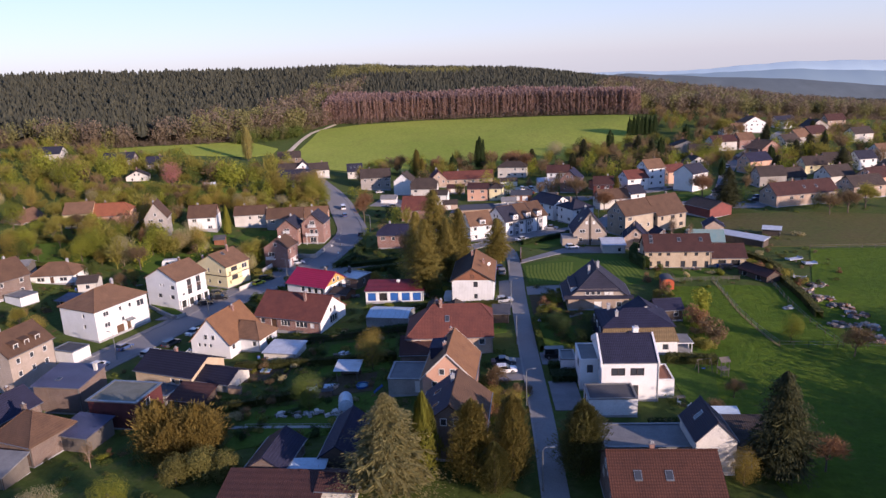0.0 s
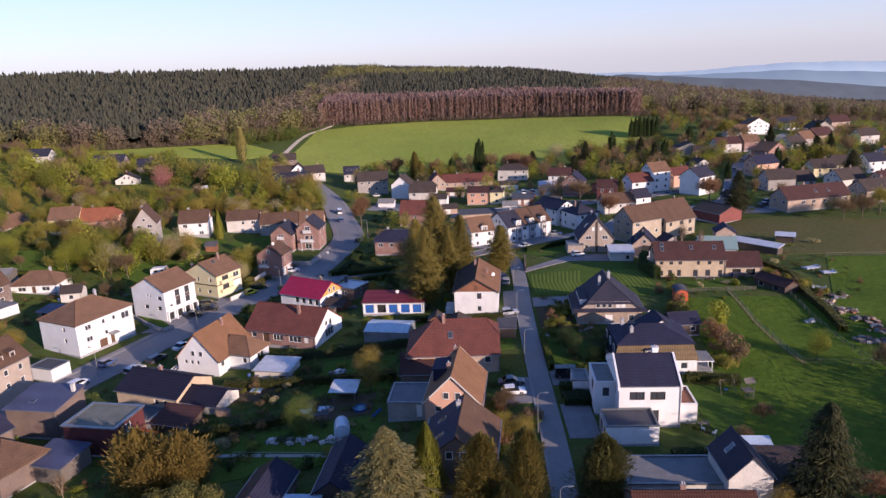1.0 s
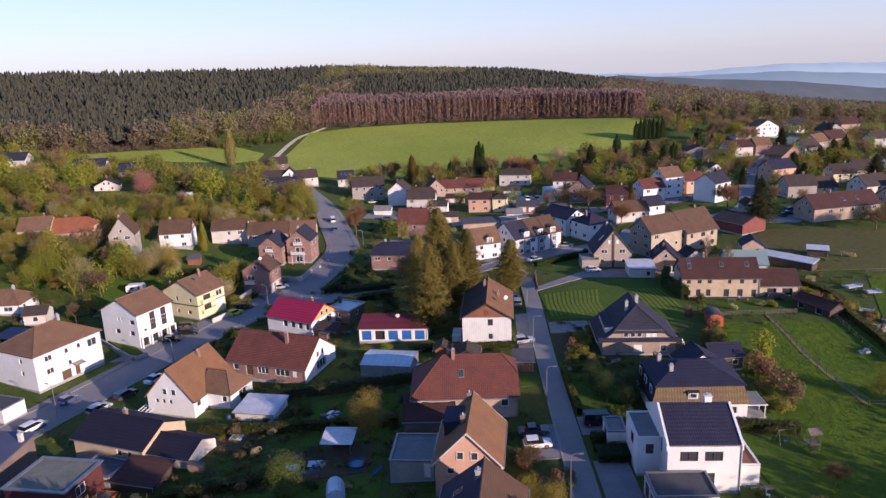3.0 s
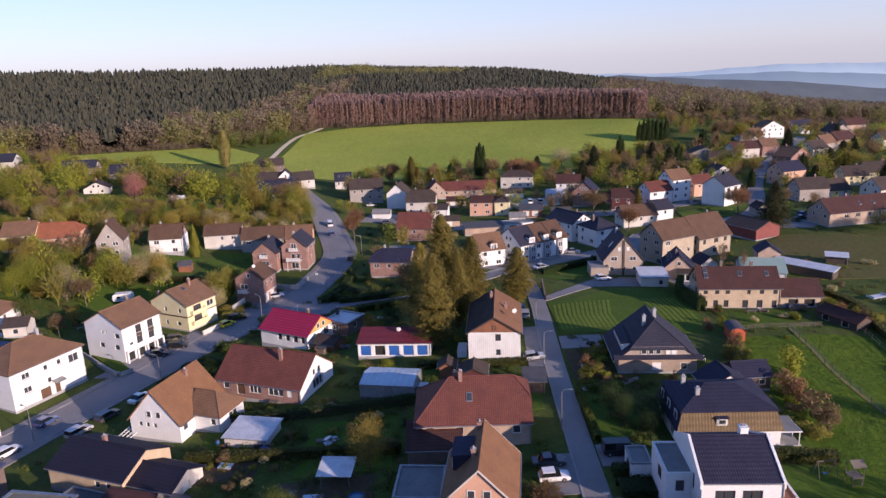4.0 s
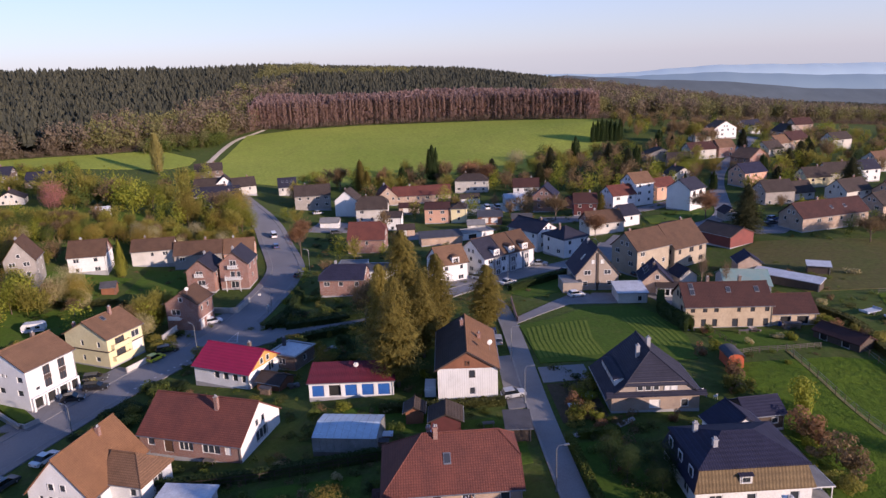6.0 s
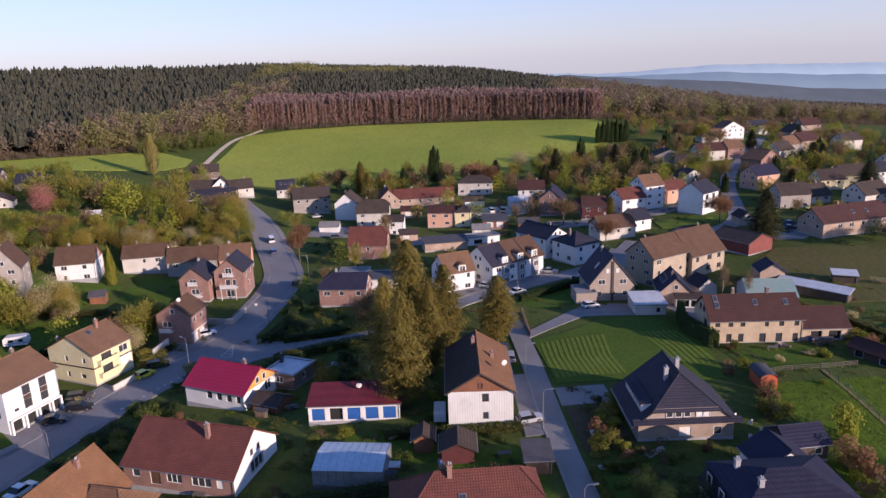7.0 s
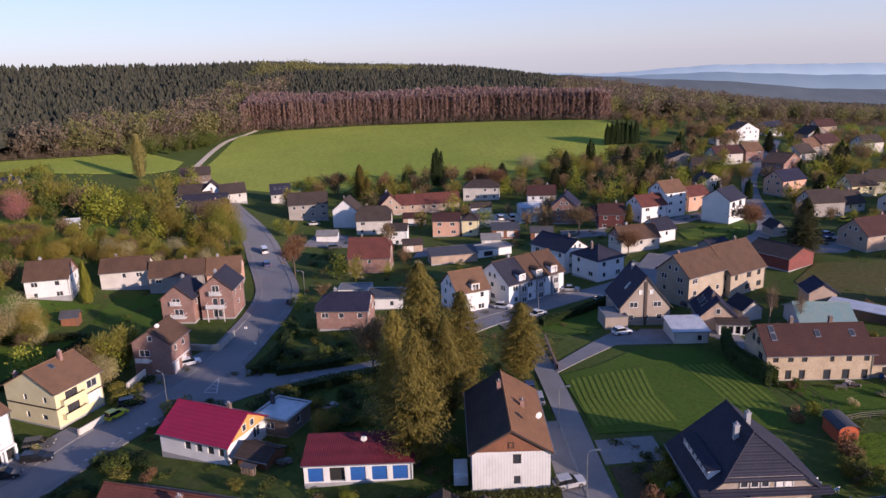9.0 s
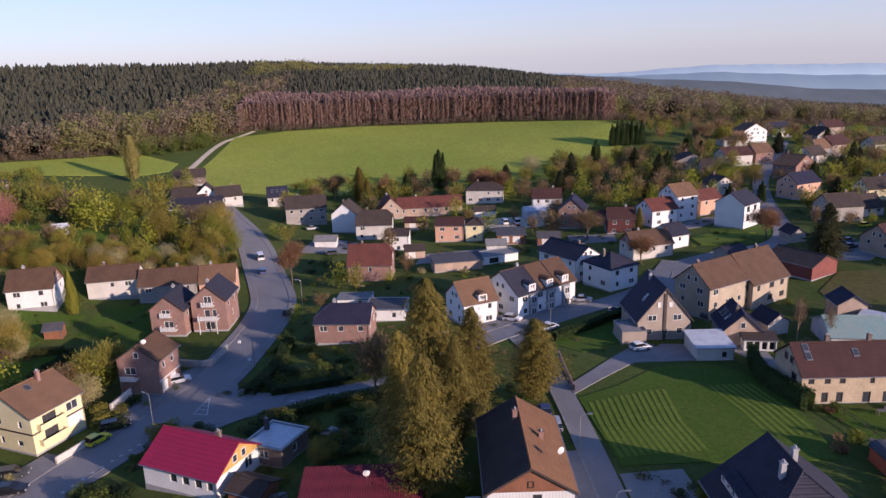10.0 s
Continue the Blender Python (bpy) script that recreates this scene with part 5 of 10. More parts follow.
house("annex", 16.6, 117.0, -2, 2.6, 4.2, 0.5, roof="flat", wall=WHITE, cover=FELT, label="small white flat-roofed store by the drive", category="shed", over=0.05, wins="W:garageb:2.1:1.5:2.2:2.0")
house("garage", 21.1, 101.4, -1, 7.4, 5.2, 1.0, roof="flat", wall=WHITE, cover=FELTDARK, label="white flat-roofed double garage", category="garage", over=0.05, auto=0, wins="W:garageb:1.4:1.75:2.0:2.2 W:garageb:3.9:1.75:2.0:2.2")
house("house", -3.0, 93.5, -6, 9.3, 11.5, 2.7, 3.6, "y", wall=BRICKBROWN, cover=T_UMBER, cover2=T_ANTHR, label="brown brick gabled house, one roof slope dark, one brown", lights=[(-2.5, 2.5), (2.2, 2.8)], kind="win")
h11 = house("house", -3.8, 110.6, -6, 8.3, 11.0, 2.2, 4.2, "y", wall=SALMON, cover=T_OCHRE, label="salmon rendered gabled house with brown tiled roof", chimneys=[(-1.8, 0.8), (4.5, 0.5)], wins="S:win:2:1.2:1.0:1.0", trim=OFFWHITE)
dormer(h11, 1.0, 3.4, 6.0, 4.2, 2.0, 2.4, T_ANTHR, T_ANTHR, 1)
house("annex", -11.5, 112.9, -4, 5.9, 7.0, 0.1, roof="flat", wall=GREYR, cover=FELT, label="grey flat-roofed annex with a white door", category="house wing", wins="S:shutter:5.0:1.4:0.9:2.1 W:win:3:1.3:1:1", over=0.1)
house("house", -4.5, 130.8, 0, 16.4, 11.0, 1.2, 4.4, cut=(0.0, 0.55), wall=BRICKTAN, cover=T_RED, label="tan brick house under a big red tiled hipped roof", chimneys=[(-1.6, -0.4, 1.4), (-2.4, 0.6, 1.0)], lights=[(-0.4, -2.6)])
house("annex", -10.0, 124.4, 0, 7.4, 4.5, -0.8, 1.7, roof="mono", wall=BRICKBROWN, cover=T_DKRED, label="low tiled extension of the red-roofed house", category="house wing", auto=0)
mans = house("house", 30.9, 128.8, -1, 14.0, 10.6, -0.1, 2.7, roof="mansard", wall=WHITE, cover=T_ANTHR, gable=tiles("tan_mansard_tiles", (0.175, 0.125, 0.066), (0.135, 0.095, 0.052), 0.42, 0.9), label="white house with tan mansard and anthracite roof", over=0.3, side=0.3,
             chimneys=[(-4.4, 2.0, 0.9, PLINTH), (-3.6, -2.0, 0.8, PLINTH)])
dormer(mans, -1.1, -5.35, 3.3, 1.5, 1.2, 0.9, OFFWHITE, T_ANTHR)
for k in (-3.4, 0.0, 3.2):
    dm = Matrix.Translation((-6.95, k, 4.2)) @ Matrix.Rotation(radians(270), 4, "Z")
    opening(mans, "win", 1.3, 1.3, dm)
porch = thing("terrace_roof", pose(39.4, 126.3, ground(39.4, 126.3), 0, 0, -1), "open terrace roof on white posts beside the mansard house", "porch")
part("roof", Build().slab([[(-1.6, -2.2, 2.35), (1.7, -2.2, 2.2), (1.7, 2.4, 2.2), (-1.6, 2.4, 2.35)]], 0.12), FELT, porch)
part("fascia", Build().box(1.705, -2.2, 2.04, 1.75, 2.4, 2.22).box(-1.6, -2.25, 2.1, 1.75, -2.205, 2.28), TRIM, porch)
for px, py in ((1.5, -2.0), (1.5, 0.1), (1.5, 2.2), (-1.2, -2.0)):
    part("post", Build().box(px - 0.06, py - 0.06, -0.4, px + 0.06, py + 0.06, 2.1), TRIM, porch)
part("terrace", Build().box(-1.5, -2.2, -0.5, 1.8, 2.4, 0.12), CONCRETE, porch)
FOOT.append((39.4, 126.3, 0, 1.8, 2.3))
house("shed", 41.2, 143.4, 4, 5.6, 5.0, -0.4, 1.4, wall=WOODDARK, cover=T_ANTHR, label="dark wooden garden house with white window", category="shed", wins="S:win:4.2:1.2:1.1:1.0")
house("annex", 34.5, 136.6, 4, 6.5, 5.0, 1.2, 2.0, "y", wall=WHITE, cover=T_ANTHR, label="rear wing with anthracite roof", category="house wing")
chal = house("house", 28.0, 153.2, -3, 13.2, 11.4, 0.4, 5.2, "y", cut=(0.36, 1.0), wall=BRICKCHAL, cover=T_SLATE, gable=TAUPE, label="brown stone house with steep half-hipped dark roof", over=0.9, side=0.3, chimneys=[(-1.0, 1.6, 1.8, PLINTH), (1.0, -0.6, 1.4, PLINTH)], gwin=0,
             wins="S:shutter:6.5:1.7:1.7:1.4 S:win:11:1.7:1.2:1.3 W:win:3:1.5:1.2:1.2 W:win:7:1.5:1.2:1.2")
for k in (-2.4, -1.2, 0, 1.7, 2.7):
    opening(chal, "win" if k < 1 else "shutter", 0.95, 1.05, Matrix.Rotation(radians(270), 4, "Z") @ Matrix.Translation((k, -5.78, 4.05)))
part("pent_roof", Build().slab([[(-6.6, -7.5, 3.0), (-6.6, 7.5, 3.0), (-5.65, 7.5, 3.45), (-5.65, -7.5, 3.45)]], 0.13), T_SLATE, chal)
for k in range(6):
    dormer(chal, -3.6 + k * 1.35, 5.9, 3.75, 1.2, 1.15, 1.4, WHITE, T_SLATE, 1)
# shade is put into the west slope's colour: darker tiles on one ochre roof
big = house("house", 0.8, 163.6, -4, 9.5, 16.2, 2.6, 2.9, "y", wall=RIBBED, cover=T_OCHRE, cover2=T_GREYBR, gable=WOODBROWN, label="white house with brown boarded gable and ochre roof", chimneys=[(3.2, 0.6, 1.3), (0.2, -2.2, 0.7)], gwin=0, trim=TRIMDARK,
            wins="S:winb:5.45:1.0:1.0:1.3 S:win:5.45:3.9:1.0:1.3 E:win:3:1.3:1:1.2 E:win:7:1.3:1:1.2 E:win:12:1.3:1:1.2 E:win:3:4.1:1:1.2 E:win:8:4.1:1:1.2 W:win:4:1.3:1.2:1.3 W:win:9:1.3:1.2:1.3")
opening(big, "winb", 0.7, 0.8, Matrix.Rotation(radians(270), 4, "Z") @ Matrix.Translation((0.0, -8.15, 7.0)))
house("garage_row", -18.6, 164.9, -3, 14.1, 6.0, -1.5, 0.9, roof="mono", wall=WHITE, cover=T_WINE, label="white row of garages with blue doors and red roof", category="garage", over=0.25, auto=0, kind="win",
      wins="S:garage:1.5:1.5:2.1:2.1 S:open:4.3:1.5:2.1:2.1 S:garage:7.0:1.5:2.1:2.1 S:garage:9.8:1.5:2.1:2.1 S:garage:12.5:1.5:2.1:2.1")
gh = thing("greenhouse", pose(-18.1, 147.3, ground(-18.1, 147.3), 0, 0, -9), "garden greenhouse with milky panel roof and grey boards", "greenhouse")
part("base_wall", Build().box(-4.7, -3.35, -0.6, 4.7, -3.2, 0.35).box(-4.7, 3.2, -0.6, 4.7, 3.35, 0.35).box(-4.7, -3.2, -0.6, -4.55, 3.2, 0.35).box(4.55, -3.2, -0.6, 4.7, 3.2, 0.35), WOODGREY, gh)
for k in range(9):
    xa, xb = -4.7 + k * 9.4 / 9, -4.7 + (k + 1) * 9.4 / 9 - 0.02
    for s in (-1, 1):
        part("roof_panel", Build().slab([[(xa, s * 3.55, 2.75), (xb, s * 3.55, 2.75), (xb, 0, 3.5), (xa, 0, 3.5)]], 0.04), POLY, gh)
        part("side_pane", Build().box(xa + 0.03, s * 3.27 - 0.02, 0.37, xb - 0.03, s * 3.27 + 0.02, 2.7), GHSIDE, gh)
for k in range(10):
    x = -4.7 + k * 9.4 / 9
    for s in (-1, 1):
        part("glazing_bar", Build().tube((x, s * 3.32, 0.2), (x, s * 3.34, 2.75), 0.035, 0.035, 5).tube((x, s * 3.55, 2.76), (x, 0, 3.51), 0.018, 0.018, 4), ZINC, gh)
for s in (-1, 1):
    part("top_rail", Build().box(-4.75, s * 3.36 - 0.05, 2.6, 4.75, s * 3.36 + 0.05, 2.72), ZINC, gh)
    part("end_pane", Build().poly((s * 4.62, -3.2, 0.35), (s * 4.62, 3.2, 0.35), (s * 4.62, 3.2, 2.7), (s * 4.62, 0, 3.4), (s * 4.62, -3.2, 2.7)), GHSIDE, gh)
FOOT.append((-18.1, 147.3, radians(-9), 4.7, 3.4))
bung = house("house", -39.9, 153.9, -19, 17.1, 11.5, -2.7, 4.0, wall=BRICK, cover=T_RED, gable=WHITE, label="brick bungalow with red tiled roof and white gable", chimneys=[(2.6, -1.6, 2.0)],
      wins="S:win:2:1.2:1.2:1.2 S:door:5.0:1.5:1.6:2.2 S:win:8:1.3:2.4:1.4 S:win:12.2:1.3:3.0:1.4 S:shutter:15:1.3:1.0:1.2 E:win:6:1.3:3.2:1.8", lights=[])
eb = -2.7 - ground(-39.9, 153.9)
part("end_wall", Build().box(8.55, -5.75, -0.6, 8.60, -1.45, eb).box(8.55, 1.95, -0.6, 8.60, 5.75, eb).box(8.55, -1.45, eb - 0.38, 8.60, 1.95, eb).box(8.55, -1.45, -0.6, 8.60, 1.95, eb - 2.25), WHITE, bung, "white rendered end wall")
house("house", -54.0, 143.4, -16, 9.5, 12.0, -3.6, 5.1, "y", wall=WHITE, cover=T_OCHRE, label="white gabled house with steep ochre-brown roof", chimneys=[(2.0, -0.7)], gwin=1,
           wins="S:win:2.0:0.9:0.7:0.9 S:win:3.4:0.9:0.7:0.9 S:win:4.8:0.9:0.7:0.9 E:win:1.5:1.2:1.2:1.3")
house("annex", -47.3, 142.4, -18, 6.4, 6.5, -3.5, 2.4, cut=(1, 0), wall=WHITE, cover=T_BROWN, label="white single-storey wing with hipped brown roof", category="house wing", wins="S:win:5:1.3:1.0:1.2 E:win:3.5:1.3:2.2:1.3")
house("house", -41.0, 178.2, -27, 12.5, 9.4, -3.2, 2.8, wall=WHITE, cover=T_CRIMSON, label="white bungalow with crimson roof", trim=None, wins="S:win:5.2:1.2:1.2:1.5 S:win:7.3:1.2:1.2:1.5 S:win:9.4:1.2:1.2:1.5 S:win:11.3:1.2:1.0:1.5 E:win:6.5:1.0:1.6:1.8",
             gable=surface("yellow_gable_boards", (0.55, 0.34, 0.10), (0.46, 0.28, 0.08), 0.6, 5, 0.8, 0.2))
house("annex", -31.4, 181.4, -27, 6.0, 6.5, -3.0, roof="flat", wall=BRICKBROWN, cover=SHEETW, label="brick annex with pale sheet roof", category="house wing", over=0.25, chimneys=[(-2.4, 1.0, 1.6, FELTDARK)])
house("shed", -33.0, 171.2, -27, 5.0, 4.0, -4.2, 0.9, wall=WOODBROWN, cover=T_GREYBR, label="low brown wooden garden hut", category="shed", auto=0)
flats3 = house("house", -89.3, 159.9, -24, 12.0, 15.1, -0.7, 3.2, "y", cut=(0.0, 0.0), wall=WHITE, cover=T_BROWN, label="white three-storey apartment house with brown hipped roof",
      wins="S:win:8:1.6:0.8:1.1 S:win:8:4.2:0.8:1.1 E:win:3:1.5:1.6:1.2 E:win:7:1.5:0.9:1.1 E:win:9.8:1.5:0.9:1.1 E:win:12.9:1.9:2.2:1.7 E:win:3:4.2:1.6:1.2 E:win:7.4:4.2:0.9:1.1 E:garageb:6.3:6.4:2.2:2.2 E:door:8.8:6.2:1.2:2.2 E:garagew:12.6:6.4:2.6:2.1 E:garagew:2.8:6.5:2.6:2.0")
flats_e = flats3["eaves"]
part("canopy", Build().slab([[(0.2, -7.3, flats_e - 4.85), (2.4, -7.3, flats_e - 4.85), (2.4, -6.0, flats_e - 4.5), (0.2, -6.0, flats_e - 4.5)]], 0.12), ZINC, flats3, "grey sheet canopy over the entrance")
for u, dn, ww in ((3.0, 1.5, 1.6), (7.0, 1.5, 0.9), (9.8, 1.5, 0.9), (12.9, 1.9, 2.2), (3.0, 4.2, 1.6), (7.4, 4.2, 0.9)):
    part("window_sill", Build().box(u - 7.55 - ww / 2 - 0.08, -6.12, flats_e - dn - 0.72, u - 7.55 + ww / 2 + 0.08, -5.98, flats_e - dn - 0.64), PLINTH, flats3)
street = house("house", -79.0, 178.5, -24, 11.0, 10.3, -0.3, 2.9, "y", wall=WHITE, cover=T_BROWN, label="white street house with brown roof and garages", gwin=0,
      wins="S:win:5.2:1.6:0.5:0.8 S:win:6.2:1.6:0.5:0.8 S:win:9.4:2:1.4:1.2 S:win:4.6:4.6:1.4:1.2 S:win:9.0:4.6:1.4:1.2 E:winb:4.2:1.5:1.5:1.7 E:winb:7.4:1.5:1.5:1.7 E:winb:4.2:4.0:1.5:1.5 E:winb:7.4:4.0:1.5:1.5 E:win:2.0:4.2:1.0:0.7 E:open:1.6:6.8:2.0:2.2 E:open:4.2:6.8:2.2:2.2 E:open:6.8:6.8:2.2:2.2 E:open:9.2:6.8:1.8:2.2")
street_e = street["eaves"]
for u in (4.2, 7.4):
    part("spandrel", Build().box(u - 5.9, -5.56, street_e - 3.2, u - 4.4, -5.47, street_e - 2.4), TRIMDARK, street, "dark brown panel between two windows")
part("ledge", Build().box(-5.0, -6.1, street_e - 5.6, 5.0, -5.52, street_e - 5.35), WHITE, street)
for u in (-5.0, -2.3, 0.3, 2.9, 4.7):
    part("pillar", Build().box(u, -6.05, street_e - 8.2, u + 0.35, -5.75, street_e - 5.6), WHITE, street)
cream = house("house", -72.4, 196.1, -25, 11.4, 9.4, -2.0, 3.0, "y", wall=CREAM, cover=T_BROWN, label="cream rendered house with balconies and brown roof", chimneys=[(1.5, -0.8, 1.6), (-4.0, 3.4, 0.8)], lights=[(-0.8, -1.2)], gwin=0,
      wins="S:win:4.6:1.6:0.8:1.2 S:win:9.0:1.6:0.8:1.2 S:win:4.6:4.8:0.8:1.2 S:win:8.4:4.8:1.2:1.0 E:winb:3.2:1.5:2.4:1.6 E:win:7.4:1.5:2.2:1.5 E:winb:3.2:4.0:2.4:1.7 E:shutter:7.6:4.0:2.6:1.8")
for zz in (cream["eaves"] - 2.55, cream["eaves"] - 5.1):
    part("balcony", Build().box(-3.9, -6.7, zz, 0.6, -5.7, zz + 0.18).box(-3.9, -6.7, zz + 0.18, 0.6, -6.58, zz + 0.95).box(-3.9, -6.58, zz + 0.18, -3.78, -5.7, zz + 0.95).box(0.48, -6.58, zz + 0.18, 0.6, -5.7, zz + 0.95), CREAM, cream)
part("shutter_panel", Build().box(1.4, -5.78, cream["eaves"] - 4.9, 4.2, -5.71, cream["eaves"] - 3.0), TRIM, cream, "white panel beside the balconies")
part("cornice", Build().box(-4.8, -5.84, 3.55, 4.8, -5.7, 3.75).box(-4.84, -5.7, 3.55, -4.7, 5.7, 3.75), TRIMDARK, cream)
house("house", -119.7, 193.2, 2, 12.4, 8.5, -2.7, 2.6, cut=(0, 0), wall=WHITE, cover=T_BROWN, label="white bungalow with brown hipped roof", wins="S:win:3:1.3:2.2:1.2 S:door:6.2:1.5:1.2:2 S:win:9.5:1.3:2.2:1.2")
house("house", -127.5, 179.0, -24, 9.5, 10.5, 0.2, 4.2, "y", wall=BRICKBROWN, cover=T_UMBER, label="brown brick gabled house behind the street", trim=TRIMDARK)
house("annex", -119.5, 174.5, -24, 6.5, 5.0, -3.4, roof="flat", wall=WHITE, cover=FELT, label="white flat-roofed wing of the brick house", category="house wing", auto=0, over=0.1, wins="E:shutter:2.5:1.3:1.0:2.0")
house("shed", -104.0, 174.0, -14, 10.0, 4.4, -5.0, 0.5, roof="mono", wall=WOODGREY, cover=BLUESHEET, label="long open shed with blue-grey sheet roof", category="shed", auto=0, wins="S:open:2.2:1.1:2.6:1.6 S:open:6.6:1.1:2.6:1.6", plinth=False)
house("outbuilding", -107.5, 186.9, 12, 5.2, 5, -3.9, 1.3, wall=OFFWHITE, cover=T_GREYBR, label="small pale garden house", category="shed")
house("house", -58.2, 127.6, -19, 13.6, 9.6, -3.9, 2.2, wall=SAND, cover=T_NIGHT, label="sand-coloured bungalow with anthracite roof", chimneys=[(-1.0, 0.6, 0.9)], wins="S:win:9:1.3:1.0:1.1 S:win:11:1.3:0.9:1.1 E:win:3:1.3:1.2:1.4")
house("annex", -48.4, 123.6, -19, 7.4, 6.6, -4.7, 1.5, wall=OFFWHITE, cover=T_NIGHT, label="low dark-roofed wing of the bungalow", category="house wing", auto=0, wins="E:shutter:3:1.2:1.4:1.8")
flats = house("house", -92.5, 129.6, -15, 9.0, 10.6, 0.1, 3.4, "y", wall=TAUPE, cover=T_UMBER, label="grey rendered house with dormers and brown roof",
              wins="E:win:2:1.6:1.0:1.2 E:win:5.2:1.6:1.0:1.2 E:win:8.4:1.6:1.0:1.2 E:win:2:4.3:1.0:1.2 E:win:5.2:4.3:1.0:1.2 E:win:8.4:4.3:1.0:1.2 S:win:3:2:1:1.2 S:win:6:2:1:1.2 S:win:3:4.8:1:1.2", lights=[])
for k in (-2.6, 0.0, 2.6):
    dormer(flats, k, -3.7, 8.3, 1.5, 1.4, 1.8, T_UMBER, T_UMBER)
house("garage", -88.0, 141.0, -18, 6.0, 4.6, -5.3, roof="flat", wall=WHITE, cover=FELTDARK, label="white garage annex with dark flat roof", category="garage", auto=0, over=0.05)
house("house", -75.5, 119.0, -8, 9.4, 7.6, -2.4, 0.9, roof="mono", wall=BRICKBROWN, cover=BLUESHEET, label="brown brick house with blue-grey shed roof", trim=TRIM, lights=[(-1.0, -1.5)], chimneys=[(4.2, 2.0, 1.3, OFFWHITE)], auto=0)
house("house", -61.6, 111.9, -9, 9.2, 7.6, -2.1, roof="flat", wall=REDWALL, cover=FELTMOSS, label="dark red house with mossy grey flat roof", over=0.3, wins="E:win:3:1.5:2.0:1.5 S:win:2:3.6:1:1", auto=0)
house("shed", -65.4, 104.2, -14, 6.6, 6.0, -4.6, 0.5, roof="mono", wall=WOODGREY, cover=BLUESHEET, label="open shed with blue-grey sheet roof", category="shed", auto=0, plinth=False)
house("house", -72.5, 102.0, -20, 8.8, 8.2, -3.6, 3.2, cut=(0, 0), wall=BRICKBROWN, cover=T_UMBER, label="small house with brown tent roof", auto=0)
house("house", -81.5, 108.0, -20, 7.2, 9.0, -3.2, 2.6, "y", wall=BRICKBROWN, cover=T_ANTHR, label="brick house with dark tiled roof", auto=0)
house("house", -83.0, 99.5, -14, 9.5, 6.5, -4.3, 2.2, wall=surface("orange_render", (0.50, 0.22, 0.07), (0.42, 0.18, 0.06), 0.5, 5, 0.85, 0.2), cover=T_DKRED, label="orange rendered house with dark red roof", auto=0)
house("shed", -73.5, 93.5, -10, 7.0, 5.0, -5.0, 0.8, roof="mono", wall=WOODGREY, cover=FELT, label="grey wooden lean-to garden shed", category="shed", auto=0)
house("garage", -58.4, 118.6, -19, 6.4, 4.4, -5.0, roof="flat", wall=OFFWHITE, cover=FELTDARK, label="pale garage with dark flat roof", category="garage", auto=0, over=0.05)
house("shed", -51.6, 116.6, -14, 7.0, 4.6, -5.3, 1.0, roof="mono", wall=WOODDARK, cover=T_DKRED, label="dark shed with dull red roof", category="shed", auto=0)
house("shed", -39.2, 135.6, -10, 7.0, 5.6, -4.5, 0.35, roof="mono", wall=OFFWHITE, cover=SHEETW, label="garden shed with pale flat sheet roof", category="shed", auto=0, plinth=False)
shelter = thing("garden_shelter", pose(-23.2, 119.8, ground(-23.2, 119.8), 0, 0, -4), "open garden shelter with pale sheet roof on posts", "shelter")
for px in (-1.9, 1.9):
    for py in (-1.6, 1.6):
        part("post", Build().box(px - 0.07, py - 0.07, -0.4, px + 0.07, py + 0.07, 2.45 + 0.12 * py), WOODGREY, shelter)
part("roof", Build().slab([[(-2.4, -2.1, 2.3), (2.4, -2.1, 2.3), (2.4, 2.1, 2.8), (-2.4, 2.1, 2.8)]], 0.06), SHEETW, shelter)
part("back_wall", Build().box(-1.9, 1.55, -0.3, 1.9, 1.65, 2.5), WOODDARK, shelter)
part("bench", Build().box(-1.6, 0.9, 0.42, 1.6, 1.4, 0.5).box(-1.5, 1.0, -0.3, -1.4, 1.3, 0.42).box(1.4, 1.0, -0.3, 1.5, 1.3, 0.42), WOODGREY, shelter)
FOOT.append((-23.2, 119.8, radians(-4), 2.2, 1.9))
house("barn", -27.0, 81.2, -4, 13.2, 5.2, -1.8, 1.0, roof="mono", wall=WOODDARK, cover=T_DKRED, label="long low outbuilding with rust-red roof", category="barn", auto=0)
house("barn", -28.8, 89.6, -8, 5.2, 8.2, -1.4, 1.7, "y", wall=BRICKBROWN, cover=T_ANTHR, cover2=T_RUST, label="brick outbuilding with dark tiled roof", category="barn", auto=0)
house("barn", -19.4, 93.6, -4, 4.4, 11.5, -1.2, 1.6, "y", wall=WOODDARK, cover=T_ANTHR, label="narrow outbuilding with dark roof", category="barn", auto=0)
house("shed", -23.6, 86.3, -2, 4.6, 3.0, -2.0, 0.3, roof="mono", wall=WOODGREY, cover=POLY, label="low lean-to with pale blue sheet roof", category="shed", auto=0, plinth=False)
house("shed", -18.2, 82.0, -6, 5.0, 4.6, -1.2, 0.9, wall=OFFWHITE, cover=T_DKRED, label="small white gabled outbuilding", category="shed", auto=0)
house("shed", -3.8, 148.9, -4, 4.4, 4.4, -1.4, 1.0, "y", wall=REDWALL, cover=T_GREYBR, label="red wooden garden shed", category="shed", auto=0)
house("shed", -8.4, 152.2, -4, 2.6, 3.2, -1.7, 0.8, "y", wall=WOODBROWN, cover=T_GREYBR, label="small brown tool shed", category="shed", auto=0)
house("shed", 6.2, 143.8, -3, 3.4, 3.8, -0.6, 0.5, roof="mono", wall=WOODDARK, cover=FELTDARK, label="dark garden shed with flat roof", category="shed", auto=0)
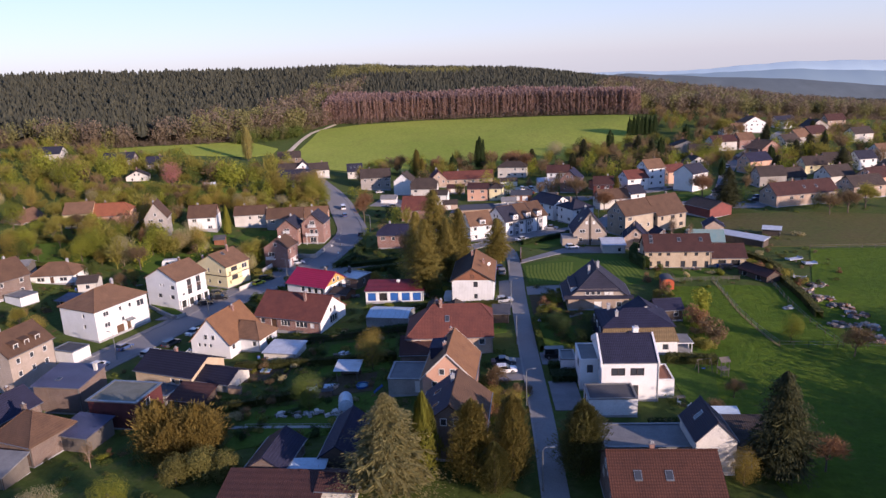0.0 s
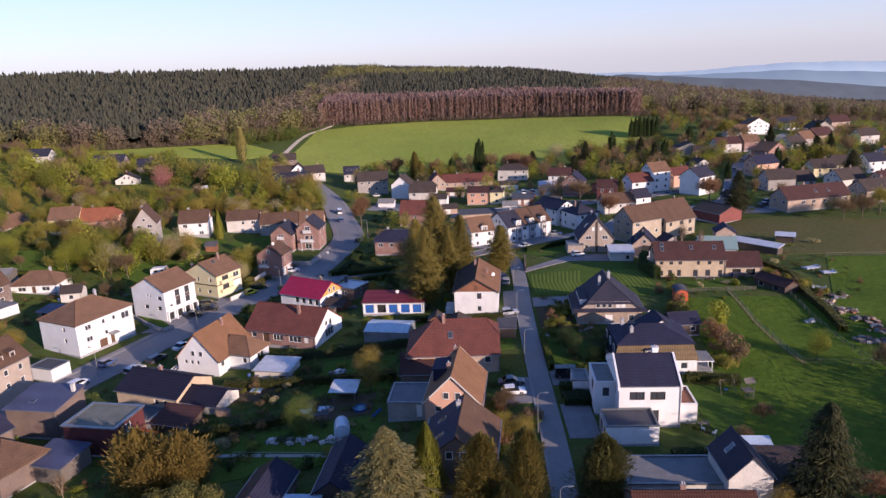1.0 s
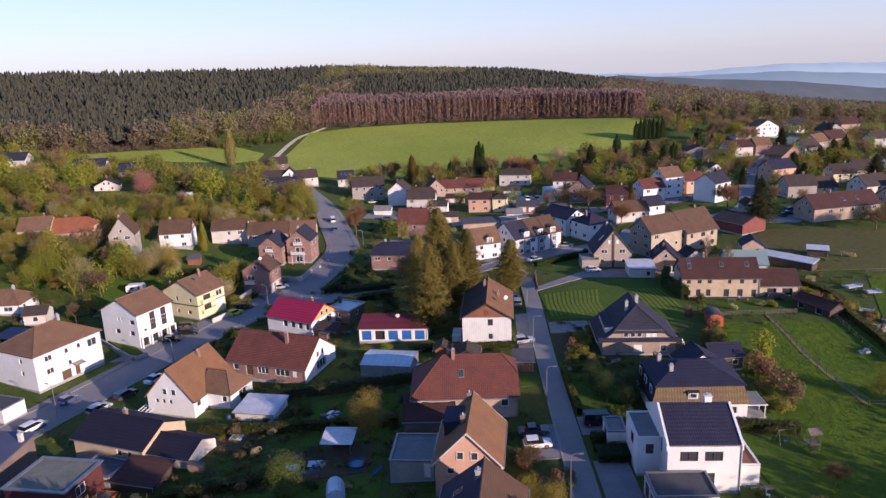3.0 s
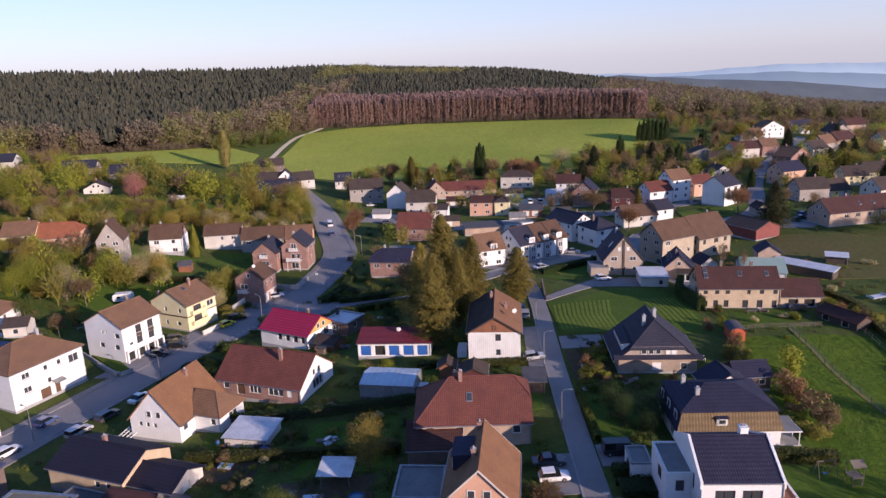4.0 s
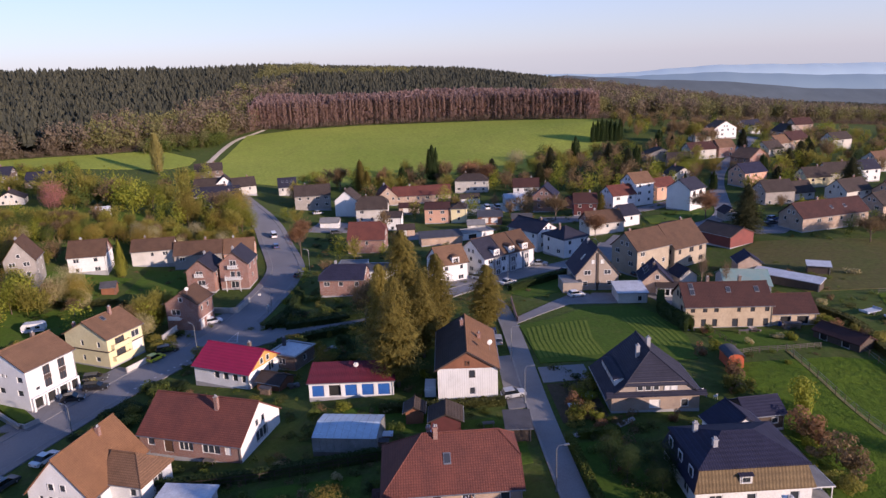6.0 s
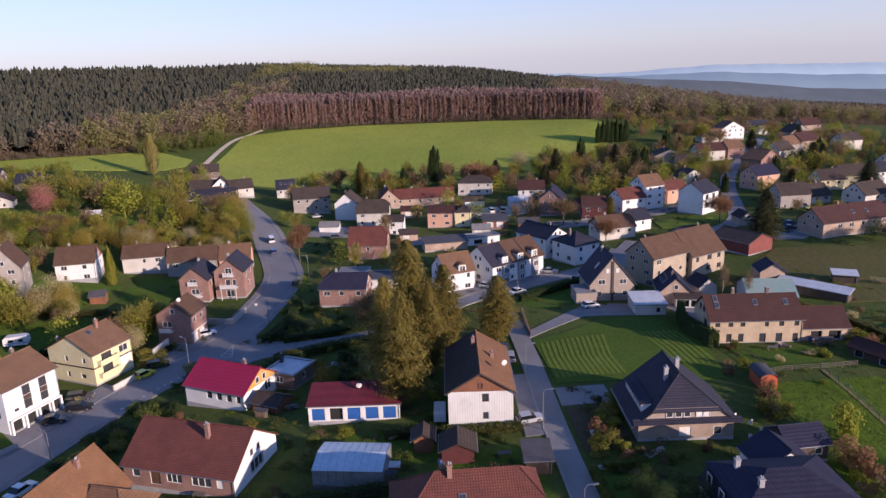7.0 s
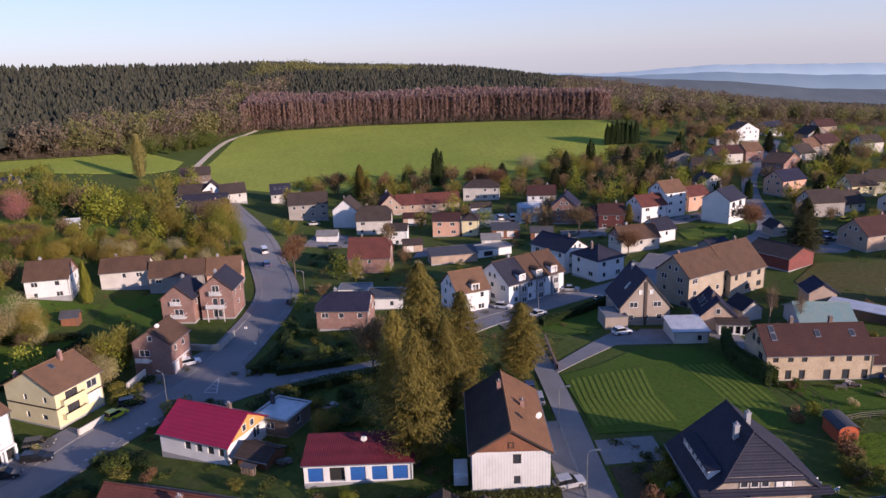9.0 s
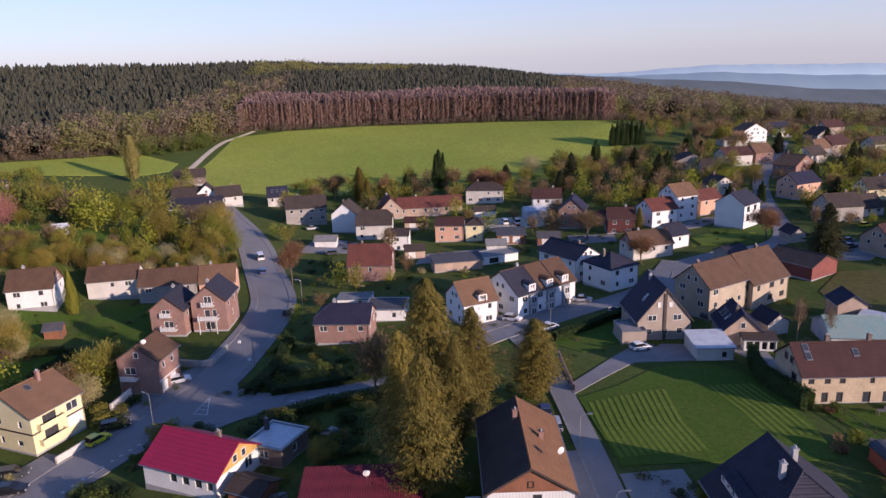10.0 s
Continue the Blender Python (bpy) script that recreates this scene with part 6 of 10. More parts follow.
house("annex", -23.5, 249.5, -6, 8.0, 5.0, -5.6, roof="flat", wall=WHITE, cover=FELT, label="small white flat-roofed annex below the brick house", category="house wing", over=0.15, wins="S:win:2:1.2:1.2:1.0 S:door:5.4:1.3:1.0:2.0")
house("shed", -87.6, 237.8, 8, 3.6, 3.0, -5.2, 0.9, wall=WOODBROWN, cover=FELTDARK, label="brown garden hut on the slope", category="shed", auto=0)
# the middle of the village
house("farmhouse", 55.0, 185.4, -5, 17.0, 9.0, 1.0, 3.3, wall=SAND, cover=T_DKRED, label="long sandstone farmhouse with dark red roof", chimneys=[(-3.0, 0.2, 1.2, BRICKBROWN), (3.4, 0.2, 1.2, BRICKBROWN)], lights=[(-6.6, -2.0), (-6.6, -0.8), (0.6, -1.6), (6.2, -1.6)], kind="winb",
      wins="S:winb:1.4:1.0:0.9:0.8 S:winb:3.8:1.0:0.9:0.8 S:winb:6:1.0:0.9:0.8 S:winb:10.4:1.0:0.7:0.9 S:winb:13.1:1.0:0.9:0.9 S:winb:15.9:1.0:0.9:0.9 S:winb:1.4:3.6:1.0:1.3 S:winb:3.6:3.6:1.0:1.6 S:winb:5.8:3.6:1.0:1.6 S:winb:9.8:3.7:1.2:1.8 S:winb:12.8:3.7:1.2:1.8 S:winb:15.8:3.7:1.0:1.6")
house("farm_wing", 68.0, 184.0, -5, 8.6, 7.6, -1.0, 2.6, wall=SAND, cover=T_DKRED, label="lower farm wing with dark red roof", category="barn", auto=0, wins="S:open:2.6:1.8:2.2:2.2 S:open:6:1.8:2.4:2.2")
house("shed", 71.6, 170.4, -66, 9.0, 4.4, -1.9, 1.1, wall=WOODDARK, cover=T_DKRED, label="row of low brown sheds by the farm garden", category="shed", auto=0, wins="S:open:2.0:1.0:1.6:1.2 S:open:6.4:1.0:1.6:1.2", gutter=False)
house("barn", 69.5, 205.5, -12, 10.0, 9.5, -2.0, 2.2, wall=SHEETW, cover=TEALSHEET, label="barn with weathered teal sheet roof", category="barn", auto=0)
house("barn", 75.5, 216.0, -10, 5.5, 5.5, -0.6, 1.8, "y", wall=BRICKTAN, cover=T_ANTHR, label="small stone barn with dark roof", category="barn", auto=0)
house("shelter", 80.6, 206.0, -50, 15.0, 2.8, -2.0, 0.5, roof="mono", wall=WOODDARK, cover=SHEETW, label="long animal shelter with white sheet roof", category="shelter", auto=0, plinth=False)
house("shelter", 92.5, 213.5, -25, 5.0, 3.4, -2.0, 0.3, roof="mono", wall=WOODDARK, cover=SHEETW, label="small field shelter with pale roof", category="shelter", auto=0, plinth=False)
house("house", 52.5, 227.0, 27, 11.5, 9.0, 1.8, 3.8, wall=SANDGREY, cover=T_UMBER, label="large tan house with brown roof and dormer", chimneys=[(-3.5, 0.8, 1.0)], kind="win")
house("house", 63.5, 232.6, 27, 12.0, 11.5, 0.6, 5.2, wall=SANDGREY, cover=T_UMBER, label="tan barn house with tall brown roof", kind="winb", gwin=0)
gab = house("house", 37.1, 217.3, -2, 10.2, 10.8, -0.9, 6.2, "y", wall=TAUPE, cover=T_ANTHR, label="taupe gabled house with dark roof", gwin=0, trim=TRIMDARK, lights=[(-1.5, 2.6)],
            wins="S:win:2.2:2.4:1.2:1.2 S:win:5.2:2.4:1.2:1.2 S:win:8:2.4:1.2:1.2 E:win:3:1.4:1.2:1.2")
for k in (-2.4, 2.4):
    opening(gab, "win", 1.7, 1.2, Matrix.Rotation(radians(270), 4, "Z") @ Matrix.Translation((k, -5.46, 4.6)))
for k in (-1.1, 1.1):
    opening(gab, "shutter", 0.8, 1.0, Matrix.Rotation(radians(270), 4, "Z") @ Matrix.Translation((k, -5.46, 7.2)))
part("gable_post", Build().box(-5.56, -0.28, -0.4, -5.42, 0.28, gab["eaves"] + 5.2), WOODDARK, gab, "dark boarded strip up the gable")
house("annex", 30.6, 213.0, -2, 4.6, 6.0, -2.2, roof="flat", wall=TAUPE, cover=PAVING, label="flat-roofed terrace annex of the gabled house", category="house wing", over=0.05, auto=0)
house("carport", 42.3, 204.4, -5, 6.5, 7.2, -2.4, 0.5, roof="mono", wall=OFFWHITE, cover=SHEETW, label="white garage with pale sheet roof", category="garage", auto=0, wins="S:open:4.8:1.3:1.0:1.2", over=0.2)
house("cottage", 50.4, 210.6, -12, 6.8, 8.6, -1.8, 3.2, "y", wall=BRICKTAN, cover=T_ANTHR, label="small tan cottage with dark roof", lights=[(-1, 2), (1, 2), (2.6, 2)], auto=0)
house("conservatory", 51.8, 204.8, -12, 5.6, 2.6, -2.6, 0.6, roof="mono", wall=TRIM, cover=T_GREYBR, label="white glazed conservatory before the cottage", category="conservatory", wins="S:open:0.9:1.1:1.2:1.6 S:open:2.2:1.1:1.0:1.6 S:open:3.5:1.1:1.0:1.6 S:open:4.8:1.1:1.0:1.6 E:open:1.3:1.1:1.8:1.6", over=0.2)
house("shed", 58.2, 213.0, 10, 4.6, 5.0, -2.2, 1.6, "y", wall=OFFWHITE, cover=T_SLATE, label="small white gabled outbuilding with slate roof", category="shed", auto=0)
town = house("townhouses", 16.4, 239.6, 32, 17.4, 11.5, -1.0, 4.0, wall=WHITE, cover=T_UMBER, label="row of white townhouses with arched dormers", gwin=1, kind="win")
for k in (-4.6, 0.6, 5.4):
    dormer(town, k, -5.75, 5.0, 2.0, 2.3, 3.0, WHITE, T_SLATE if k < 0 else T_UMBER, arched=True)
for k in (-4.6, 0.6, 5.4):
    part("bay", Build().box(k - 1.05, -6.35, -0.6, k + 1.05, -5.7, 5.0), PLINTH, town, "pale grey two-storey bay")
    for zz in (1.3, 3.8):
        opening(town, "win", 1.5, 1.5, Matrix.Translation((k, -6.41, zz)))
town_e = town["eaves"]
zt0, zt1 = town_e - 0.4 * 4 / 5.75 + 0.16, town_e + 4.16
part("roof_section", Build().slab([[(-9.02, -6.17, zt0), (-2.2, -6.17, zt0), (-2.2, 0, zt1), (-9.02, 0, zt1)], [(-2.2, 6.17, zt0), (-9.02, 6.17, zt0), (-9.02, 0, zt1), (-2.2, 0, zt1)]], 0.06), T_SLATE, town, "dark slate roof of one unit")
for k in (-2.2, 3.2):
    part("party_wall_cap", Build().slab([[(k - 0.14, -6.2, zt0 + 0.12), (k + 0.14, -6.2, zt0 + 0.12), (k + 0.14, 0, zt1 + 0.12), (k - 0.14, 0, zt1 + 0.12)], [(k + 0.14, 6.2, zt0 + 0.12), (k - 0.14, 6.2, zt0 + 0.12), (k - 0.14, 0, zt1 + 0.12), (k + 0.14, 0, zt1 + 0.12)]], 0.14), TRIMDARK, town)
tw2 = house("townhouse", 2.4, 233.0, 20, 8.0, 9.0, -1.4, 3.6, wall=WHITE, cover=T_BROWN, label="white townhouse with brown roof and arched dormer")
dormer(tw2, 0.5, -4.5, 4.6, 2.0, 2.2, 3.0, WHITE, T_BROWN, arched=True)
house("house", 31.0, 262.0, -58, 13.0, 8.6, -0.9, 2.6, wall=WHITE, cover=T_SLATE, label="long white house with dark slate roof")
house("house", 38.2, 250.2, 26, 8.8, 9.6, -0.6, 2.4, cut=(0, 0), wall=WHITE, cover=T_SLATE, label="white cubic house with dark hipped roof")
house("house", 94.4, 300.4, -54, 9.6, 9.8, 2.0, 3.2, "y", wall=WHITE, cover=T_SLATE, label="tall white house with dark roof and balconies", gwin=0, wins="E:winb:2.4:1.6:1.8:1.8 E:winb:6.6:1.6:1.8:1.8 E:winb:2.4:4.4:1.8:1.8 E:winb:6.6:4.4:1.8:1.8 S:win:0.6:1:0.1:0.1 N:win:3:2:1:1")
house("house", 73.0, 312.4, 16, 10.0, 9.0, -1.4, 3.0, wall=WHITE, cover=T_RED, label="white house with red-brown roof")
house("house", 81.6, 316.4, 18, 8.8, 9.0, 2.2, 3.2, wall=WHITE, cover=T_BROWN, label="tall white house with brown roof")
house("house", 93.0, 322.6, 21, 9.6, 8.0, -0.8, 2.6, wall=SALMON, cover=T_RED, label="salmon house with red-brown roof")
house("barn", 84.0, 246.6, 27, 10.0, 12.0, -1.0, 2.0, "y", wall=surface("faded_red_boards", (0.20, 0.052, 0.042), (0.14, 0.040, 0.034), 0.6, 6, 0.8, 0.3), cover=T_GREYBR, label="red boarded barn with grey roof", category="barn", auto=0)
brk = house("house", -59.5, 213.0, -12, 7.8, 7.4, -2.0, 2.5, "y", wall=BRICK, cover=T_UMBER, label="red brick house with grey-brown roof and balcony", wins="E:garagew:1.6:5.4:2:2 E:garagew:4.6:5.4:2:2 E:win:2:1.6:1:1.2 E:win:5:1.6:1:1.2 S:win:2.4:2.2:2.2:1.4")
brk_e = brk["eaves"]
part("bay_balcony", Build().box(-4.9, 0.1, brk_e - 3.7, -3.65, 2.9, brk_e - 3.5).box(-4.9, 0.1, brk_e - 3.5, -4.82, 2.9, brk_e - 2.75), TRIM, brk, "white balcony under a wide window")
for k in (0.6, 4.0):
    part("garage_band", Build().box(k - 3.7, -3.99, brk_e - 6.6, k - 3.45, -3.88, brk_e - 4.2), TRIM, brk)
part("garage_band", Build().box(-3.7, -3.99, brk_e - 4.2, 3.7, -3.88, brk_e - 3.95), TRIM, brk)
house("house", -139.0, 244.5, 10, 9.6, 9, 4.8, 3.2, wall=CREAM, cover=T_BROWN, label="cream house with brown roof on the slope")
house("house", -128.2, 246.3, 8, 13.0, 9, 3.4, 3.6, cut=(1, 0.4), wall=SALMON, cover=T_ORANGE, label="salmon house with orange tiled roof")
house("house", -110.4, 241.8, 14, 7.4, 9, 3.0, 5.0, "y", wall=GREYR, cover=T_UMBER, label="grey gabled house with steep roof")
house("house", -98.8, 255.0, 8, 10.0, 8.5, -0.2, 3.6, wall=WHITE, cover=T_UMBER, gable=BRICK, label="white house with brown roof and brick gable")
house("house", -84.0, 264.6, 8, 11.8, 8, -1.9, 2.6, wall=OFFWHITE, cover=T_UMBER, label="long pale stone house with tiled roof")
house("house", -70.4, 263.4, 6, 13.6, 8, -3.4, 3.0, wall=GREYR, cover=T_UMBER, label="long grey row house with brown roof", chimneys=[(2, 0.5, 1.0)])
house("house", -58.8, 265.4, 6, 8.6, 9, -3.9, 3.2, wall=SALMON, cover=T_BROWN, label="salmon end house with brown roof")
br1 = house("house", -63.0, 241.4, -6, 7.4, 8.4, -2.4, 3.0, "y", wall=BRICK, cover=T_SLATE, label="brick gabled house with white window panels", gwin=0, trim=TRIMDARK,
            wins="S:win:3.5:0.85:1.9:1.5 S:win:3.9:3.5:2.1:1.7 E:win:2.2:1.5:1.0:1.3 E:win:5.8:1.5:1.0:1.3 E:win:4.0:4.2:1.0:1.3")
br2 = house("house", -54.6, 243.4, -4, 7.6, 9.0, -1.2, 3.2, "y", wall=BRICK, cover=T_SLATE, label="brick gabled house with balconies", gwin=0, trim=TRIMDARK,
            wins="S:win:3.4:3.2:1.3:1.9 S:win:5.0:3.2:1.0:1.9 S:win:3.8:6.0:2.2:1.9 E:win:2.4:1.6:1.0:1.3 E:win:6.4:1.6:1.0:1.3 E:win:4.4:4.4:1.0:1.3")


def balcony(ob, front, k0, k1, z, out, posts=False):
    """A white slab balcony on the gable end, with a panelled parapet and, if wanted, posts to the ground."""
    o = part("balcony", Build().box(front - out, k0, z, front + 0.05, k1, z + 0.16), TRIM, ob, "white concrete balcony")
    b = Build().box(front - out, k0, z + 0.96, front - out + 0.06, k1, z + 1.04)
    for k in (k0, k1 - 0.06):
        b.box(front - out + 0.06, k, z + 0.96, front, k + 0.06, z + 1.04)
    part("handrail", b, TRIM, o)
    n = max(3, int((k1 - k0) / 0.5))
    for i in range(n):
        c = k0 + (k1 - k0) * (i + 0.5) / n
        part("parapet_panel", Build().box(front - out + 0.01, c - 0.2, z + 0.2, front - out + 0.05, c + 0.2, z + 0.96), TRIM, o)
    if posts:
        for k in (k0 + 0.25, k1 - 0.4):
            part("post", Build().box(front - out + 0.1, k, -0.6, front - out + 0.25, k + 0.15, z), TRIM, o)


balcony(br1, -4.2, -2.0, 1.4, br1["eaves"] - 4.6, 1.3)
balcony(br1, -4.2, -1.0, 1.5, br1["eaves"] - 1.75, 0.5)
balcony(br2, -4.5, -2.2, 2.2, br2["eaves"] - 4.3, 1.7, True)
balcony(br2, -4.5, -1.4, 1.4, br2["eaves"] - 1.4, 0.9)
opening(br2, "win", 1.7, 1.9, Matrix.Rotation(radians(270), 4, "Z") @ Matrix.Translation((0.0, -4.56, br2["eaves"] - 0.1)))
house("house", -20.3, 276.1, -6, 11.6, 10, -4.4, 4.4, cut=(1, 0.6), wall=BRICK, cover=T_RED, label="brick house with large red-brown roof")
house("house", -24.5, 229.2, -8, 11.2, 8.6, -3.0, 2.6, cut=(0.3, 1), wall=BRICK, cover=T_ANTHR, label="red brick house with anthracite roof")
house("annex", -16.0, 240.5, -8, 9.0, 8.0, -4.8, roof="flat", wall=WHITE, cover=FELTDARK, label="low white building with dark flat roof", category="house", over=0.2)
house("house", -30.5, 336.8, -10, 8.8, 9, -3.3, 3.8, "y", wall=WHITE, cover=T_GREYBR, label="white gabled house with grey roof", gwin=0, wins="S:win:4.4:0.2:0.6:0.6 E:win:3:2:1:1")
house("house", -46.0, 348.0, 6, 14.5, 9, -2.6, 3.6, wall=GREYR, cover=T_GREYBR, label="grey house with brown roof and dormers")
house("house", -61.0, 378, 10, 8.0, 9, -3.6, 3.4, wall=OFFWHITE, cover=T_SLATE, label="pale house with dark roof and skylights", lights=[(-2, -2), (0, -2), (2, -2)])
house("house", -20.4, 326.0, -4, 12.0, 8.6, -5.0, 4.0, cut=(0.5, 0.5), wall=OFFWHITE, cover=T_GREYBR, label="ornate pale house with grey mansard roof")
house("annex", -12.6, 309.0, -6, 7.0, 7.5, -5.2, 1.4, wall=WHITE, cover=T_GREYBR, label="white small house with low roof", category="house")
house("house", -0.1, 359.0, 3, 25.0, 9, -6.6, 3.2, wall=BRICKTAN, cover=T_RED, label="long house with red tiled roof")
house("house", -15.5, 357.5, 8, 8.0, 11, -6.0, 3.8, "y", wall=BRICKTAN, cover=T_RED, label="gabled house with red tiled roof")
house("house", 4.6, 316.6, -8, 9.2, 8, -4.4, 1.8, wall=SALMON, cover=T_DKRED, label="salmon house with low dark roof")
house("house", 12.6, 315.0, -8, 5.6, 8, -4.2, 1.6, cut=(0, 0), wall=CREAM, cover=T_GREYBR, label="cream cubic house with low roof")
house("house", 24.0, 374.8, -12, 15.0, 8.5, -4.0, 2.4, cut=(0, 0), wall=OFFWHITE, cover=T_GREYBR, label="off-white house with grey-brown hipped roof", kind="win")
house("house", 45.5, 355.5, -8, 11.0, 8.5, -4.6, 3.0, wall=WHITE, cover=T_DKRED, label="white house with dark red roof")
house("house", 47.4, 322.4, -20, 8.6, 9.6, -2.4, 3.8, "y", wall=BRICK, cover=T_ANTHR, label="brick gabled house with black roof")
house("shed", 23.2, 306.1, -6, 8.9, 7, -6.0, 0.8, roof="mono", wall=WOODBROWN, cover=FELTDARK, label="brown garage with flat roof", category="garage", auto=0, wins="S:garagew:2.6:1.5:2.4:2 S:garagew:6:1.5:2.4:2")
house("shed", 3.3, 278.9, 6, 13.6, 6.5, -6.0, 0.6, roof="mono", wall=BRICKTAN, cover=FELTDARK, label="low dark-roofed row of garages", category="garage", auto=0)
house("annex", 15.0, 283.9, 16, 11.5, 6, -6.2, roof="flat", wall=WHITE, cover=FELT, label="low white flat-roofed garage row", category="garage", wins="S:open:4:1.4:3:1.6", auto=0, over=0.1)
house("house", 59.0, 307.7, -10, 8.4, 8, -2.8, 2.8, wall=REDWALL, cover=T_DKRED, label="dark red house with brown roof")
house("house", 66.1, 283.0, 20, 6.7, 8, -2.4, 2.6, wall=WHITE, cover=T_SLATE, label="small white house with dark roof")
house("house", 56.0, 275.0, 10, 12.0, 8, -2.6, 3.0, wall=OFFWHITE, cover=T_UMBER, gable=BRICK, label="pale house with brown roof and brick gables")
house("shed", 98.5, 275.6, 0, 4.4, 6, -2.0, 1.6, "y", wall=GREYR, cover=T_SLATE, label="small grey gabled outbuilding", category="shed", auto=0)
house("house", 119.7, 256.6, 14, 25.0, 9.5, 0.9, 3.6, wall=BRICKTAN, cover=T_DKRED, label="long house with brown roof and pale veranda", lights=[(0, -2.5), (5, -2.5)], chimneys=[(-3, 0.3, 1.0)])
draped("yard", [(8, 322), (40, 326), (42, 342), (10, 344)], GRAVEL, 0.15, "pale gravel yard with parked vehicles", "yard", 3.0)
draped("yard", [(-8, 286), (8, 288), (24, 292), (22, 300), (-6, 298)], PAVING, 0.15, "grey paved yard behind the garages", "yard", 3.0)
draped("yard", [(-44, 306), (-28, 304), (-26, 318), (-40, 326)], PAVING, 0.15, "grey paved yard before the white house", "yard", 3.0)
draped("yard", [(40, 296), (54, 294), (56, 304), (42, 308)], PAVING, 0.15, "grey paved yard between houses", "yard", 3.0)
draped("yard", [(62, 296), (84, 302), (100, 312), (98, 318), (74, 306), (62, 304)], ASPHALT, 0.15, "grey asphalt parking place before the white row", "yard", 3.0)
for x, y, yaw, w, d, h, wm, rm, lab in ((34.0, 300.0, -8, 7, 5, 2.6, WOODBROWN, FELTDARK, "brown wooden garden garage"), (17.0, 296.5, -4, 6, 4, 2.4, OFFWHITE, FELT, "small pale flat-roofed store"), (-8.0, 296.0, 4, 6, 5, 2.6, BRICKTAN, T_GREYBR, "small brick outbuilding with tiled roof"),
        (-36.0, 314.0, -6, 7, 4, 2.4, WHITE, FELT, "white flat-roofed garage by the yard"), (38.0, 340.0, 6, 9, 5, 3.0, SHEETW, SHEETW, "pale sheet-metal storage hall"), (-6.0, 336.0, -4, 8, 6, 3.0, BRICKTAN, T_DKRED, "brick outbuilding with red roof"),
        (60.0, 322.0, 14, 8, 6, 3.2, BRICK, T_DKRED, "brick outbuilding behind the row"), (36.0, 284.0, 24, 6, 4, 2.5, OFFWHITE, FELTDARK, "pale garage with dark roof"), (74.0, 262.0, 20, 7, 5, 2.8, GREYR, T_SLATE, "grey outbuilding with slate roof"),
        (20.0, 348.0, 4, 8, 5, 2.8, WHITE, T_GREYBR, "white low building with tiled roof")):
    house("outbuilding", x, y, yaw, w, d, ground(x, y) + h, 1.2, wall=wm, cover=rm, label=lab, category="outbuilding", auto=0, wins="S:garagew:%.1f:1.3:2.2:2.0" % (w * 0.35), gutter=False)
draped("lawn", [(74, 279.5), (80, 277), (87, 280), (94.5, 288), (85, 293), (75, 290)], RIDGEGRASS, 0.24, "bright mown lawn beside the pale blue house", "lawn", 3.0)
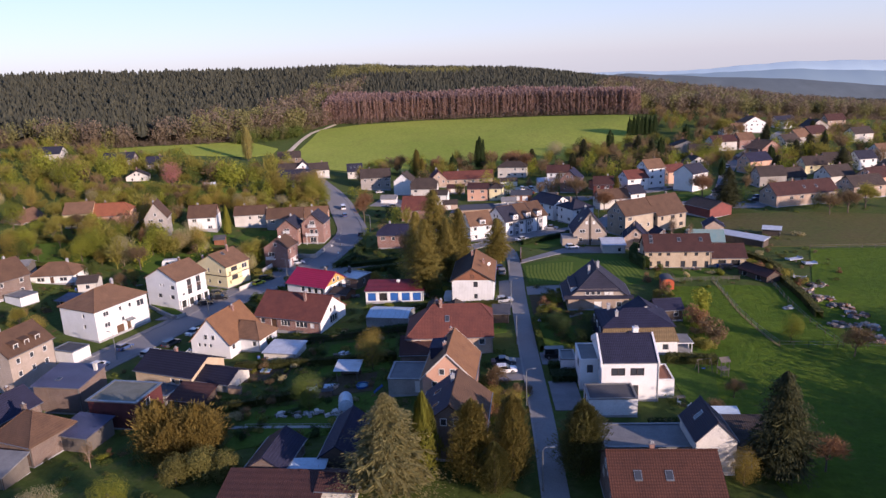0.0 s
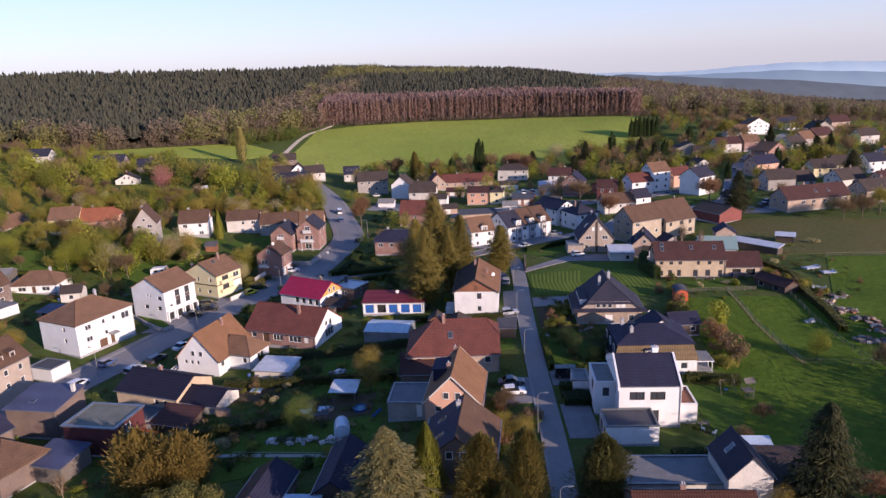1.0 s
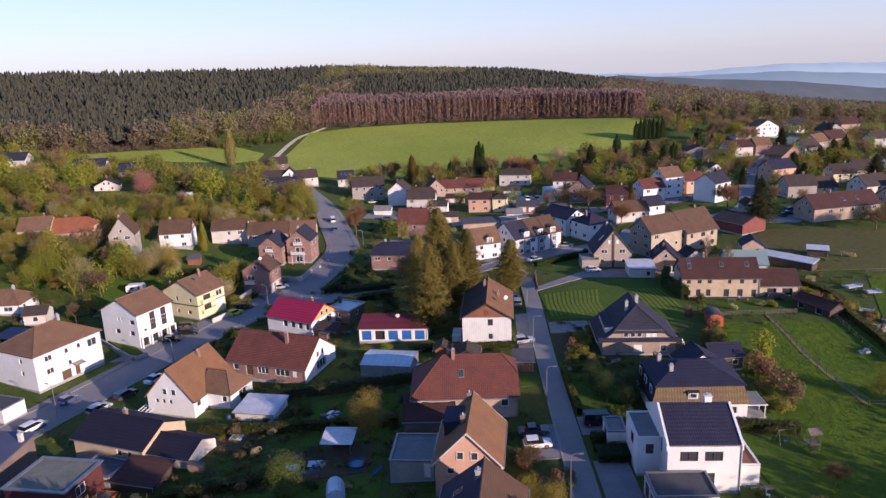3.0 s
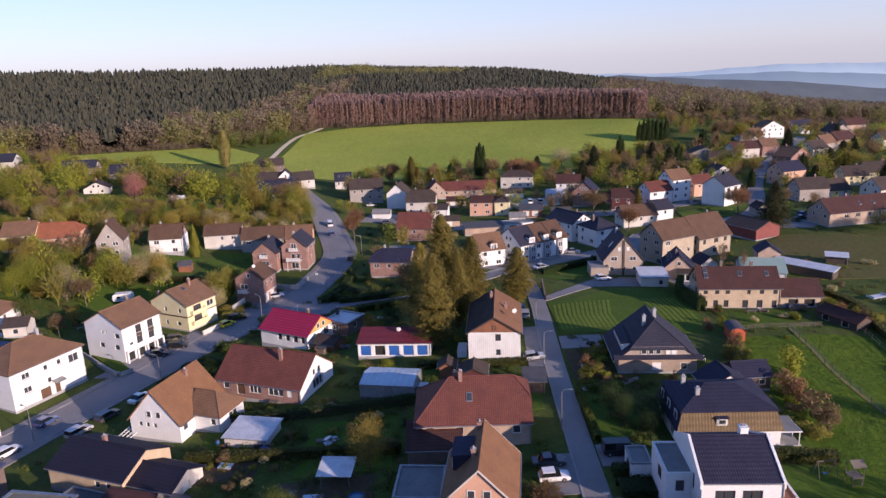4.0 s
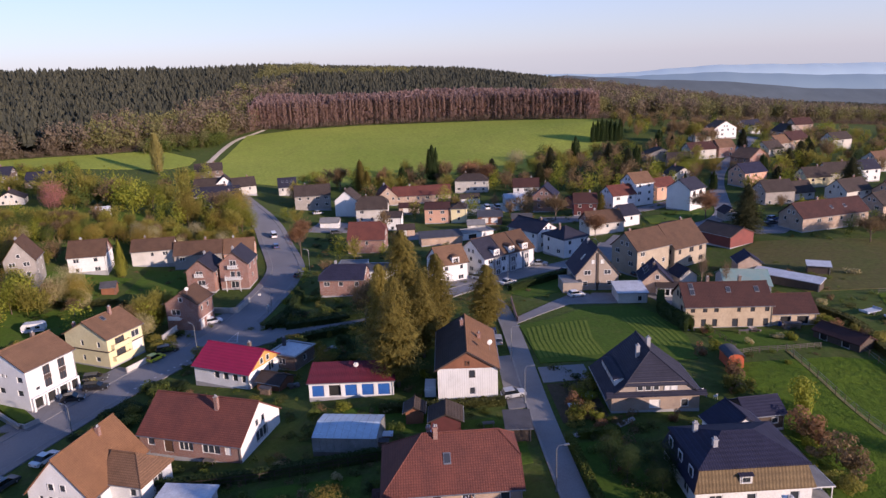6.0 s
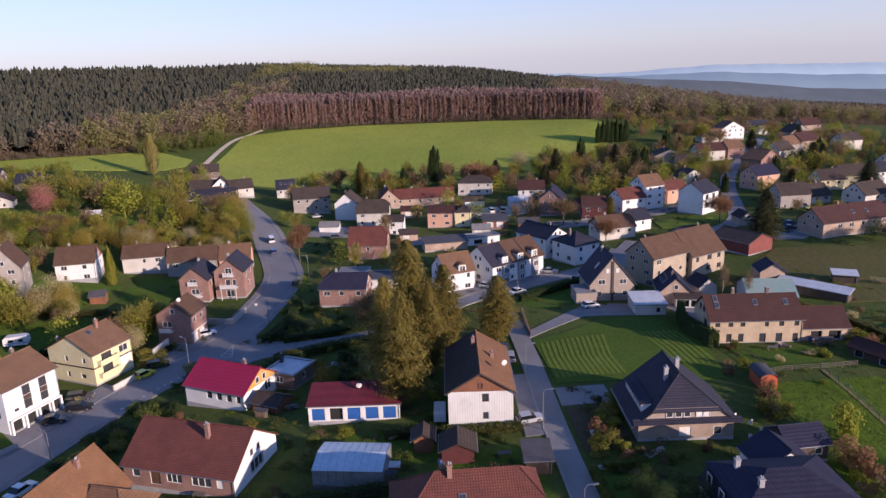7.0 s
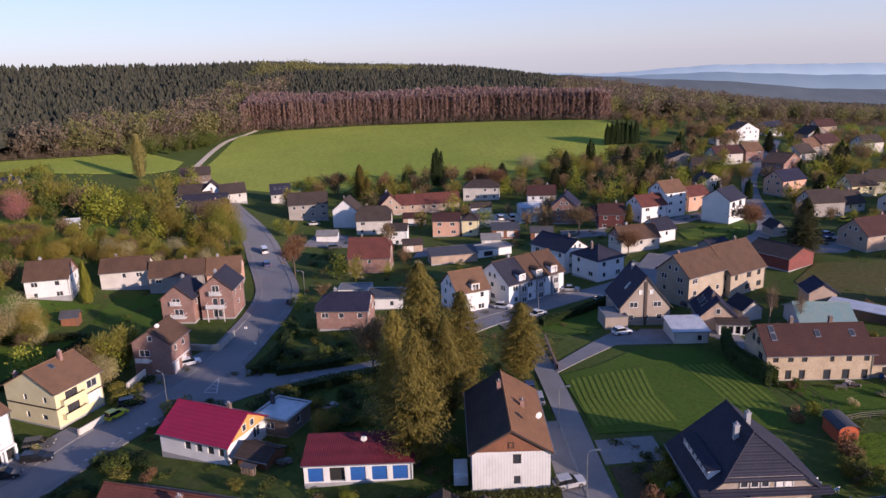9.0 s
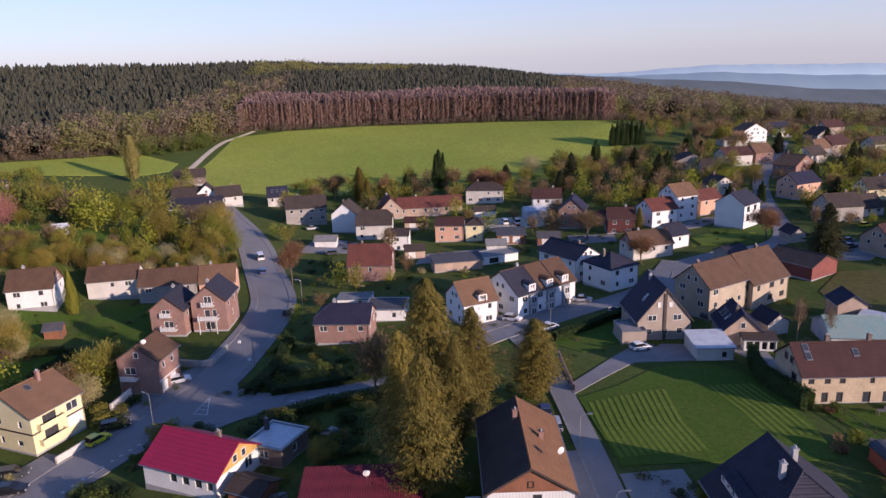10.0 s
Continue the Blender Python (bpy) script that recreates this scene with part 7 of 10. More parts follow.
# the far right of the village
far = [("house", 125.9, 298.0, 2, 11, 9, 0.3, 3.2, GREYR, T_GREYBR, "grey house with brown roof"), ("house", 136.4, 302.6, 12, 11, 8, -1.6, 3.4, OFFWHITE, T_GREYBR, "pale house with dark roof and dormers"),
       ("house", 134.7, 335.5, 20, 12, 9, 0.9, 3.2, SALMON, T_ANTHR, "peach gabled house with dark roof"), ("house", 153.0, 371.0, 30, 14, 10, 1.6, 3.8, BRICK, T_BROWN, "brick house with large brown roof"),
       ("house", 156.5, 325.5, 3, 10, 8.5, -0.4, 3.2, CREAM, T_GREYBR, "cream house with brown roof"), ("house", 169.0, 329.9, 0, 12, 8, 0.0, 3.6, OFFWHITE, T_GREYBR, "pale house with dark dormers"),
       ("house", 182.6, 332.4, 10, 9, 8, 0.6, 3.0, WHITE, T_SLATE, "white house with dark roof"), ("house", 186.0, 474.0, 10, 15, 10, 4.2, 4.0, WHITE, T_BROWN, "tall white house with brown roof"),
       ("house", 168.0, 458.0, 4, 13, 9, 2.0, 3.4, OFFWHITE, T_BROWN, "pale house with brown roof"), ("house", 143.0, 404.0, 8, 14, 9, 1.6, 3.0, OFFWHITE, T_DKRED, "white house with dark red roof"),
       ("house", 156.0, 406.0, 8, 9, 9, 2.2, 3.2, BRICK, T_BROWN, "brick house with brown roof"), ("house", 124.0, 408.0, 0, 16, 9, -0.6, 3.0, GREYR, T_GREYBR, "grey house with dark roof"),
       ("house", 126.0, 386.0, -14, 12, 9, -1.0, 3.4, BRICKTAN, T_GREYBR, "tan house with patched brown roof"), ("house", 178.0, 400.7, 24, 11, 9, 0.8, 3.4, OFFWHITE, T_GREYBR, "pale gabled house with grey roof"),
       ("house", 203.0, 424.0, 24, 14, 10, 2.0, 3.8, BRICKTAN, T_DKRED, "brick house with red-brown roof"), ("house", 225.0, 470.0, 14, 14, 10, 1.0, 4.0, GREYR, T_GREYBR, "grey house with brown roof"),
       ("house", 224.0, 514.0, 20, 16, 9, 0.6, 3.2, WHITE, T_SLATE, "white house with dark roof"), ("house", 262.0, 520.0, 10, 14, 9, -0.6, 3.8, BRICKTAN, T_DKRED, "tan house with brown roof"),
       ("house", 192.0, 418.0, 30, 12, 9, 1.2, 3.6, GREYR, T_BROWN, "grey house with brown roof"), ("house", 112.0, 352.0, 12, 11, 8, -1.8, 3.0, OFFWHITE, T_GREYBR, "pale house behind the trees"),
       ("house", 150.0, 292.0, 18, 12, 9, 0.5, 3.4, OFFWHITE, T_GREYBR, "pale house with brown roof"), ("house", 164.0, 286.0, 16, 13, 9, 0.4, 3.2, SALMON, T_DKRED, "salmon house with red-brown roof"),
       ("house", 148.0, 268.0, 14, 14, 9, 0.6, 3.2, BRICKTAN, T_GREYBR, "tan house with dark roof"), ("house", 178.0, 300.0, 12, 12, 9, 0.4, 3.2, BRICK, T_BROWN, "brick house with brown roof"),
       ("house", 206.0, 356.0, 12, 12, 9, 0.2, 3.2, OFFWHITE, T_BROWN, "pale house with brown roof"), ("house", 238.0, 440.0, 14, 13, 9, -1.0, 3.4, OFFWHITE, T_GREYBR, "pale house with dark roof")]
for i, (nm, x, y, yaw, w, d, top, rise, wm, rm, lab) in enumerate(far):
    house(nm, x, y, yaw, w, d, top, rise, "y" if i % 4 == 3 else "x", wall=wm, cover=rm, label=lab, chimneys=[(w * 0.2, 0.4, 1.0)], gutter=False)
left = [(-94, 372, 8, 13, 9, -1.2, 3.2, BRICKBROWN, T_GREYBR, "x", "brown house with weathered roof"), (-88, 374, 12, 8.0, 9, -0.6, 3.6, WHITE, T_GREYBR, "y", "white gabled house by the street"),
        (-79.5, 372, 20, 10, 9, -1.4, 3.2, OFFWHITE, T_GREYBR, "x", "pale house with dark roof"), (-87, 354.6, 6, 19, 9, -1.8, 2.8, GREYR, T_SLATE, "x", "long grey house with slate roof"),
        (-80.4, 336, 10, 15, 8, -1.4, 3.0, OFFWHITE, T_GREYBR, "x", "pale street house with brown roof"), (-104.5, 412, 12, 13, 8, 0.6, 3.0, BRICKBROWN, T_GREYBR, "x", "brown house at the track"),
        (-151, 316.9, 18, 9.5, 8, 6.6, 2.4, OFFWHITE, T_GREYBR, "y", "pale house among trees"), (-179.4, 360, 8, 15, 9, 9.4, 3.0, BRICKBROWN, T_SLATE, "x", "brown house among trees"),
        (-157, 352, 8, 9, 9, 7.8, 3.0, BRICKBROWN, T_SLATE, "x", "dark-roofed house among trees"), (-216, 362, 4, 12, 9, 13.5, 3.0, OFFWHITE, T_SLATE, "x", "pale house on the slope"),
        (-162, 246, -10, 9, 12, 2.4, 3.0, BRICKBROWN, T_BROWN, "y", "brown house on the slope")]
for x, y, yaw, w, d, top, rise, wm, rm, rd, lab in left:
    house("house", x, y, yaw, w, d, top, rise, rd, wall=wm, cover=rm, label=lab, chimneys=[(w * 0.2, 0.4, 1.0)], gutter=False)
house("garden_hut", -111.0, 297.5, 10, 4.2, 3.2, 4.0, 1.0, wall=WHITE, cover=SHEETW, label="small white garden hut", category="shed", auto=0)
house("shed", -133, 196, 10, 7, 5, -1.0, 1.0, wall=WOODGREY, cover=FELT, label="grey wooden garden shed", category="shed", auto=0)


# ---------------------------------------------------------------- trees
for kind, x, y, h, wide in (
        ("cedar", -11.5, 81.0, 14.6, 1.15), ("goldthuja", -7.0, 84.4, 12.6, 0.85), ("olivethuja", -0.6, 83.0, 11.4, 1.35), ("olivethuja", 4.7, 82.8, 12.0, 1.05), ("lanethuja", 2.2, 80.0, 7.0, 1.5), ("lanethuja", 14.0, 83.4, 10.4, 1.5),
        ("darkfir", 39.2, 82.4, 15.2, 1.15), ("goldyew", -49.4, 97.6, 9.4, 1.1), ("goldyew", -42.6, 96.4, 8.6, 1.15), ("goldyew", -46.2, 94.4, 7.2, 1.1), ("laurel", -43.0, 87.6, 4.6, 1.0), ("laurel", -39.2, 88.2, 5.2, 1.0), ("laurel", -35.4, 87.6, 4.4, 1.0), ("leaf", -28.1, 108.0, 7.2, 0.95),
        ("golden", -19.1, 122.4, 8.2, 0.9), ("spruce", -13.4, 171.0, 20.5, 0.78), ("spruce", -9.4, 181.0, 24.0, 0.95), ("spruce", -10.9, 164.4, 19.8, 0.92), ("spruce", -3.0, 184.0, 18.0, 1.0), ("spruce", 7.4, 189.0, 13.5, 1.35),
        ("spruce", -6.0, 176.0, 17.0, 0.8), ("budding", -17.8, 196.0, 13.0, 0.9), ("redbud", -41.4, 271.0, 15.0, 0.75), ("darkthuja", 7.2, 408.0, 18.0, 1.1), ("redbud", 30.0, 380.0, 14.0, 1.2),
        ("pink", -130.7, 305.3, 10.5, 1.15), ("poplar", -126.7, 405.0, 20.0, 1.1), ("darkfir", 91.6, 249.2, 16.0, 1.2), ("budding", 46.4, 299.8, 12.0, 1.1), ("redbud", 51.6, 266.6, 9.5, 1.15), ("leafyel", 118.5, 358.0, 9.0, 1.2), ("leafyel", 126.0, 366.0, 10.0, 1.1), ("evergreen", 168.0, 372.0, 9.0, 1.2), ("redbud", 92.4, 278.5, 11.5, 1.2),
        ("leafyel", 62.0, 130.5, 6.2, 0.9), ("budding", 70.8, 124.0, 7.2, 1.1), ("evergreen", 22.2, 131.0, 5.0, 1.35), ("evergreen", 21.4, 127.4, 4.0, 1.3), ("bare", 60.1, 206.5, 11.6, 0.45), ("bare", 64.5, 204.0, 10.0, 0.45),
        ("leafyel", -100.9, 316.8, 11.0, 1.1), ("leafyel", -71.5, 306.2, 12.0, 0.9), ("goldthuja", -89.0, 250.6, 11.0, 0.7), ("redbud", -108.6, 225.0, 8.5, 0.7), ("blossom", -94.0, 228.4, 10.0, 1.15), ("blossom", -97.5, 226.0, 7.6, 1.2), ("blossom", -89.6, 225.4, 5.6, 1.2), ("blossom", -120.0, 224.0, 7.5, 1.3),
        ("olivethuja", -27.8, 384.5, 15.0, 0.9), ("olivethuja", -24.4, 377.6, 11.0, 0.9), ("redbud", 24.3, 388.0, 14.0, 1.3), ("darkfir", 63.7, 390.0, 15.0, 1.1), ("darkfir", 96.2, 403.0, 12.5, 1.2), ("spruce", 64.2, 304.3, 8.0, 1.0),
        ("budding", 148.0, 452.0, 15.0, 1.0), ("olive", 158.0, 448.0, 15.0, 1.0), ("darkthuja", 86.0, 430.0, 13.0, 1.1), ("golden", 74.0, 392.0, 10.0, 1.0), ("blossom", 52.0, 420.0, 10.0, 1.4), ("budding", -38.0, 392.0, 14.0, 1.0),
        ("redbud", -18.0, 386.0, 12.0, 0.9), ("golden", 132.0, 362.0, 9.0, 1.1), ("leafyel", 122.0, 372.0, 10.0, 1.1), ("budding", 36.0, 98.0, 4.5, 1.0), ("budding", 42.0, 106.0, 4.0, 1.1), ("redbud", 46.0, 84.0, 6.5, 1.2), ("golden", 34.0, 80.5, 5.2, 1.0),
        ("golden", -103.0, 153.0, 5.6, 1.1), ("olive", -110.0, 158.0, 6.5, 1.0), ("budding", -98.0, 186.0, 7.0, 0.7), ("leaf", -112.0, 196.5, 5.5, 1.1), ("golden", -98.0, 193.0, 4.8, 1.0), ("bare", -60.0, 95.5, 6.0, 0.6), ("leafyel", -50.0, 82.0, 5.5, 1.2), ("blossom", -58.0, 79.0, 6.0, 1.3), ("golden", 2.6, 100.6, 5.0, 0.9), ("golden", 5.8, 100.2, 4.6, 0.9), ("budding", 3.6, 109.0, 5.5, 0.8), ("golden", -25.0, 176.0, 4.6, 0.9),
        ("evergreen", 16.4, 132.5, 6.0, 0.75), ("evergreen", 17.8, 130.0, 5.2, 0.8), ("olive", 112.0, 430.0, 11.0, 1.1), ("evergreen", 148.0, 245.0, 7.0, 1.2), ("budding", 121.0, 236.0, 9.0, 1.2), ("budding", 128.0, 238.0, 10.0, 1.2), ("olive", 137.0, 244.0, 11.0, 1.1)):
    tree(kind, x, y, h, wide)
for k, (x, y) in enumerate(((118, 330), (112, 345), (138, 318), (146, 345), (160, 350), (172, 362), (128, 420), (140, 432), (190, 384), (198, 400), (176, 425), (210, 440), (104, 384), (96, 372), (84, 352), (70, 362), (56, 378), (36, 396), (-8, 384), (196, 312), (160, 306), (106, 330))):
    if not any(abs(x - hx) < 8 and abs(y - hy) < 8 for hx, hy, *_ in FOOT):
        tree("darkfir" if k % 3 else "darkthuja", x, y, 8 + (k * 29 % 7), 1.1 + (k % 3) * 0.15)
for k in range(7):
    tree("darkthuja", 106.5 + k * 2.6, 470.0 - k * 0.4, 12.5 + (k * 37 % 5) * 0.5, 0.7)

# the wooded slope and the gardens between the houses
rnd = random.Random(5)
GARDENS = [(-150, 205, -66, 255, 105), (-200, 180, -128, 262, 60), (-150, 268, -60, 284, 110), (-74, 276, -60, 330, 60), (-200, 268, -72, 322, 250), (-240, 318, -96, 375, 300), (-250, 352, -152, 402, 110), (-130, 375, -96, 440, 50), (-60, 205, -28, 260, 8), (-34, 238, 2, 300, 12), (-60, 300, 60, 385, 60), (-60, 385, 60, 420, 60), (60, 330, 130, 440, 130), (100, 240, 200, 330, 45), (130, 330, 300, 540, 230), (200, 240, 360, 540, 240), (-128, 204, -66, 262, 90)]
kinds = ["budding", "olive", "leaf", "redbud", "golden", "olive", "leafyel", "budding", "evergreen", "olive", "golden", "budding"]
slope_kinds = ["budding", "olive", "golden", "olive", "leafyel", "olive", "golden", "budding", "leaf", "olive", "golden", "olive", "blossom", "leafyel"]
edge_kinds = ["budding", "olive", "golden", "redbud", "budding", "olive", "leafyel", "evergreen", "budding"]
lines = [main, side_road, lane, upper]


def in_house(x, y, gap):
    for hx, hy, a, w, d in FOOT:
        dx, dy = x - hx, y - hy
        if abs(dx * math.cos(a) + dy * math.sin(a)) < w + gap and abs(dy * math.cos(a) - dx * math.sin(a)) < d + gap:
            return True
    return False


CLEAR = [(-119, 297, 24, 9), (-140, 304, 13, 10), (-152, 312, 8, 9), (-101, 243, 16, 11), (-80, 250, 16, 12), (-150, 341, 22, 6), (-77, 229, 13, 19), (-87, 240, 10, 8), (-94, 212, 9, 8)]


def free(x, y, gap):
    if any(((x - cx) / rx_) ** 2 + ((y - cy) / ry_) ** 2 < 1 for cx, cy, rx_, ry_ in CLEAR):
        return False
    if in_house(x, y, gap * 0.4):
        return False
    return all(np.min(np.hypot(q[:, 0] - x, q[:, 1] - y)) > 6.5 for q in lines)


wood = {k: [] for k in ("brown", "olive", "green", "gold", "dark")}
joined = {"budding": "brown", "redbud": "brown", "olive": "olive", "leaf": "green", "golden": "gold", "leafyel": "gold", "evergreen": "dark", "blossom": "olive"}
single_trees = 0
for x0, y0, x1, y1, n in GARDENS:
    for i in range(n):
        x, y = rnd.uniform(x0, x1), rnd.uniform(y0, y1)
        k = rnd.choice(slope_kinds if x < -60 else edge_kinds if y > 330 else kinds)
        if x < -112 and y > 350 and not (x < -150 and y < 395):
            continue
        if free(x, y, 7.5 if y < 330 else 6.0):
            h = rnd.uniform(4, 7.5) if x < -60 and 262 < y < 291 else rnd.choice((rnd.uniform(3, 6), rnd.uniform(6, 10), rnd.uniform(9, 15))) if x < -66 and y > 262 else rnd.uniform(5, 11) if x < -66 or y > 300 else rnd.uniform(4, 8)
            if x < -100 and y > 322:
                h *= 0.62
            if y < 322 and single_trees < 270:
                single_trees += 1
                tree(k, x, y, h, rnd.uniform(0.85, 1.25))
            else:
                wood[joined[k]].append((x, y, h))
for k, m, words in (("brown", BUDS, "brown budding trees between far gardens"), ("olive", BUDSOLIVE, "olive budding trees between far gardens"), ("green", LEAF, "fresh green trees between far gardens"), ("gold", LEAFYEL, "yellow-green trees between far gardens"), ("dark", LEAFDARK, "dark evergreen trees between far gardens")):
    q = np.array(wood[k])
    scatter("garden_wood", q[:, :2], q[:, 2], [mid_template(s + len(k), k in ("green", "gold", "dark")) for s in range(5)], m, words, "trees", len(k) + 50)
for x0, y0, x1, y1, n in [(-140, 145, -92, 200, 70), (-48, 96, 6, 160, 120), (-60, 160, 8, 215, 60), (12.6, 140, 22, 160, 30), (1, 97, 8.6, 112, 26), (-40, 205, 40, 300, 50), (12, 95, 33, 170, 26), (-150, 180, -66, 260, 70), (40, 160, 100, 220, 30), (44, 240, 130, 330, 45), (-100, 80, -40, 130, 34)]:
    for i in range(n):
        x, y = rnd.uniform(x0, x1), rnd.uniform(y0, y1)
        if free(x, y, 5.2) and not (13 < x < 46 and 165 < y < 202):
            shrub(rnd.choice(["green", "dark", "olive", "brown", "green", "yellow", "white", "red", "dark"]), x, y, rnd.uniform(0.8, 2.2), rnd.uniform(1.2, 2.8))

# loose shrub rows along the pasture and the farm
for (ax, ay), (cx, cy), n in (((42.6, 149.6), (45.2, 160), 11), ((43.4, 126), (45.6, 140), 6), ((80, 162), (72, 182), 12), ((72, 182), (74, 198), 8), ((13.8, 145), (20, 158), 9), ((2.4, 98), (7.6, 108), 10)):
    for i in range(n):
        f = (i + rnd.random()) / n
        shrub(rnd.choice(["red", "olive", "brown", "green", "yellow", "olive"]), ax + (cx - ax) * f + rnd.uniform(-1.2, 1.2), ay + (cy - ay) * f + rnd.uniform(-0.8, 0.8), rnd.uniform(1.2, 3.4), rnd.uniform(1.8, 3.6))

# dark overgrown banks beside the side street, and the garden behind the garages
for x0, y0, x1, y1, n in ((-63, 156, -56, 168, 16), (-58, 168, -50, 178, 14), (-52, 186, -44, 194, 12), (-66, 196, -60, 206, 8), (-37, 206, -12, 224, 30), (-36, 184, -14, 196, 22), (-24, 169, -14, 184, 8)):
    for i in range(n):
        x, y = rnd.uniform(x0, x1), rnd.uniform(y0, y1)
        if not in_house(x, y, 0.8) and all(np.min(np.hypot(q[:, 0] - x, q[:, 1] - y)) > 4.6 for q in lines):
            shrub(rnd.choice(["dark", "dark", "green", "olive"]), x, y, rnd.uniform(1.2, 2.8), rnd.uniform(2.4, 4.6))

for k, spots in SHRUBS_FAR.items():
    q = np.array(spots)
    scatter("far_shrubs", q[:, :2], q[:, 2], [blob_tris(1, 0.55, 420, 0.060, s + 9, 0.0, 6) for s in range(3)], SHRUB_MATS[k], "%s shrubs in the far gardens" % {"red": "reddish", "white": "white-blossoming", "yellow": "yellow-green"}.get(k, k), "shrubs", len(k) + 130, 1.5)

# low growth in the gardens
g = rng_of(77)
beds = {"olive": [], "green": [], "brown": []}
for x0, y0, x1, y1, n in [(-140, 145, -92, 205, 220), (-48, 96, 8, 160, 620), (-100, 80, -40, 135, 260), (13, 124, 26, 163, 120), (-62, 160, 8, 215, 380), (-40, 205, 46, 300, 380), (13, 92, 33, 165, 110), (-160, 180, -66, 262, 260), (44, 165, 96, 230, 160), (44, 240, 140, 340, 320), (-60, 300, 60, 420, 300)]:
    for i in range(n):
        x, y = rnd.uniform(x0, x1), rnd.uniform(y0, y1)
        if not in_house(x, y, 0.7) and not (13 < x < 46 and 165 < y < 202) and all(np.min(np.hypot(q[:, 0] - x, q[:, 1] - y)) > 5.2 for q in lines):
            beds[rnd.choice(("olive", "green", "green", "olive", "brown"))].append((x, y, rnd.uniform(0.4, 1.5)))
for k, m, words in (("olive", HEDGE, "low olive growth in the gardens"), ("green", LEAF, "low green growth in the gardens"), ("brown", BUDS, "low brown growth in the gardens")):
    q = np.array(beds[k])
    scatter("undergrowth", q[:, :2], q[:, 2], [blob_tris(1, 0.8, 190, 0.085, s + 3, 0.0, 7) for s in range(4)], m, words, "undergrowth", len(k) + 90, 1.2)
# unseen trees beside the pasture and south of the gardens, added to cast shade
stand = np.array([(rnd.uniform(62, 130), rnd.uniform(20, 86)) for i in range(190)])
stand = stand[stand[:, 0] > stand[:, 1] * 0.62 + 18]
scatter("garden_wood", stand, g.uniform(11, 18, len(stand)), [mid_template(s + 40) for s in range(4)], BUDSOLIVE, "unseen budding trees added to shade the pasture", "trees", 71)
east = np.array([(rnd.uniform(92, 132), rnd.uniform(84, 124)) for i in range(20)])
scatter("garden_wood", east, g.uniform(11, 16, len(east)), [mid_template(s + 48) for s in range(4)], BUDSOLIVE, "unseen budding trees added to shade the slope", "trees", 73)
south = np.array([(rnd.uniform(-85, 5), rnd.uniform(34, 56)) for i in range(75)])
scatter("garden_wood", south, g.uniform(9, 12, len(south)), [mid_template(s + 44) for s in range(4)], BUDSOLIVE, "unseen budding trees added to shade the gardens", "trees", 72)

# hedges
for pts, w, h, m, lab in (
        ([(13.0, 124.6), (13.0, 141.0)], 1.0, 1.3, LEAF, "clipped green hedge along the lane"), ([(13.2, 112.6), (18.6, 112.8)], 3.6, 1.3, LEAFDARK, "broad dark clipped hedge"), ([(13.2, 116.6), (15.2, 116.6)], 1.6, 1.4, LEAFDARK, "dark clipped hedge by the drive"),
        ([(25.6, 95.2), (35.2, 95.4)], 1.5, 1.5, LEAFDARK, "dark clipped hedge behind the garage"), ([(35, 120.2), (44, 120.0)], 1.6, 1.7, HEDGE, "loose olive hedge round a lawn"), ([(-48, 129.8), (-30, 127.6), (-15, 126.0)], 1.2, 1.6, HEDGE, "overgrown brown-green garden hedge"),
        ([(-47, 111), (-30, 113.5)], 1.6, 1.4, HEDGE, "long clipped brown hedge"), ([(-46, 141.5), (-30, 140.6), (-14, 141.6), (-2, 142.6)], 1.1, 1.7, LEAFDARK, "dark garden hedge behind a fence"), ([(-14, 155.6), (6, 154.0)], 1.4, 1.3, HEDGE, "low olive hedge before the white house"),
        ([(14.5, 141.4), (20.5, 142.0)], 1.2, 1.2, LEAF, "clipped green garden hedge"), ([(16.2, 214.5), (24, 219.5), (33, 226.5)], 1.5, 1.6, LEAFDARK, "dark hedge along the side street"),
        ([(-40, 204), (-37, 214), (-36, 228)], 2.0, 1.8, LEAFDARK, "dark shrubbery bank beside the street"), ([(-36, 203.6), (-24, 204.6), (-14, 206.8)], 2.2, 1.6, LEAFDARK, "dark shrubbery bank along the side street"), ([(-36, 192), (-26, 195.6), (-14, 197)], 2.4, 1.6, LEAFDARK, "dark hedge below the side street"),
        ([(-150, 227), (-134, 225), (-118, 226)], 1.3, 1.5, HEDGE, "dull clipped hedge between sloping gardens"), ([(-117, 206), (-116, 216), (-117, 226)], 1.2, 1.6, LEAFDARK, "dark clipped hedge on the slope"), ([(-106, 224), (-94, 226), (-82, 229)], 1.3, 1.5, HEDGE, "dull clipped hedge above a lawn"),
        ([(-86, 204), (-82, 216), (-80, 228)], 1.3, 1.7, LEAFDARK, "dark garden hedge behind the street houses"), ([(-150, 203), (-134, 202), (-118, 205)], 1.2, 1.4, LEAF, "green hedge along the lower gardens"), ([(-66, 234), (-66, 246), (-67, 256)], 1.2, 1.5, HEDGE, "dull hedge behind the brick houses"),
        ([(75.5, 193), (78.6, 178), (75.8, 165), (75.0, 154), (73.4, 143)], 1.7, 1.6, HEDGE, "dull green hedge along the farm garden"),
        ([(46.2, 179), (44.8, 190), (48, 200)], 1.4, 3.2, LEAFDARK, "tall ivy hedge beside the farm lane")):
    hedge(pts, w, h, m, lab, int(abs(pts[0][0] * 10)))

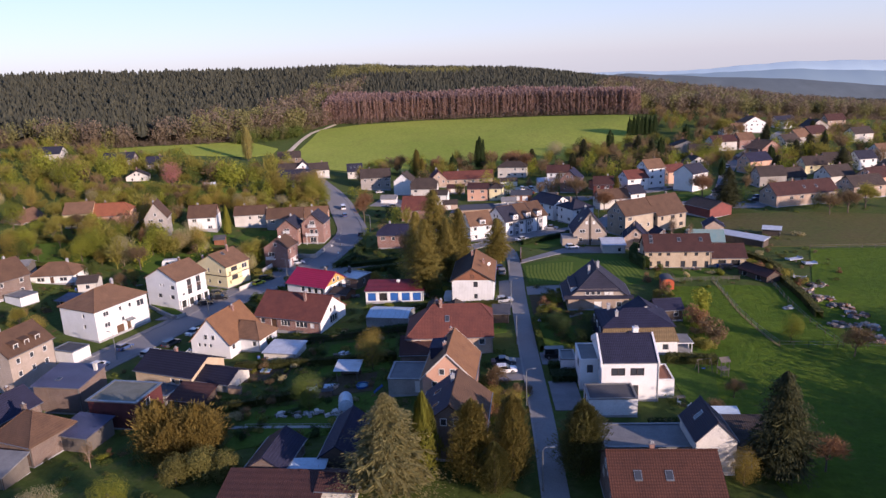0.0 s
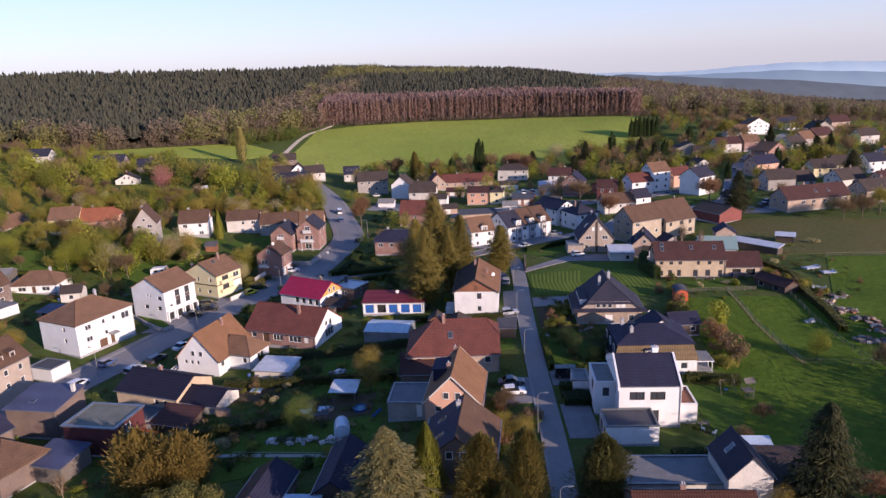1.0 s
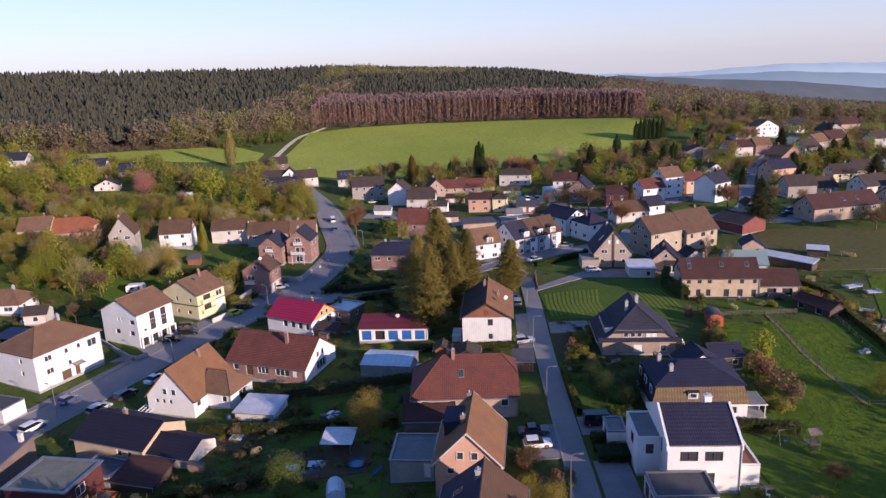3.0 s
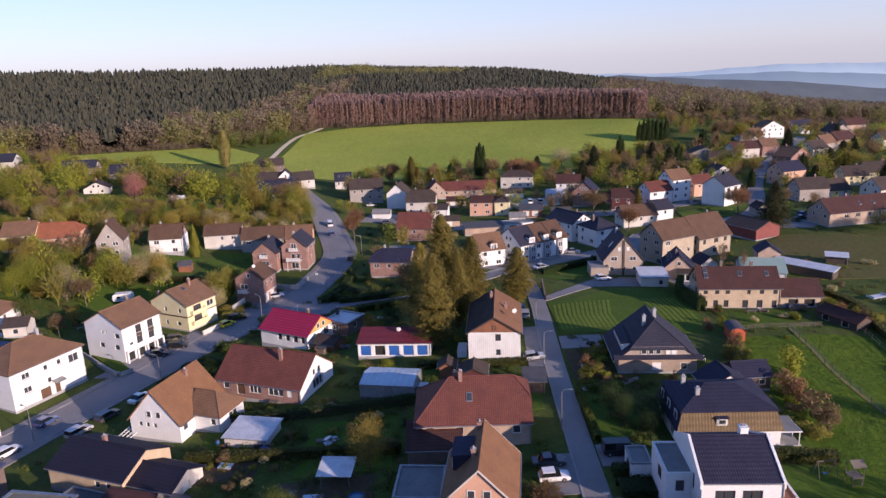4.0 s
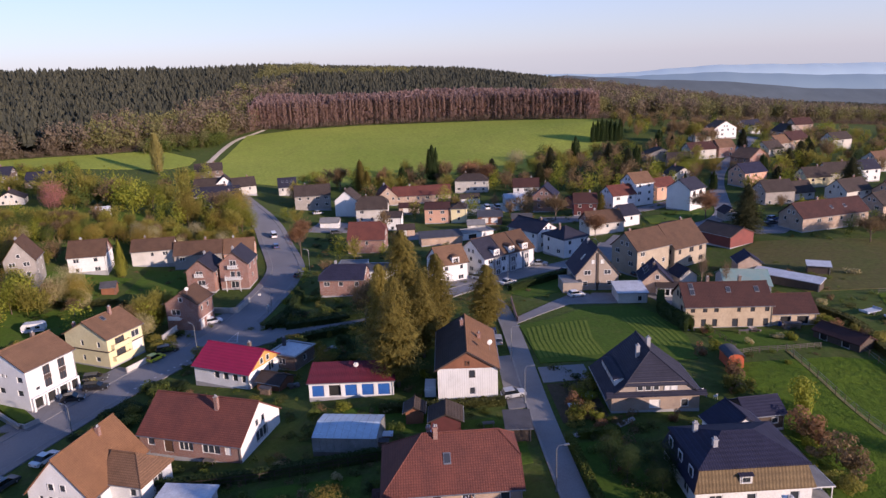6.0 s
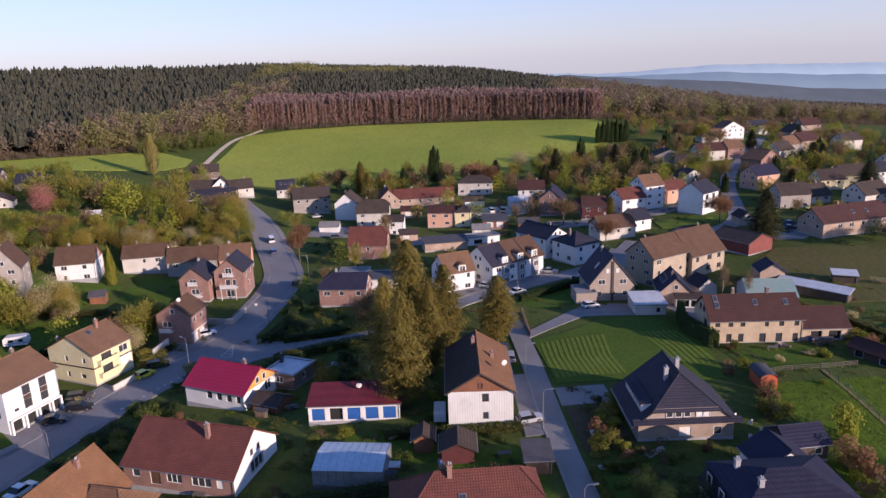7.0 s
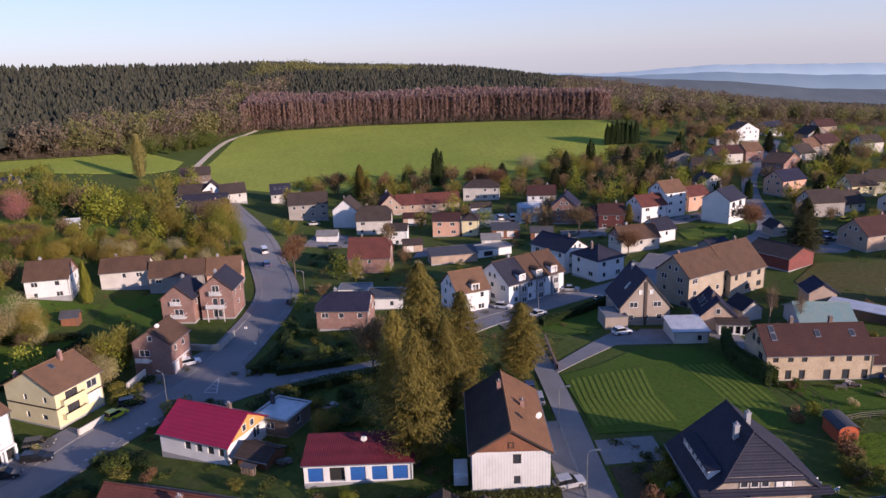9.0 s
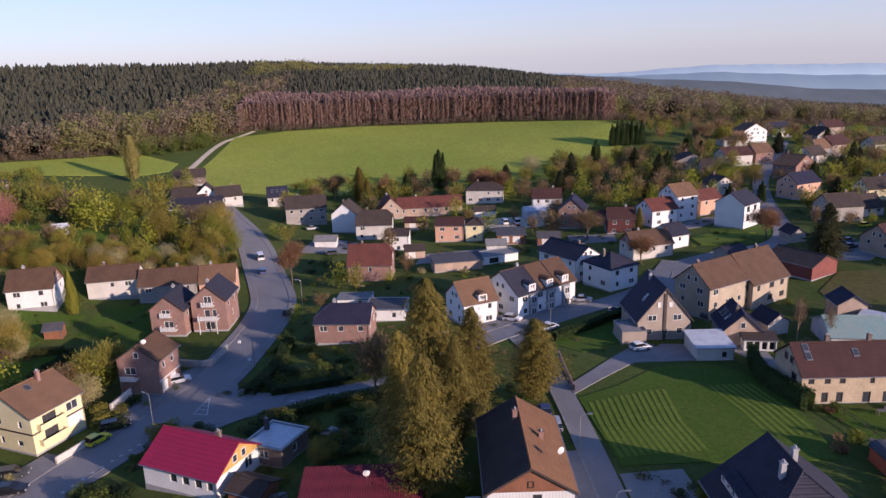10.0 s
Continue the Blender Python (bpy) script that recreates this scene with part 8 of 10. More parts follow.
# ---------------------------------------------------------------- woods on the hill
EDGE = [(-500, 300), (-257, 389), (-220, 393), (-190, 431), (-152, 483), (-122, 540), (-108, 566), (-83, 567), (-34, 575), (11, 570), (55, 562), (122, 536), (150, 548), (250, 580), (400, 640), (700, 720)]
ex_, ey_ = np.array(EDGE, float).T


def depth_of(p):
    return p[:, 1] - np.interp(p[:, 0], ex_, ey_)


g = rng_of(11)
p = jittered(-760, 800, 330, 1180, 3.7, 21)
dep = depth_of(p)
x = p[:, 0]
bump_ = 14 * np.sin(x * 0.045) + 9 * np.sin(x * 0.13 + 1)
larch = (x > -112) & (x < 128) & (dep > 2) & (dep < 40 + bump_ * 0.5)
leafy = ((x >= -185) & (x <= -100) & (dep > 2) & (dep < 120 + 3 * bump_) & ~larch) | ((x > 120) & (dep > 2) & (dep < 190 + 2 * bump_)) | ((x < -150) & (dep > 2) & (dep < 12 + bump_ * 0.4))
patch = (x > -140) & (x < 10) & (dep > 215) & (dep < 300 + bump_)
conif = (dep > 6) & ~larch & ~leafy & ~patch & (dep < 430)
conif &= (dep < 260) | (g.uniform(size=len(p)) < 0.6)
scatter("conifer_forest", p[conif], g.uniform(12.5, 16.5, conif.sum()), [cone_template(5, 4, s) for s in range(12)], HAZECONIFER, "dense dark conifer forest covering the hill", "forest", 31)
pl = jittered(-112, 130, 530, 640, 1.7, 22)
dl = depth_of(pl)
pl = pl[(dl > 2) & (dl < 38 + 7 * np.sin(pl[:, 0] * 0.045))]
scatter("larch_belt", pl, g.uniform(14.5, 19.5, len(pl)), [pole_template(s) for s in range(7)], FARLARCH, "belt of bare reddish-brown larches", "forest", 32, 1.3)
bank = (x > -190) & (x < -98)
lf = leafy & (g.uniform(size=len(p)) < np.where(bank, 0.36, 0.24))
half = g.uniform(size=len(p)) < np.where(bank, 0.42, 0.55)
tall = np.where(bank, 1.2, 1.0)
scatter("budding_wood", p[lf & half], g.uniform(11, 18, (lf & half).sum()) * tall[lf & half], [crown_template(s) for s in range(5)], HAZEBROWN, "brown budding deciduous wood at the forest edge", "forest", 33)
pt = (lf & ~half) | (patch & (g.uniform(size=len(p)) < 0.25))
scatter("olive_wood", p[pt], g.uniform(10, 17, pt.sum()) * tall[pt], [crown_template(s + 9) for s in range(5)], HAZEOLIVE, "olive-green budding wood on the hill", "forest", 34)
# low thicket along the foot of the wood
q = p[(dep > -3) & (dep < 8)]
q = np.concatenate([q, q + g.uniform(-3, 3, q.shape)])
scatter("forest_edge_thicket", q, g.uniform(2.5, 6, len(q)), [crown_template(s + 20, 80, 0.0) for s in range(4)], HAZEBROWN, "low brown thicket along the forest edge", "forest", 35, 1.3)
# brushy corner between the track and the wood
corner = np.stack([g.uniform(-154, -119, 230), g.uniform(452, 562, 230)], 1)
corner = corner[(depth_of(corner) > -38 - 0.5 * (corner[:, 0] + 119)) & (depth_of(corner) < 6)]
cut_ = g.uniform(size=len(corner)) < 0.65
scatter("track_thicket", corner[cut_], g.uniform(4, 10, cut_.sum()), [crown_template(s + 60) for s in range(4)], HAZEOLIVE, "olive thicket beside the gravel track", "thicket", 36, 1.15)
scatter("track_thicket", corner[~cut_], g.uniform(4, 10, (~cut_).sum()), [crown_template(s + 70) for s in range(4)], LEAF, "green thicket beside the gravel track", "thicket", 37, 1.15)
draped("forest_floor", [(-120, 548), (-108, 568), (-34, 577), (11, 572), (55, 564), (122, 539), (300, 600), (480, 670), (480, 1000), (-500, 1000), (-500, 305), (-257, 391), (-220, 396), (-190, 434), (-152, 486)], FOREST_FLOOR, 0.15, "brown forest floor under the trees", "ground", 30.0)

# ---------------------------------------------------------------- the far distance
# aerial haze is painted into the ridge colours, paler with each ridge farther off
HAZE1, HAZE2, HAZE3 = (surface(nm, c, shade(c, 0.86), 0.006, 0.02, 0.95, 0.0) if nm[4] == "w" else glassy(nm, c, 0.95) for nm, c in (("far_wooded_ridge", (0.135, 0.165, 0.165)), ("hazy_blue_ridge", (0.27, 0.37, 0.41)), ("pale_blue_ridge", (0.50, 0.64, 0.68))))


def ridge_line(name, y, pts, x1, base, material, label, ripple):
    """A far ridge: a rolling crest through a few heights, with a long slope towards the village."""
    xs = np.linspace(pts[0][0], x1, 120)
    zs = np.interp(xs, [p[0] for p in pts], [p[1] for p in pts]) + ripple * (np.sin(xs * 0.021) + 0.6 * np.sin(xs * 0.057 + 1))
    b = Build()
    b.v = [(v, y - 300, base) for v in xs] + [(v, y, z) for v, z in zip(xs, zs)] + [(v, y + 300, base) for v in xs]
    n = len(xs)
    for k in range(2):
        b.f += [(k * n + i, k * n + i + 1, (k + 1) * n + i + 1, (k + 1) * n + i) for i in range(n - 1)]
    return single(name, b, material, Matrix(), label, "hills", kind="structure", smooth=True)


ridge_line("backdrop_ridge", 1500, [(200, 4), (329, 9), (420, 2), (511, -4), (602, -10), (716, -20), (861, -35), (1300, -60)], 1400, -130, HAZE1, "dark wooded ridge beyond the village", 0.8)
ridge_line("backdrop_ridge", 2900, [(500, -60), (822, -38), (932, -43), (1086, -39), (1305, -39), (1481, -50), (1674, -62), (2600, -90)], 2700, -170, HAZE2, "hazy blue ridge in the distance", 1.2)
ridge_line("backdrop_ridge", 4200, [(500, -60), (841, -54), (1034, -60), (1258, -66), (1544, -51), (1829, -38), (2114, -42), (2423, -51), (3600, -70)], 3700, -210, HAZE3, "pale hazy hills at the horizon", 1.5)


# ---------------------------------------------------------------- cars
CARS = {}


def car_meshes(kind):
    """Body, glasshouse, wheel, lamps of a car; x ahead, on the ground at z = 0."""
    if kind in CARS:
        return CARS[kind]
    L, W, H = {"hatch": (4.0, 1.72, 1.48), "saloon": (4.5, 1.78, 1.45), "estate": (4.6, 1.80, 1.50), "van": (4.9, 1.90, 1.95)}[kind]
    x0, x1 = -L / 2, L / 2
    sh = 0.88 if kind != "van" else 1.05
    prof = [(x0, 0.35), (x0, sh - 0.05), (x0 + 0.12, sh), (x1 - 1.15, sh), (x1 - 0.25, sh - 0.12), (x1, sh - 0.28), (x1, 0.32), (x1 - 0.2, 0.22), (x0 + 0.2, 0.24)]
    bm = bmesh.new()
    f = bm.faces.new([bm.verts.new((x, -W / 2, z)) for x, z in prof])
    r = bmesh.ops.extrude_face_region(bm, geom=[f])
    bmesh.ops.translate(bm, vec=(0, W, 0), verts=[v for v in r["geom"] if isinstance(v, bmesh.types.BMVert)])
    bmesh.ops.recalc_face_normals(bm, faces=bm.faces[:])
    bmesh.ops.bevel(bm, geom=bm.edges[:], offset=0.06, segments=2, affect="EDGES")
    body = bpy.data.meshes.new("body")
    bm.to_mesh(body)
    bm.free()
    back = {"hatch": x0 + 0.10, "saloon": x0 + 0.75, "estate": x0 + 0.08, "van": x0 + 0.05}[kind]
    rear_top = back + {"hatch": 0.45, "saloon": 0.75, "estate": 0.30, "van": 0.1}[kind]
    ft, fb = x1 - {"van": 1.35}.get(kind, 1.95), x1 - {"van": 0.85}.get(kind, 1.15)
    t = W / 2 - 0.17
    glass = Build()
    lo = [(back, -W / 2 + 0.05, sh - 0.02), (fb, -W / 2 + 0.05, sh - 0.02), (fb, W / 2 - 0.05, sh - 0.02), (back, W / 2 - 0.05, sh - 0.02)]
    hi = [(rear_top, -t, H - 0.06), (ft, -t, H - 0.06), (ft, t, H - 0.06), (rear_top, t, H - 0.06)]
    for i in range(4):
        j = (i + 1) % 4
        glass.poly(lo[i], lo[j], hi[j], hi[i])
    roof = Build().slab([[(rear_top - 0.05, -t - 0.02, H), (ft + 0.05, -t - 0.02, H), (ft + 0.05, t + 0.02, H), (rear_top - 0.05, t + 0.02, H)]], 0.07)
    wheel = Build().tube((0, -0.11, 0), (0, 0.11, 0), 0.32, 0.32, 14)
    rim = Build().tube((0, -0.125, 0), (0, 0.125, 0), 0.19, 0.19, 10)
    lamp = Build().box(-0.03, -0.18, -0.07, 0.03, 0.18, 0.07)
    CARS[kind] = (body, glass.mesh("glasshouse", CARPANE), roof, wheel.mesh("wheel", TYRE), rim.mesh("rim", RIM), lamp.mesh("headlight", LAMPGLASS), lamp.mesh("tail_light", TAIL), (L, W, sh))
    return CARS[kind]


TYRE = surface("tyre_rubber", (0.022, 0.022, 0.023), (0.03, 0.03, 0.03), 1, 6, 0.85, 0.2)
RIM = surface("alloy_rim", (0.40, 0.41, 0.42), (0.32, 0.33, 0.34), 1, 6, 0.35, 0.1, 0.8)
LAMPGLASS, TAIL = glassy("headlight_glass", (0.6, 0.62, 0.65), 0.1), glassy("tail_light_glass", (0.30, 0.01, 0.01), 0.2)
PAINTS = {}


def car(kind, colour, words, x, y, yaw, lift=0.12):
    body, glass, roof, wheel, rim, lamp, tail, (L, W, sh) = car_meshes(kind)
    if words not in PAINTS:
        m, n, l, b = nodes_of(words + "_car_paint")
        dirt = noise_of(n, l, n.new("ShaderNodeTexCoord").outputs["Object"], 2.0)
        l.new(ramp(n, l, dirt, [(0.3, colour), (0.8, shade(colour, 0.82))]), b.inputs["Base Color"])
        b.inputs["Roughness"].default_value, b.inputs["Coat Weight"].default_value = 0.35, 0.6
        PAINTS[words] = m
    key = (kind, words)
    if key not in CARS:
        bd = body.copy()
        bd.materials.append(PAINTS[words])
        CARS[key] = (bd, roof.mesh("roof", PAINTS[words]))
    bd, rf = CARS[key]
    c, s = math.cos(radians(yaw)), math.sin(radians(yaw))
    pitch = math.degrees(math.atan2(ground(x + c, y + s) - ground(x - c, y - s), 2))
    ob = thing("car", pose(x, y, ground(x, y) + lift, 0, 0, yaw) @ pose(0, 0, 0, 0, -pitch, 0), "%s parked %s on the asphalt" % (words, {"hatch": "hatchback car", "saloon": "saloon car", "estate": "estate car", "van": "panel van"}[kind]), "car", "parked cars")
    part("body", bd, None, ob)
    part("glasshouse", glass, None, ob, "dark car windows")
    part("roof", rf, None, ob)
    for sx in (-L / 2 + 0.8, L / 2 - 0.85):
        for sy in (-W / 2 + 0.08, W / 2 - 0.08):
            w = part("wheel", wheel, None, ob, m=Matrix.Translation((sx, sy, 0.32)))
            part("rim", rim, None, w)
    for sy in (-W / 2 + 0.3, W / 2 - 0.3):
        part("headlight", lamp, None, ob, m=Matrix.Translation((L / 2 - 0.02, sy, sh - 0.36)))
        part("tail_light", tail, None, ob, m=Matrix.Translation((-L / 2 + 0.01, sy, sh - 0.2)))


C_WHITE, C_SILVER, C_DARK, C_BLUE, C_YELLOW, C_BLACK = (0.75, 0.75, 0.75), (0.42, 0.43, 0.45), (0.06, 0.065, 0.075), (0.05, 0.09, 0.22), (0.62, 0.60, 0.02), (0.012, 0.012, 0.014)
for kind, colour, words, x, y, yaw in (
        ("estate", C_SILVER, "silver", -71.0, 142.2, 66), ("estate", C_DARK, "dark grey", -68.6, 147.6, 66), ("saloon", C_WHITE, "white", -65.6, 154.0, 66), ("hatch", C_BLACK, "black", -70.6, 175.4, 10), ("estate", C_BLACK, "black", -68.2, 179.6, 5),
        ("hatch", C_YELLOW, "yellow", -61.3, 192.4, 58), ("estate", C_BLACK, "black", -60.2, 196.8, 20), ("hatch", C_WHITE, "white", -54.6, 213.6, 25), ("estate", C_DARK, "dark grey", -70.0, 184.0, 10), ("hatch", C_DARK, "dark grey", -39.2, 246.9, 85),
        ("van", C_WHITE, "white", -54.4, 297.8, 106), ("estate", C_BLUE, "blue", -51.4, 283.7, 106), ("saloon", C_WHITE, "white", 16.7, 221.0, 32), ("hatch", C_WHITE, "white", 10.6, 228.6, -32), ("saloon", C_SILVER, "silver", 28.2, 238.4, -20),
        ("hatch", C_WHITE, "white", 30.6, 206.9, 15), ("saloon", C_BLACK, "black", 33.0, 228.4, 34), ("hatch", C_SILVER, "silver", 7.6, 156.0, 8), ("estate", C_SILVER, "silver", 8.2, 179.0, 85), ("hatch", C_BLUE, "blue", 7.8, 183.6, 85),
        ("saloon", C_DARK, "dark grey", 106.3, 262.0, 10), ("hatch", C_YELLOW, "yellow", 126.4, 285.1, 15), ("van", C_WHITE, "white", 25.5, 333.5, 95), ("van", C_WHITE, "white", 29.6, 332.5, 95), ("hatch", C_WHITE, "white", 5.6, 115.8, 3),
        ("saloon", C_DARK, "dark grey", 5.4, 119.4, 2), ("van", C_BLACK, "black", 15.4, 121.6, 2), ("hatch", C_BLUE, "blue", -79.0, 146.6, 68), ("estate", C_WHITE, "white", -79.6, 136.0, 68), ("hatch", C_DARK, "dark grey", 50.4, 222.0, 30),
        ("saloon", C_DARK, "dark grey", 140.0, 372.5, 58), ("hatch", C_WHITE, "white", 128.0, 350.0, 62), ("saloon", C_SILVER, "silver", -43.0, 336.0, 30), ("hatch", C_BLUE, "blue", 110.0, 268.0, 20), ("estate", C_DARK, "dark grey", -33.0, 303.0, 10)):
    car(kind, colour, words, x, y, yaw, 0.16)


# ---------------------------------------------------------------- street furniture
def street_lamp(x, y, yaw, h=6.4):
    ob = thing("street_lamp", pose(x, y, ground(x, y), 0, 0, yaw), "tall grey steel street lamp with curved arm", "street lamp", "street lamps")
    b = Build().tube((0, 0, -0.3), (0, 0, h * 0.93), 0.085, 0.055, 8).tube((0, 0, h * 0.93), (0.3, 0, h), 0.05, 0.045, 6).tube((0.3, 0, h), (1.0, 0, h + 0.08), 0.045, 0.04, 6)
    part("pole", b, STEEL, ob)
    head = Build().slab([[(0.9, -0.13, h + 0.12), (1.55, -0.13, h + 0.16), (1.55, 0.13, h + 0.16), (0.9, 0.13, h + 0.12)]], 0.13)
    part("lamp_head", head, STEEL, ob)
    part("base", Build().tube((0, 0, -0.2), (0, 0, 0.7), 0.11, 0.10, 8), STEEL, ob)


for x, y, yaw in ((8.3, 79.6, 0), (8.2, 103.0, 0), (8.5, 128.8, 0), (9.0, 153.4, 0), (9.5, 170.0, 0), (-77.9, 140.6, 160), (-64.0, 160.0, 158), (-53.5, 195.0, 150), (-41.6, 217.8, 175), (-36.6, 253.2, 180), (16.2, 217.4, 120), (-52.0, 246.0, 0), (44.0, 237.0, 120)):
    street_lamp(x, y, yaw)
for x, y, yaw in ((-42.2, 216.4, 20), (-46.0, 226.0, 190)):
    ob = thing("road_sign", pose(x, y, ground(x, y), 0, 0, yaw), "small pale road sign on a post", "road sign")
    part("post", Build().tube((0, 0, -0.2), (0, 0, 2.6), 0.035, 0.035, 6), STEEL, ob)
    part("sign_plate", Build().box(-0.3, -0.06, 2.0, 0.3, -0.036, 2.55), TRIM, ob)

# road markings
for q in ([(-48.4, 199.2), (-48.2, 199.2), (-47.0, 205.2), (-47.2, 205.2)], [(-48.4, 199.0), (-45.9, 198.0), (-45.8, 198.2), (-48.3, 199.2)], [(-45.9, 198.0), (-45.7, 198.0), (-47.0, 205.2), (-47.2, 205.2)], [(-48.0, 200.8), (-46.2, 199.8), (-46.2, 200.0), (-48.0, 201.0)],
          [(-47.8, 202.2), (-46.5, 201.4), (-46.5, 201.6), (-47.8, 202.4)]):
    draped("road_marking", q, PAINT, 0.236, "worn white painted traffic island lines", "road marking", 3.0)


def dashes(line, off, start, end, dash, gap, width, lift):
    seg = np.linalg.norm(np.diff(line, axis=0), axis=1)
    s = np.concatenate([[0], np.cumsum(seg)])
    a = start
    while a < min(end, s[-1] - dash):
        ts = np.linspace(a, a + dash, 4)
        q = np.stack([np.interp(ts, s, line[:, 0]), np.interp(ts, s, line[:, 1])], 1)
        single("road_marking", strip(q, off + width / 2, off - width / 2, lift, 0.03), PAINT, Matrix(), "worn white painted road marking dash", "road marking", kind="structure")
        a += dash + gap


dashes(side_road, 0.0, 18, 40, 1.4, 2.2, 0.16, 0.145)
dashes(main, -3.3, 92, 118, 0.5, 1.2, 0.5, 0.115)


# ---------------------------------------------------------------- fences and garden walls
def fence(pts, h, gap, rails, material, label, post=0.05, wires=False):
    """Posts at even steps along a line, with rails or wires between them."""
    p = np.array(pts, float)
    seg = np.linalg.norm(np.diff(p, axis=0), axis=1)
    s = np.concatenate([[0], np.cumsum(seg)])
    ts = np.linspace(0, s[-1], max(2, int(s[-1] / gap) + 1))
    q = [(float(np.interp(t, s, p[:, 0])), float(np.interp(t, s, p[:, 1]))) for t in ts]
    z = [ground(*v) for v in q]
    ob = thing("fence", pose(0, 0, 0), label, "fence")
    pm = Build().tube((0, 0, -0.4), (0, 0, h), post, post * 0.9, 6).mesh("post", material)
    for (x, y), zz in zip(q, z):
        part("post", pm, None, ob, m=Matrix.Translation((x, y, zz)))
    for k in range(rails):
        hh = h * (0.92 - k * 0.8 / max(1, rails))
        r = 0.012 if wires else 0.04
        b = Build()
        for (x, y), zz in zip(q, z):
            b.v += [(x, y, zz + hh - r), (x, y, zz + hh + r), (x + 0.03, y + 0.03, zz + hh + r), (x + 0.03, y + 0.03, zz + hh - r)]
        for i in range(len(q) - 1):
            b.f += [(4 * i + a, 4 * i + c, 4 * i + 4 + c, 4 * i + 4 + a) for a, c in ((0, 1), (1, 2), (2, 3), (3, 0))]
        part("wire" if wires else "rail", b, STEEL if wires else material, ob)


fence([(59.0, 167.3), (58.2, 156), (57.5, 146), (58.2, 134), (58.9, 128.5)], 1.5, 2.6, 3, WOODDARK, "wire fence on weathered posts along the pasture", 0.06, True)
fence([(58.9, 128.5), (71.8, 128.0), (86, 126.6)], 1.4, 2.6, 2, WOODDARK, "wire fence on weathered posts across the slope", 0.06, True)
fence([(47.5, 165.8), (53, 167.2), (59, 167.3)], 1.2, 1.6, 3, WOODGREY, "low grey wooden rail fence", 0.06)
fence([(59, 167.4), (66, 168.2)], 1.1, 1.4, 3, WOODGREY, "low grey wooden rail fence", 0.06)
fence([(72.4, 181), (72.2, 166), (70.4, 150), (70.0, 138), (71.0, 128.4)], 1.5, 2.8, 2, WOODDARK, "wire fence on posts beside the scrap yard", 0.06, True)
fence([(-46, 140.6), (-30, 139.8), (-14, 140.8)], 1.5, 1.9, 2, WOODDARK, "dark wooden garden fence", 0.06)
fence([(-38, 104), (-19.8, 100)], 0.6, 2.0, 1, CONCRETE, "low pale garden fence along a path", 0.05)
fence([(50, 179), (50.5, 169), (47.6, 165.8)], 1.2, 1.8, 2, WOODDARK, "dark wooden garden fence by the farm", 0.06)
fence([(96, 196), (130, 195), (166, 205)], 1.3, 3.4, 2, WOODGREY, "paddock fence with grey posts", 0.07)
fence([(14.2, 141.6), (20.6, 142.4)], 0.9, 1.5, 2, WOODGREY, "low wooden garden fence", 0.05)


def wall_line(pts, h, w, material, label):
    line = np.array(pts, float)
    n = max(2, int(np.linalg.norm(np.diff(line, axis=0), axis=1).sum() / 2))
    s = np.concatenate([[0], np.cumsum(np.linalg.norm(np.diff(line, axis=0), axis=1))])
    t = np.linspace(0, s[-1], n)
    q = np.stack([np.interp(t, s, line[:, 0]), np.interp(t, s, line[:, 1])], 1)
    return single("garden_wall", strip(q, w / 2, -w / 2, h, h + 0.5), material, Matrix(), label, "wall", kind="structure")


wall_line([(-57.2, 221.4), (-50.4, 219.2), (-48.9, 227.6)], 1.5, 0.25, CONCRETE, "pale concrete garden wall by the street")
wall_line([(-62.6, 201.6), (-61.4, 207.8)], 2.2, 0.3, OFFWHITE, "white garage wall beside the street")
wall_line([(-87.4, 176), (-74.8, 165.2), (-73.0, 167.6)], 1.0, 0.25, CONCRETE, "grey retaining wall of a raised lawn")
wall_line([(-82, 171), (-75.2, 165.4)], 0.9, 0.3, CONCRETE, "grey retaining wall below a lawn")
wall_line([(-65, 186.5), (-62.6, 191.5)], 1.3, 0.25, OFFWHITE, "white low garden wall")
wall_line([(14.0, 190.5), (14.6, 199), (15.2, 206)], 1.2, 0.25, BRICK, "red brick garden wall by the lane")
wall_line([(-64, 134.6), (-60, 133.8)], 0.8, 0.25, OFFWHITE, "white low wall by the street")
draped("lawn", [(-86, 176.2), (-75.6, 166.8), (-74.2, 168.6), (-82.6, 177.4)], LAWN, 0.5, "raised green front lawn behind a wall", "lawn", 3.0)

# planted ridges of the garden field
for k in range(13):
    x = 14.9 + k * 0.95
    single("crop_ridge", strip(np.array([(x, 169.2), (x - 0.1, 178), (x + 0.5 + k * 0.1, 186 + min(3, k * 0.3))]), 0.3, -0.3, 0.14, 0.1), RIDGEGRASS, Matrix(), "low grassy planted ridge in the field", "crop ridge", "planted ridges")
for k in range(7):
    x = 36.6 + k * 1.1
    single("crop_ridge", strip(np.array([(x, 172.0), (x + 0.1, 180), (x - 0.6, 190)]), 0.3, -0.3, 0.14, 0.1), RIDGEGRASS, Matrix(), "low grassy planted ridge in the field", "crop ridge", "planted ridges")

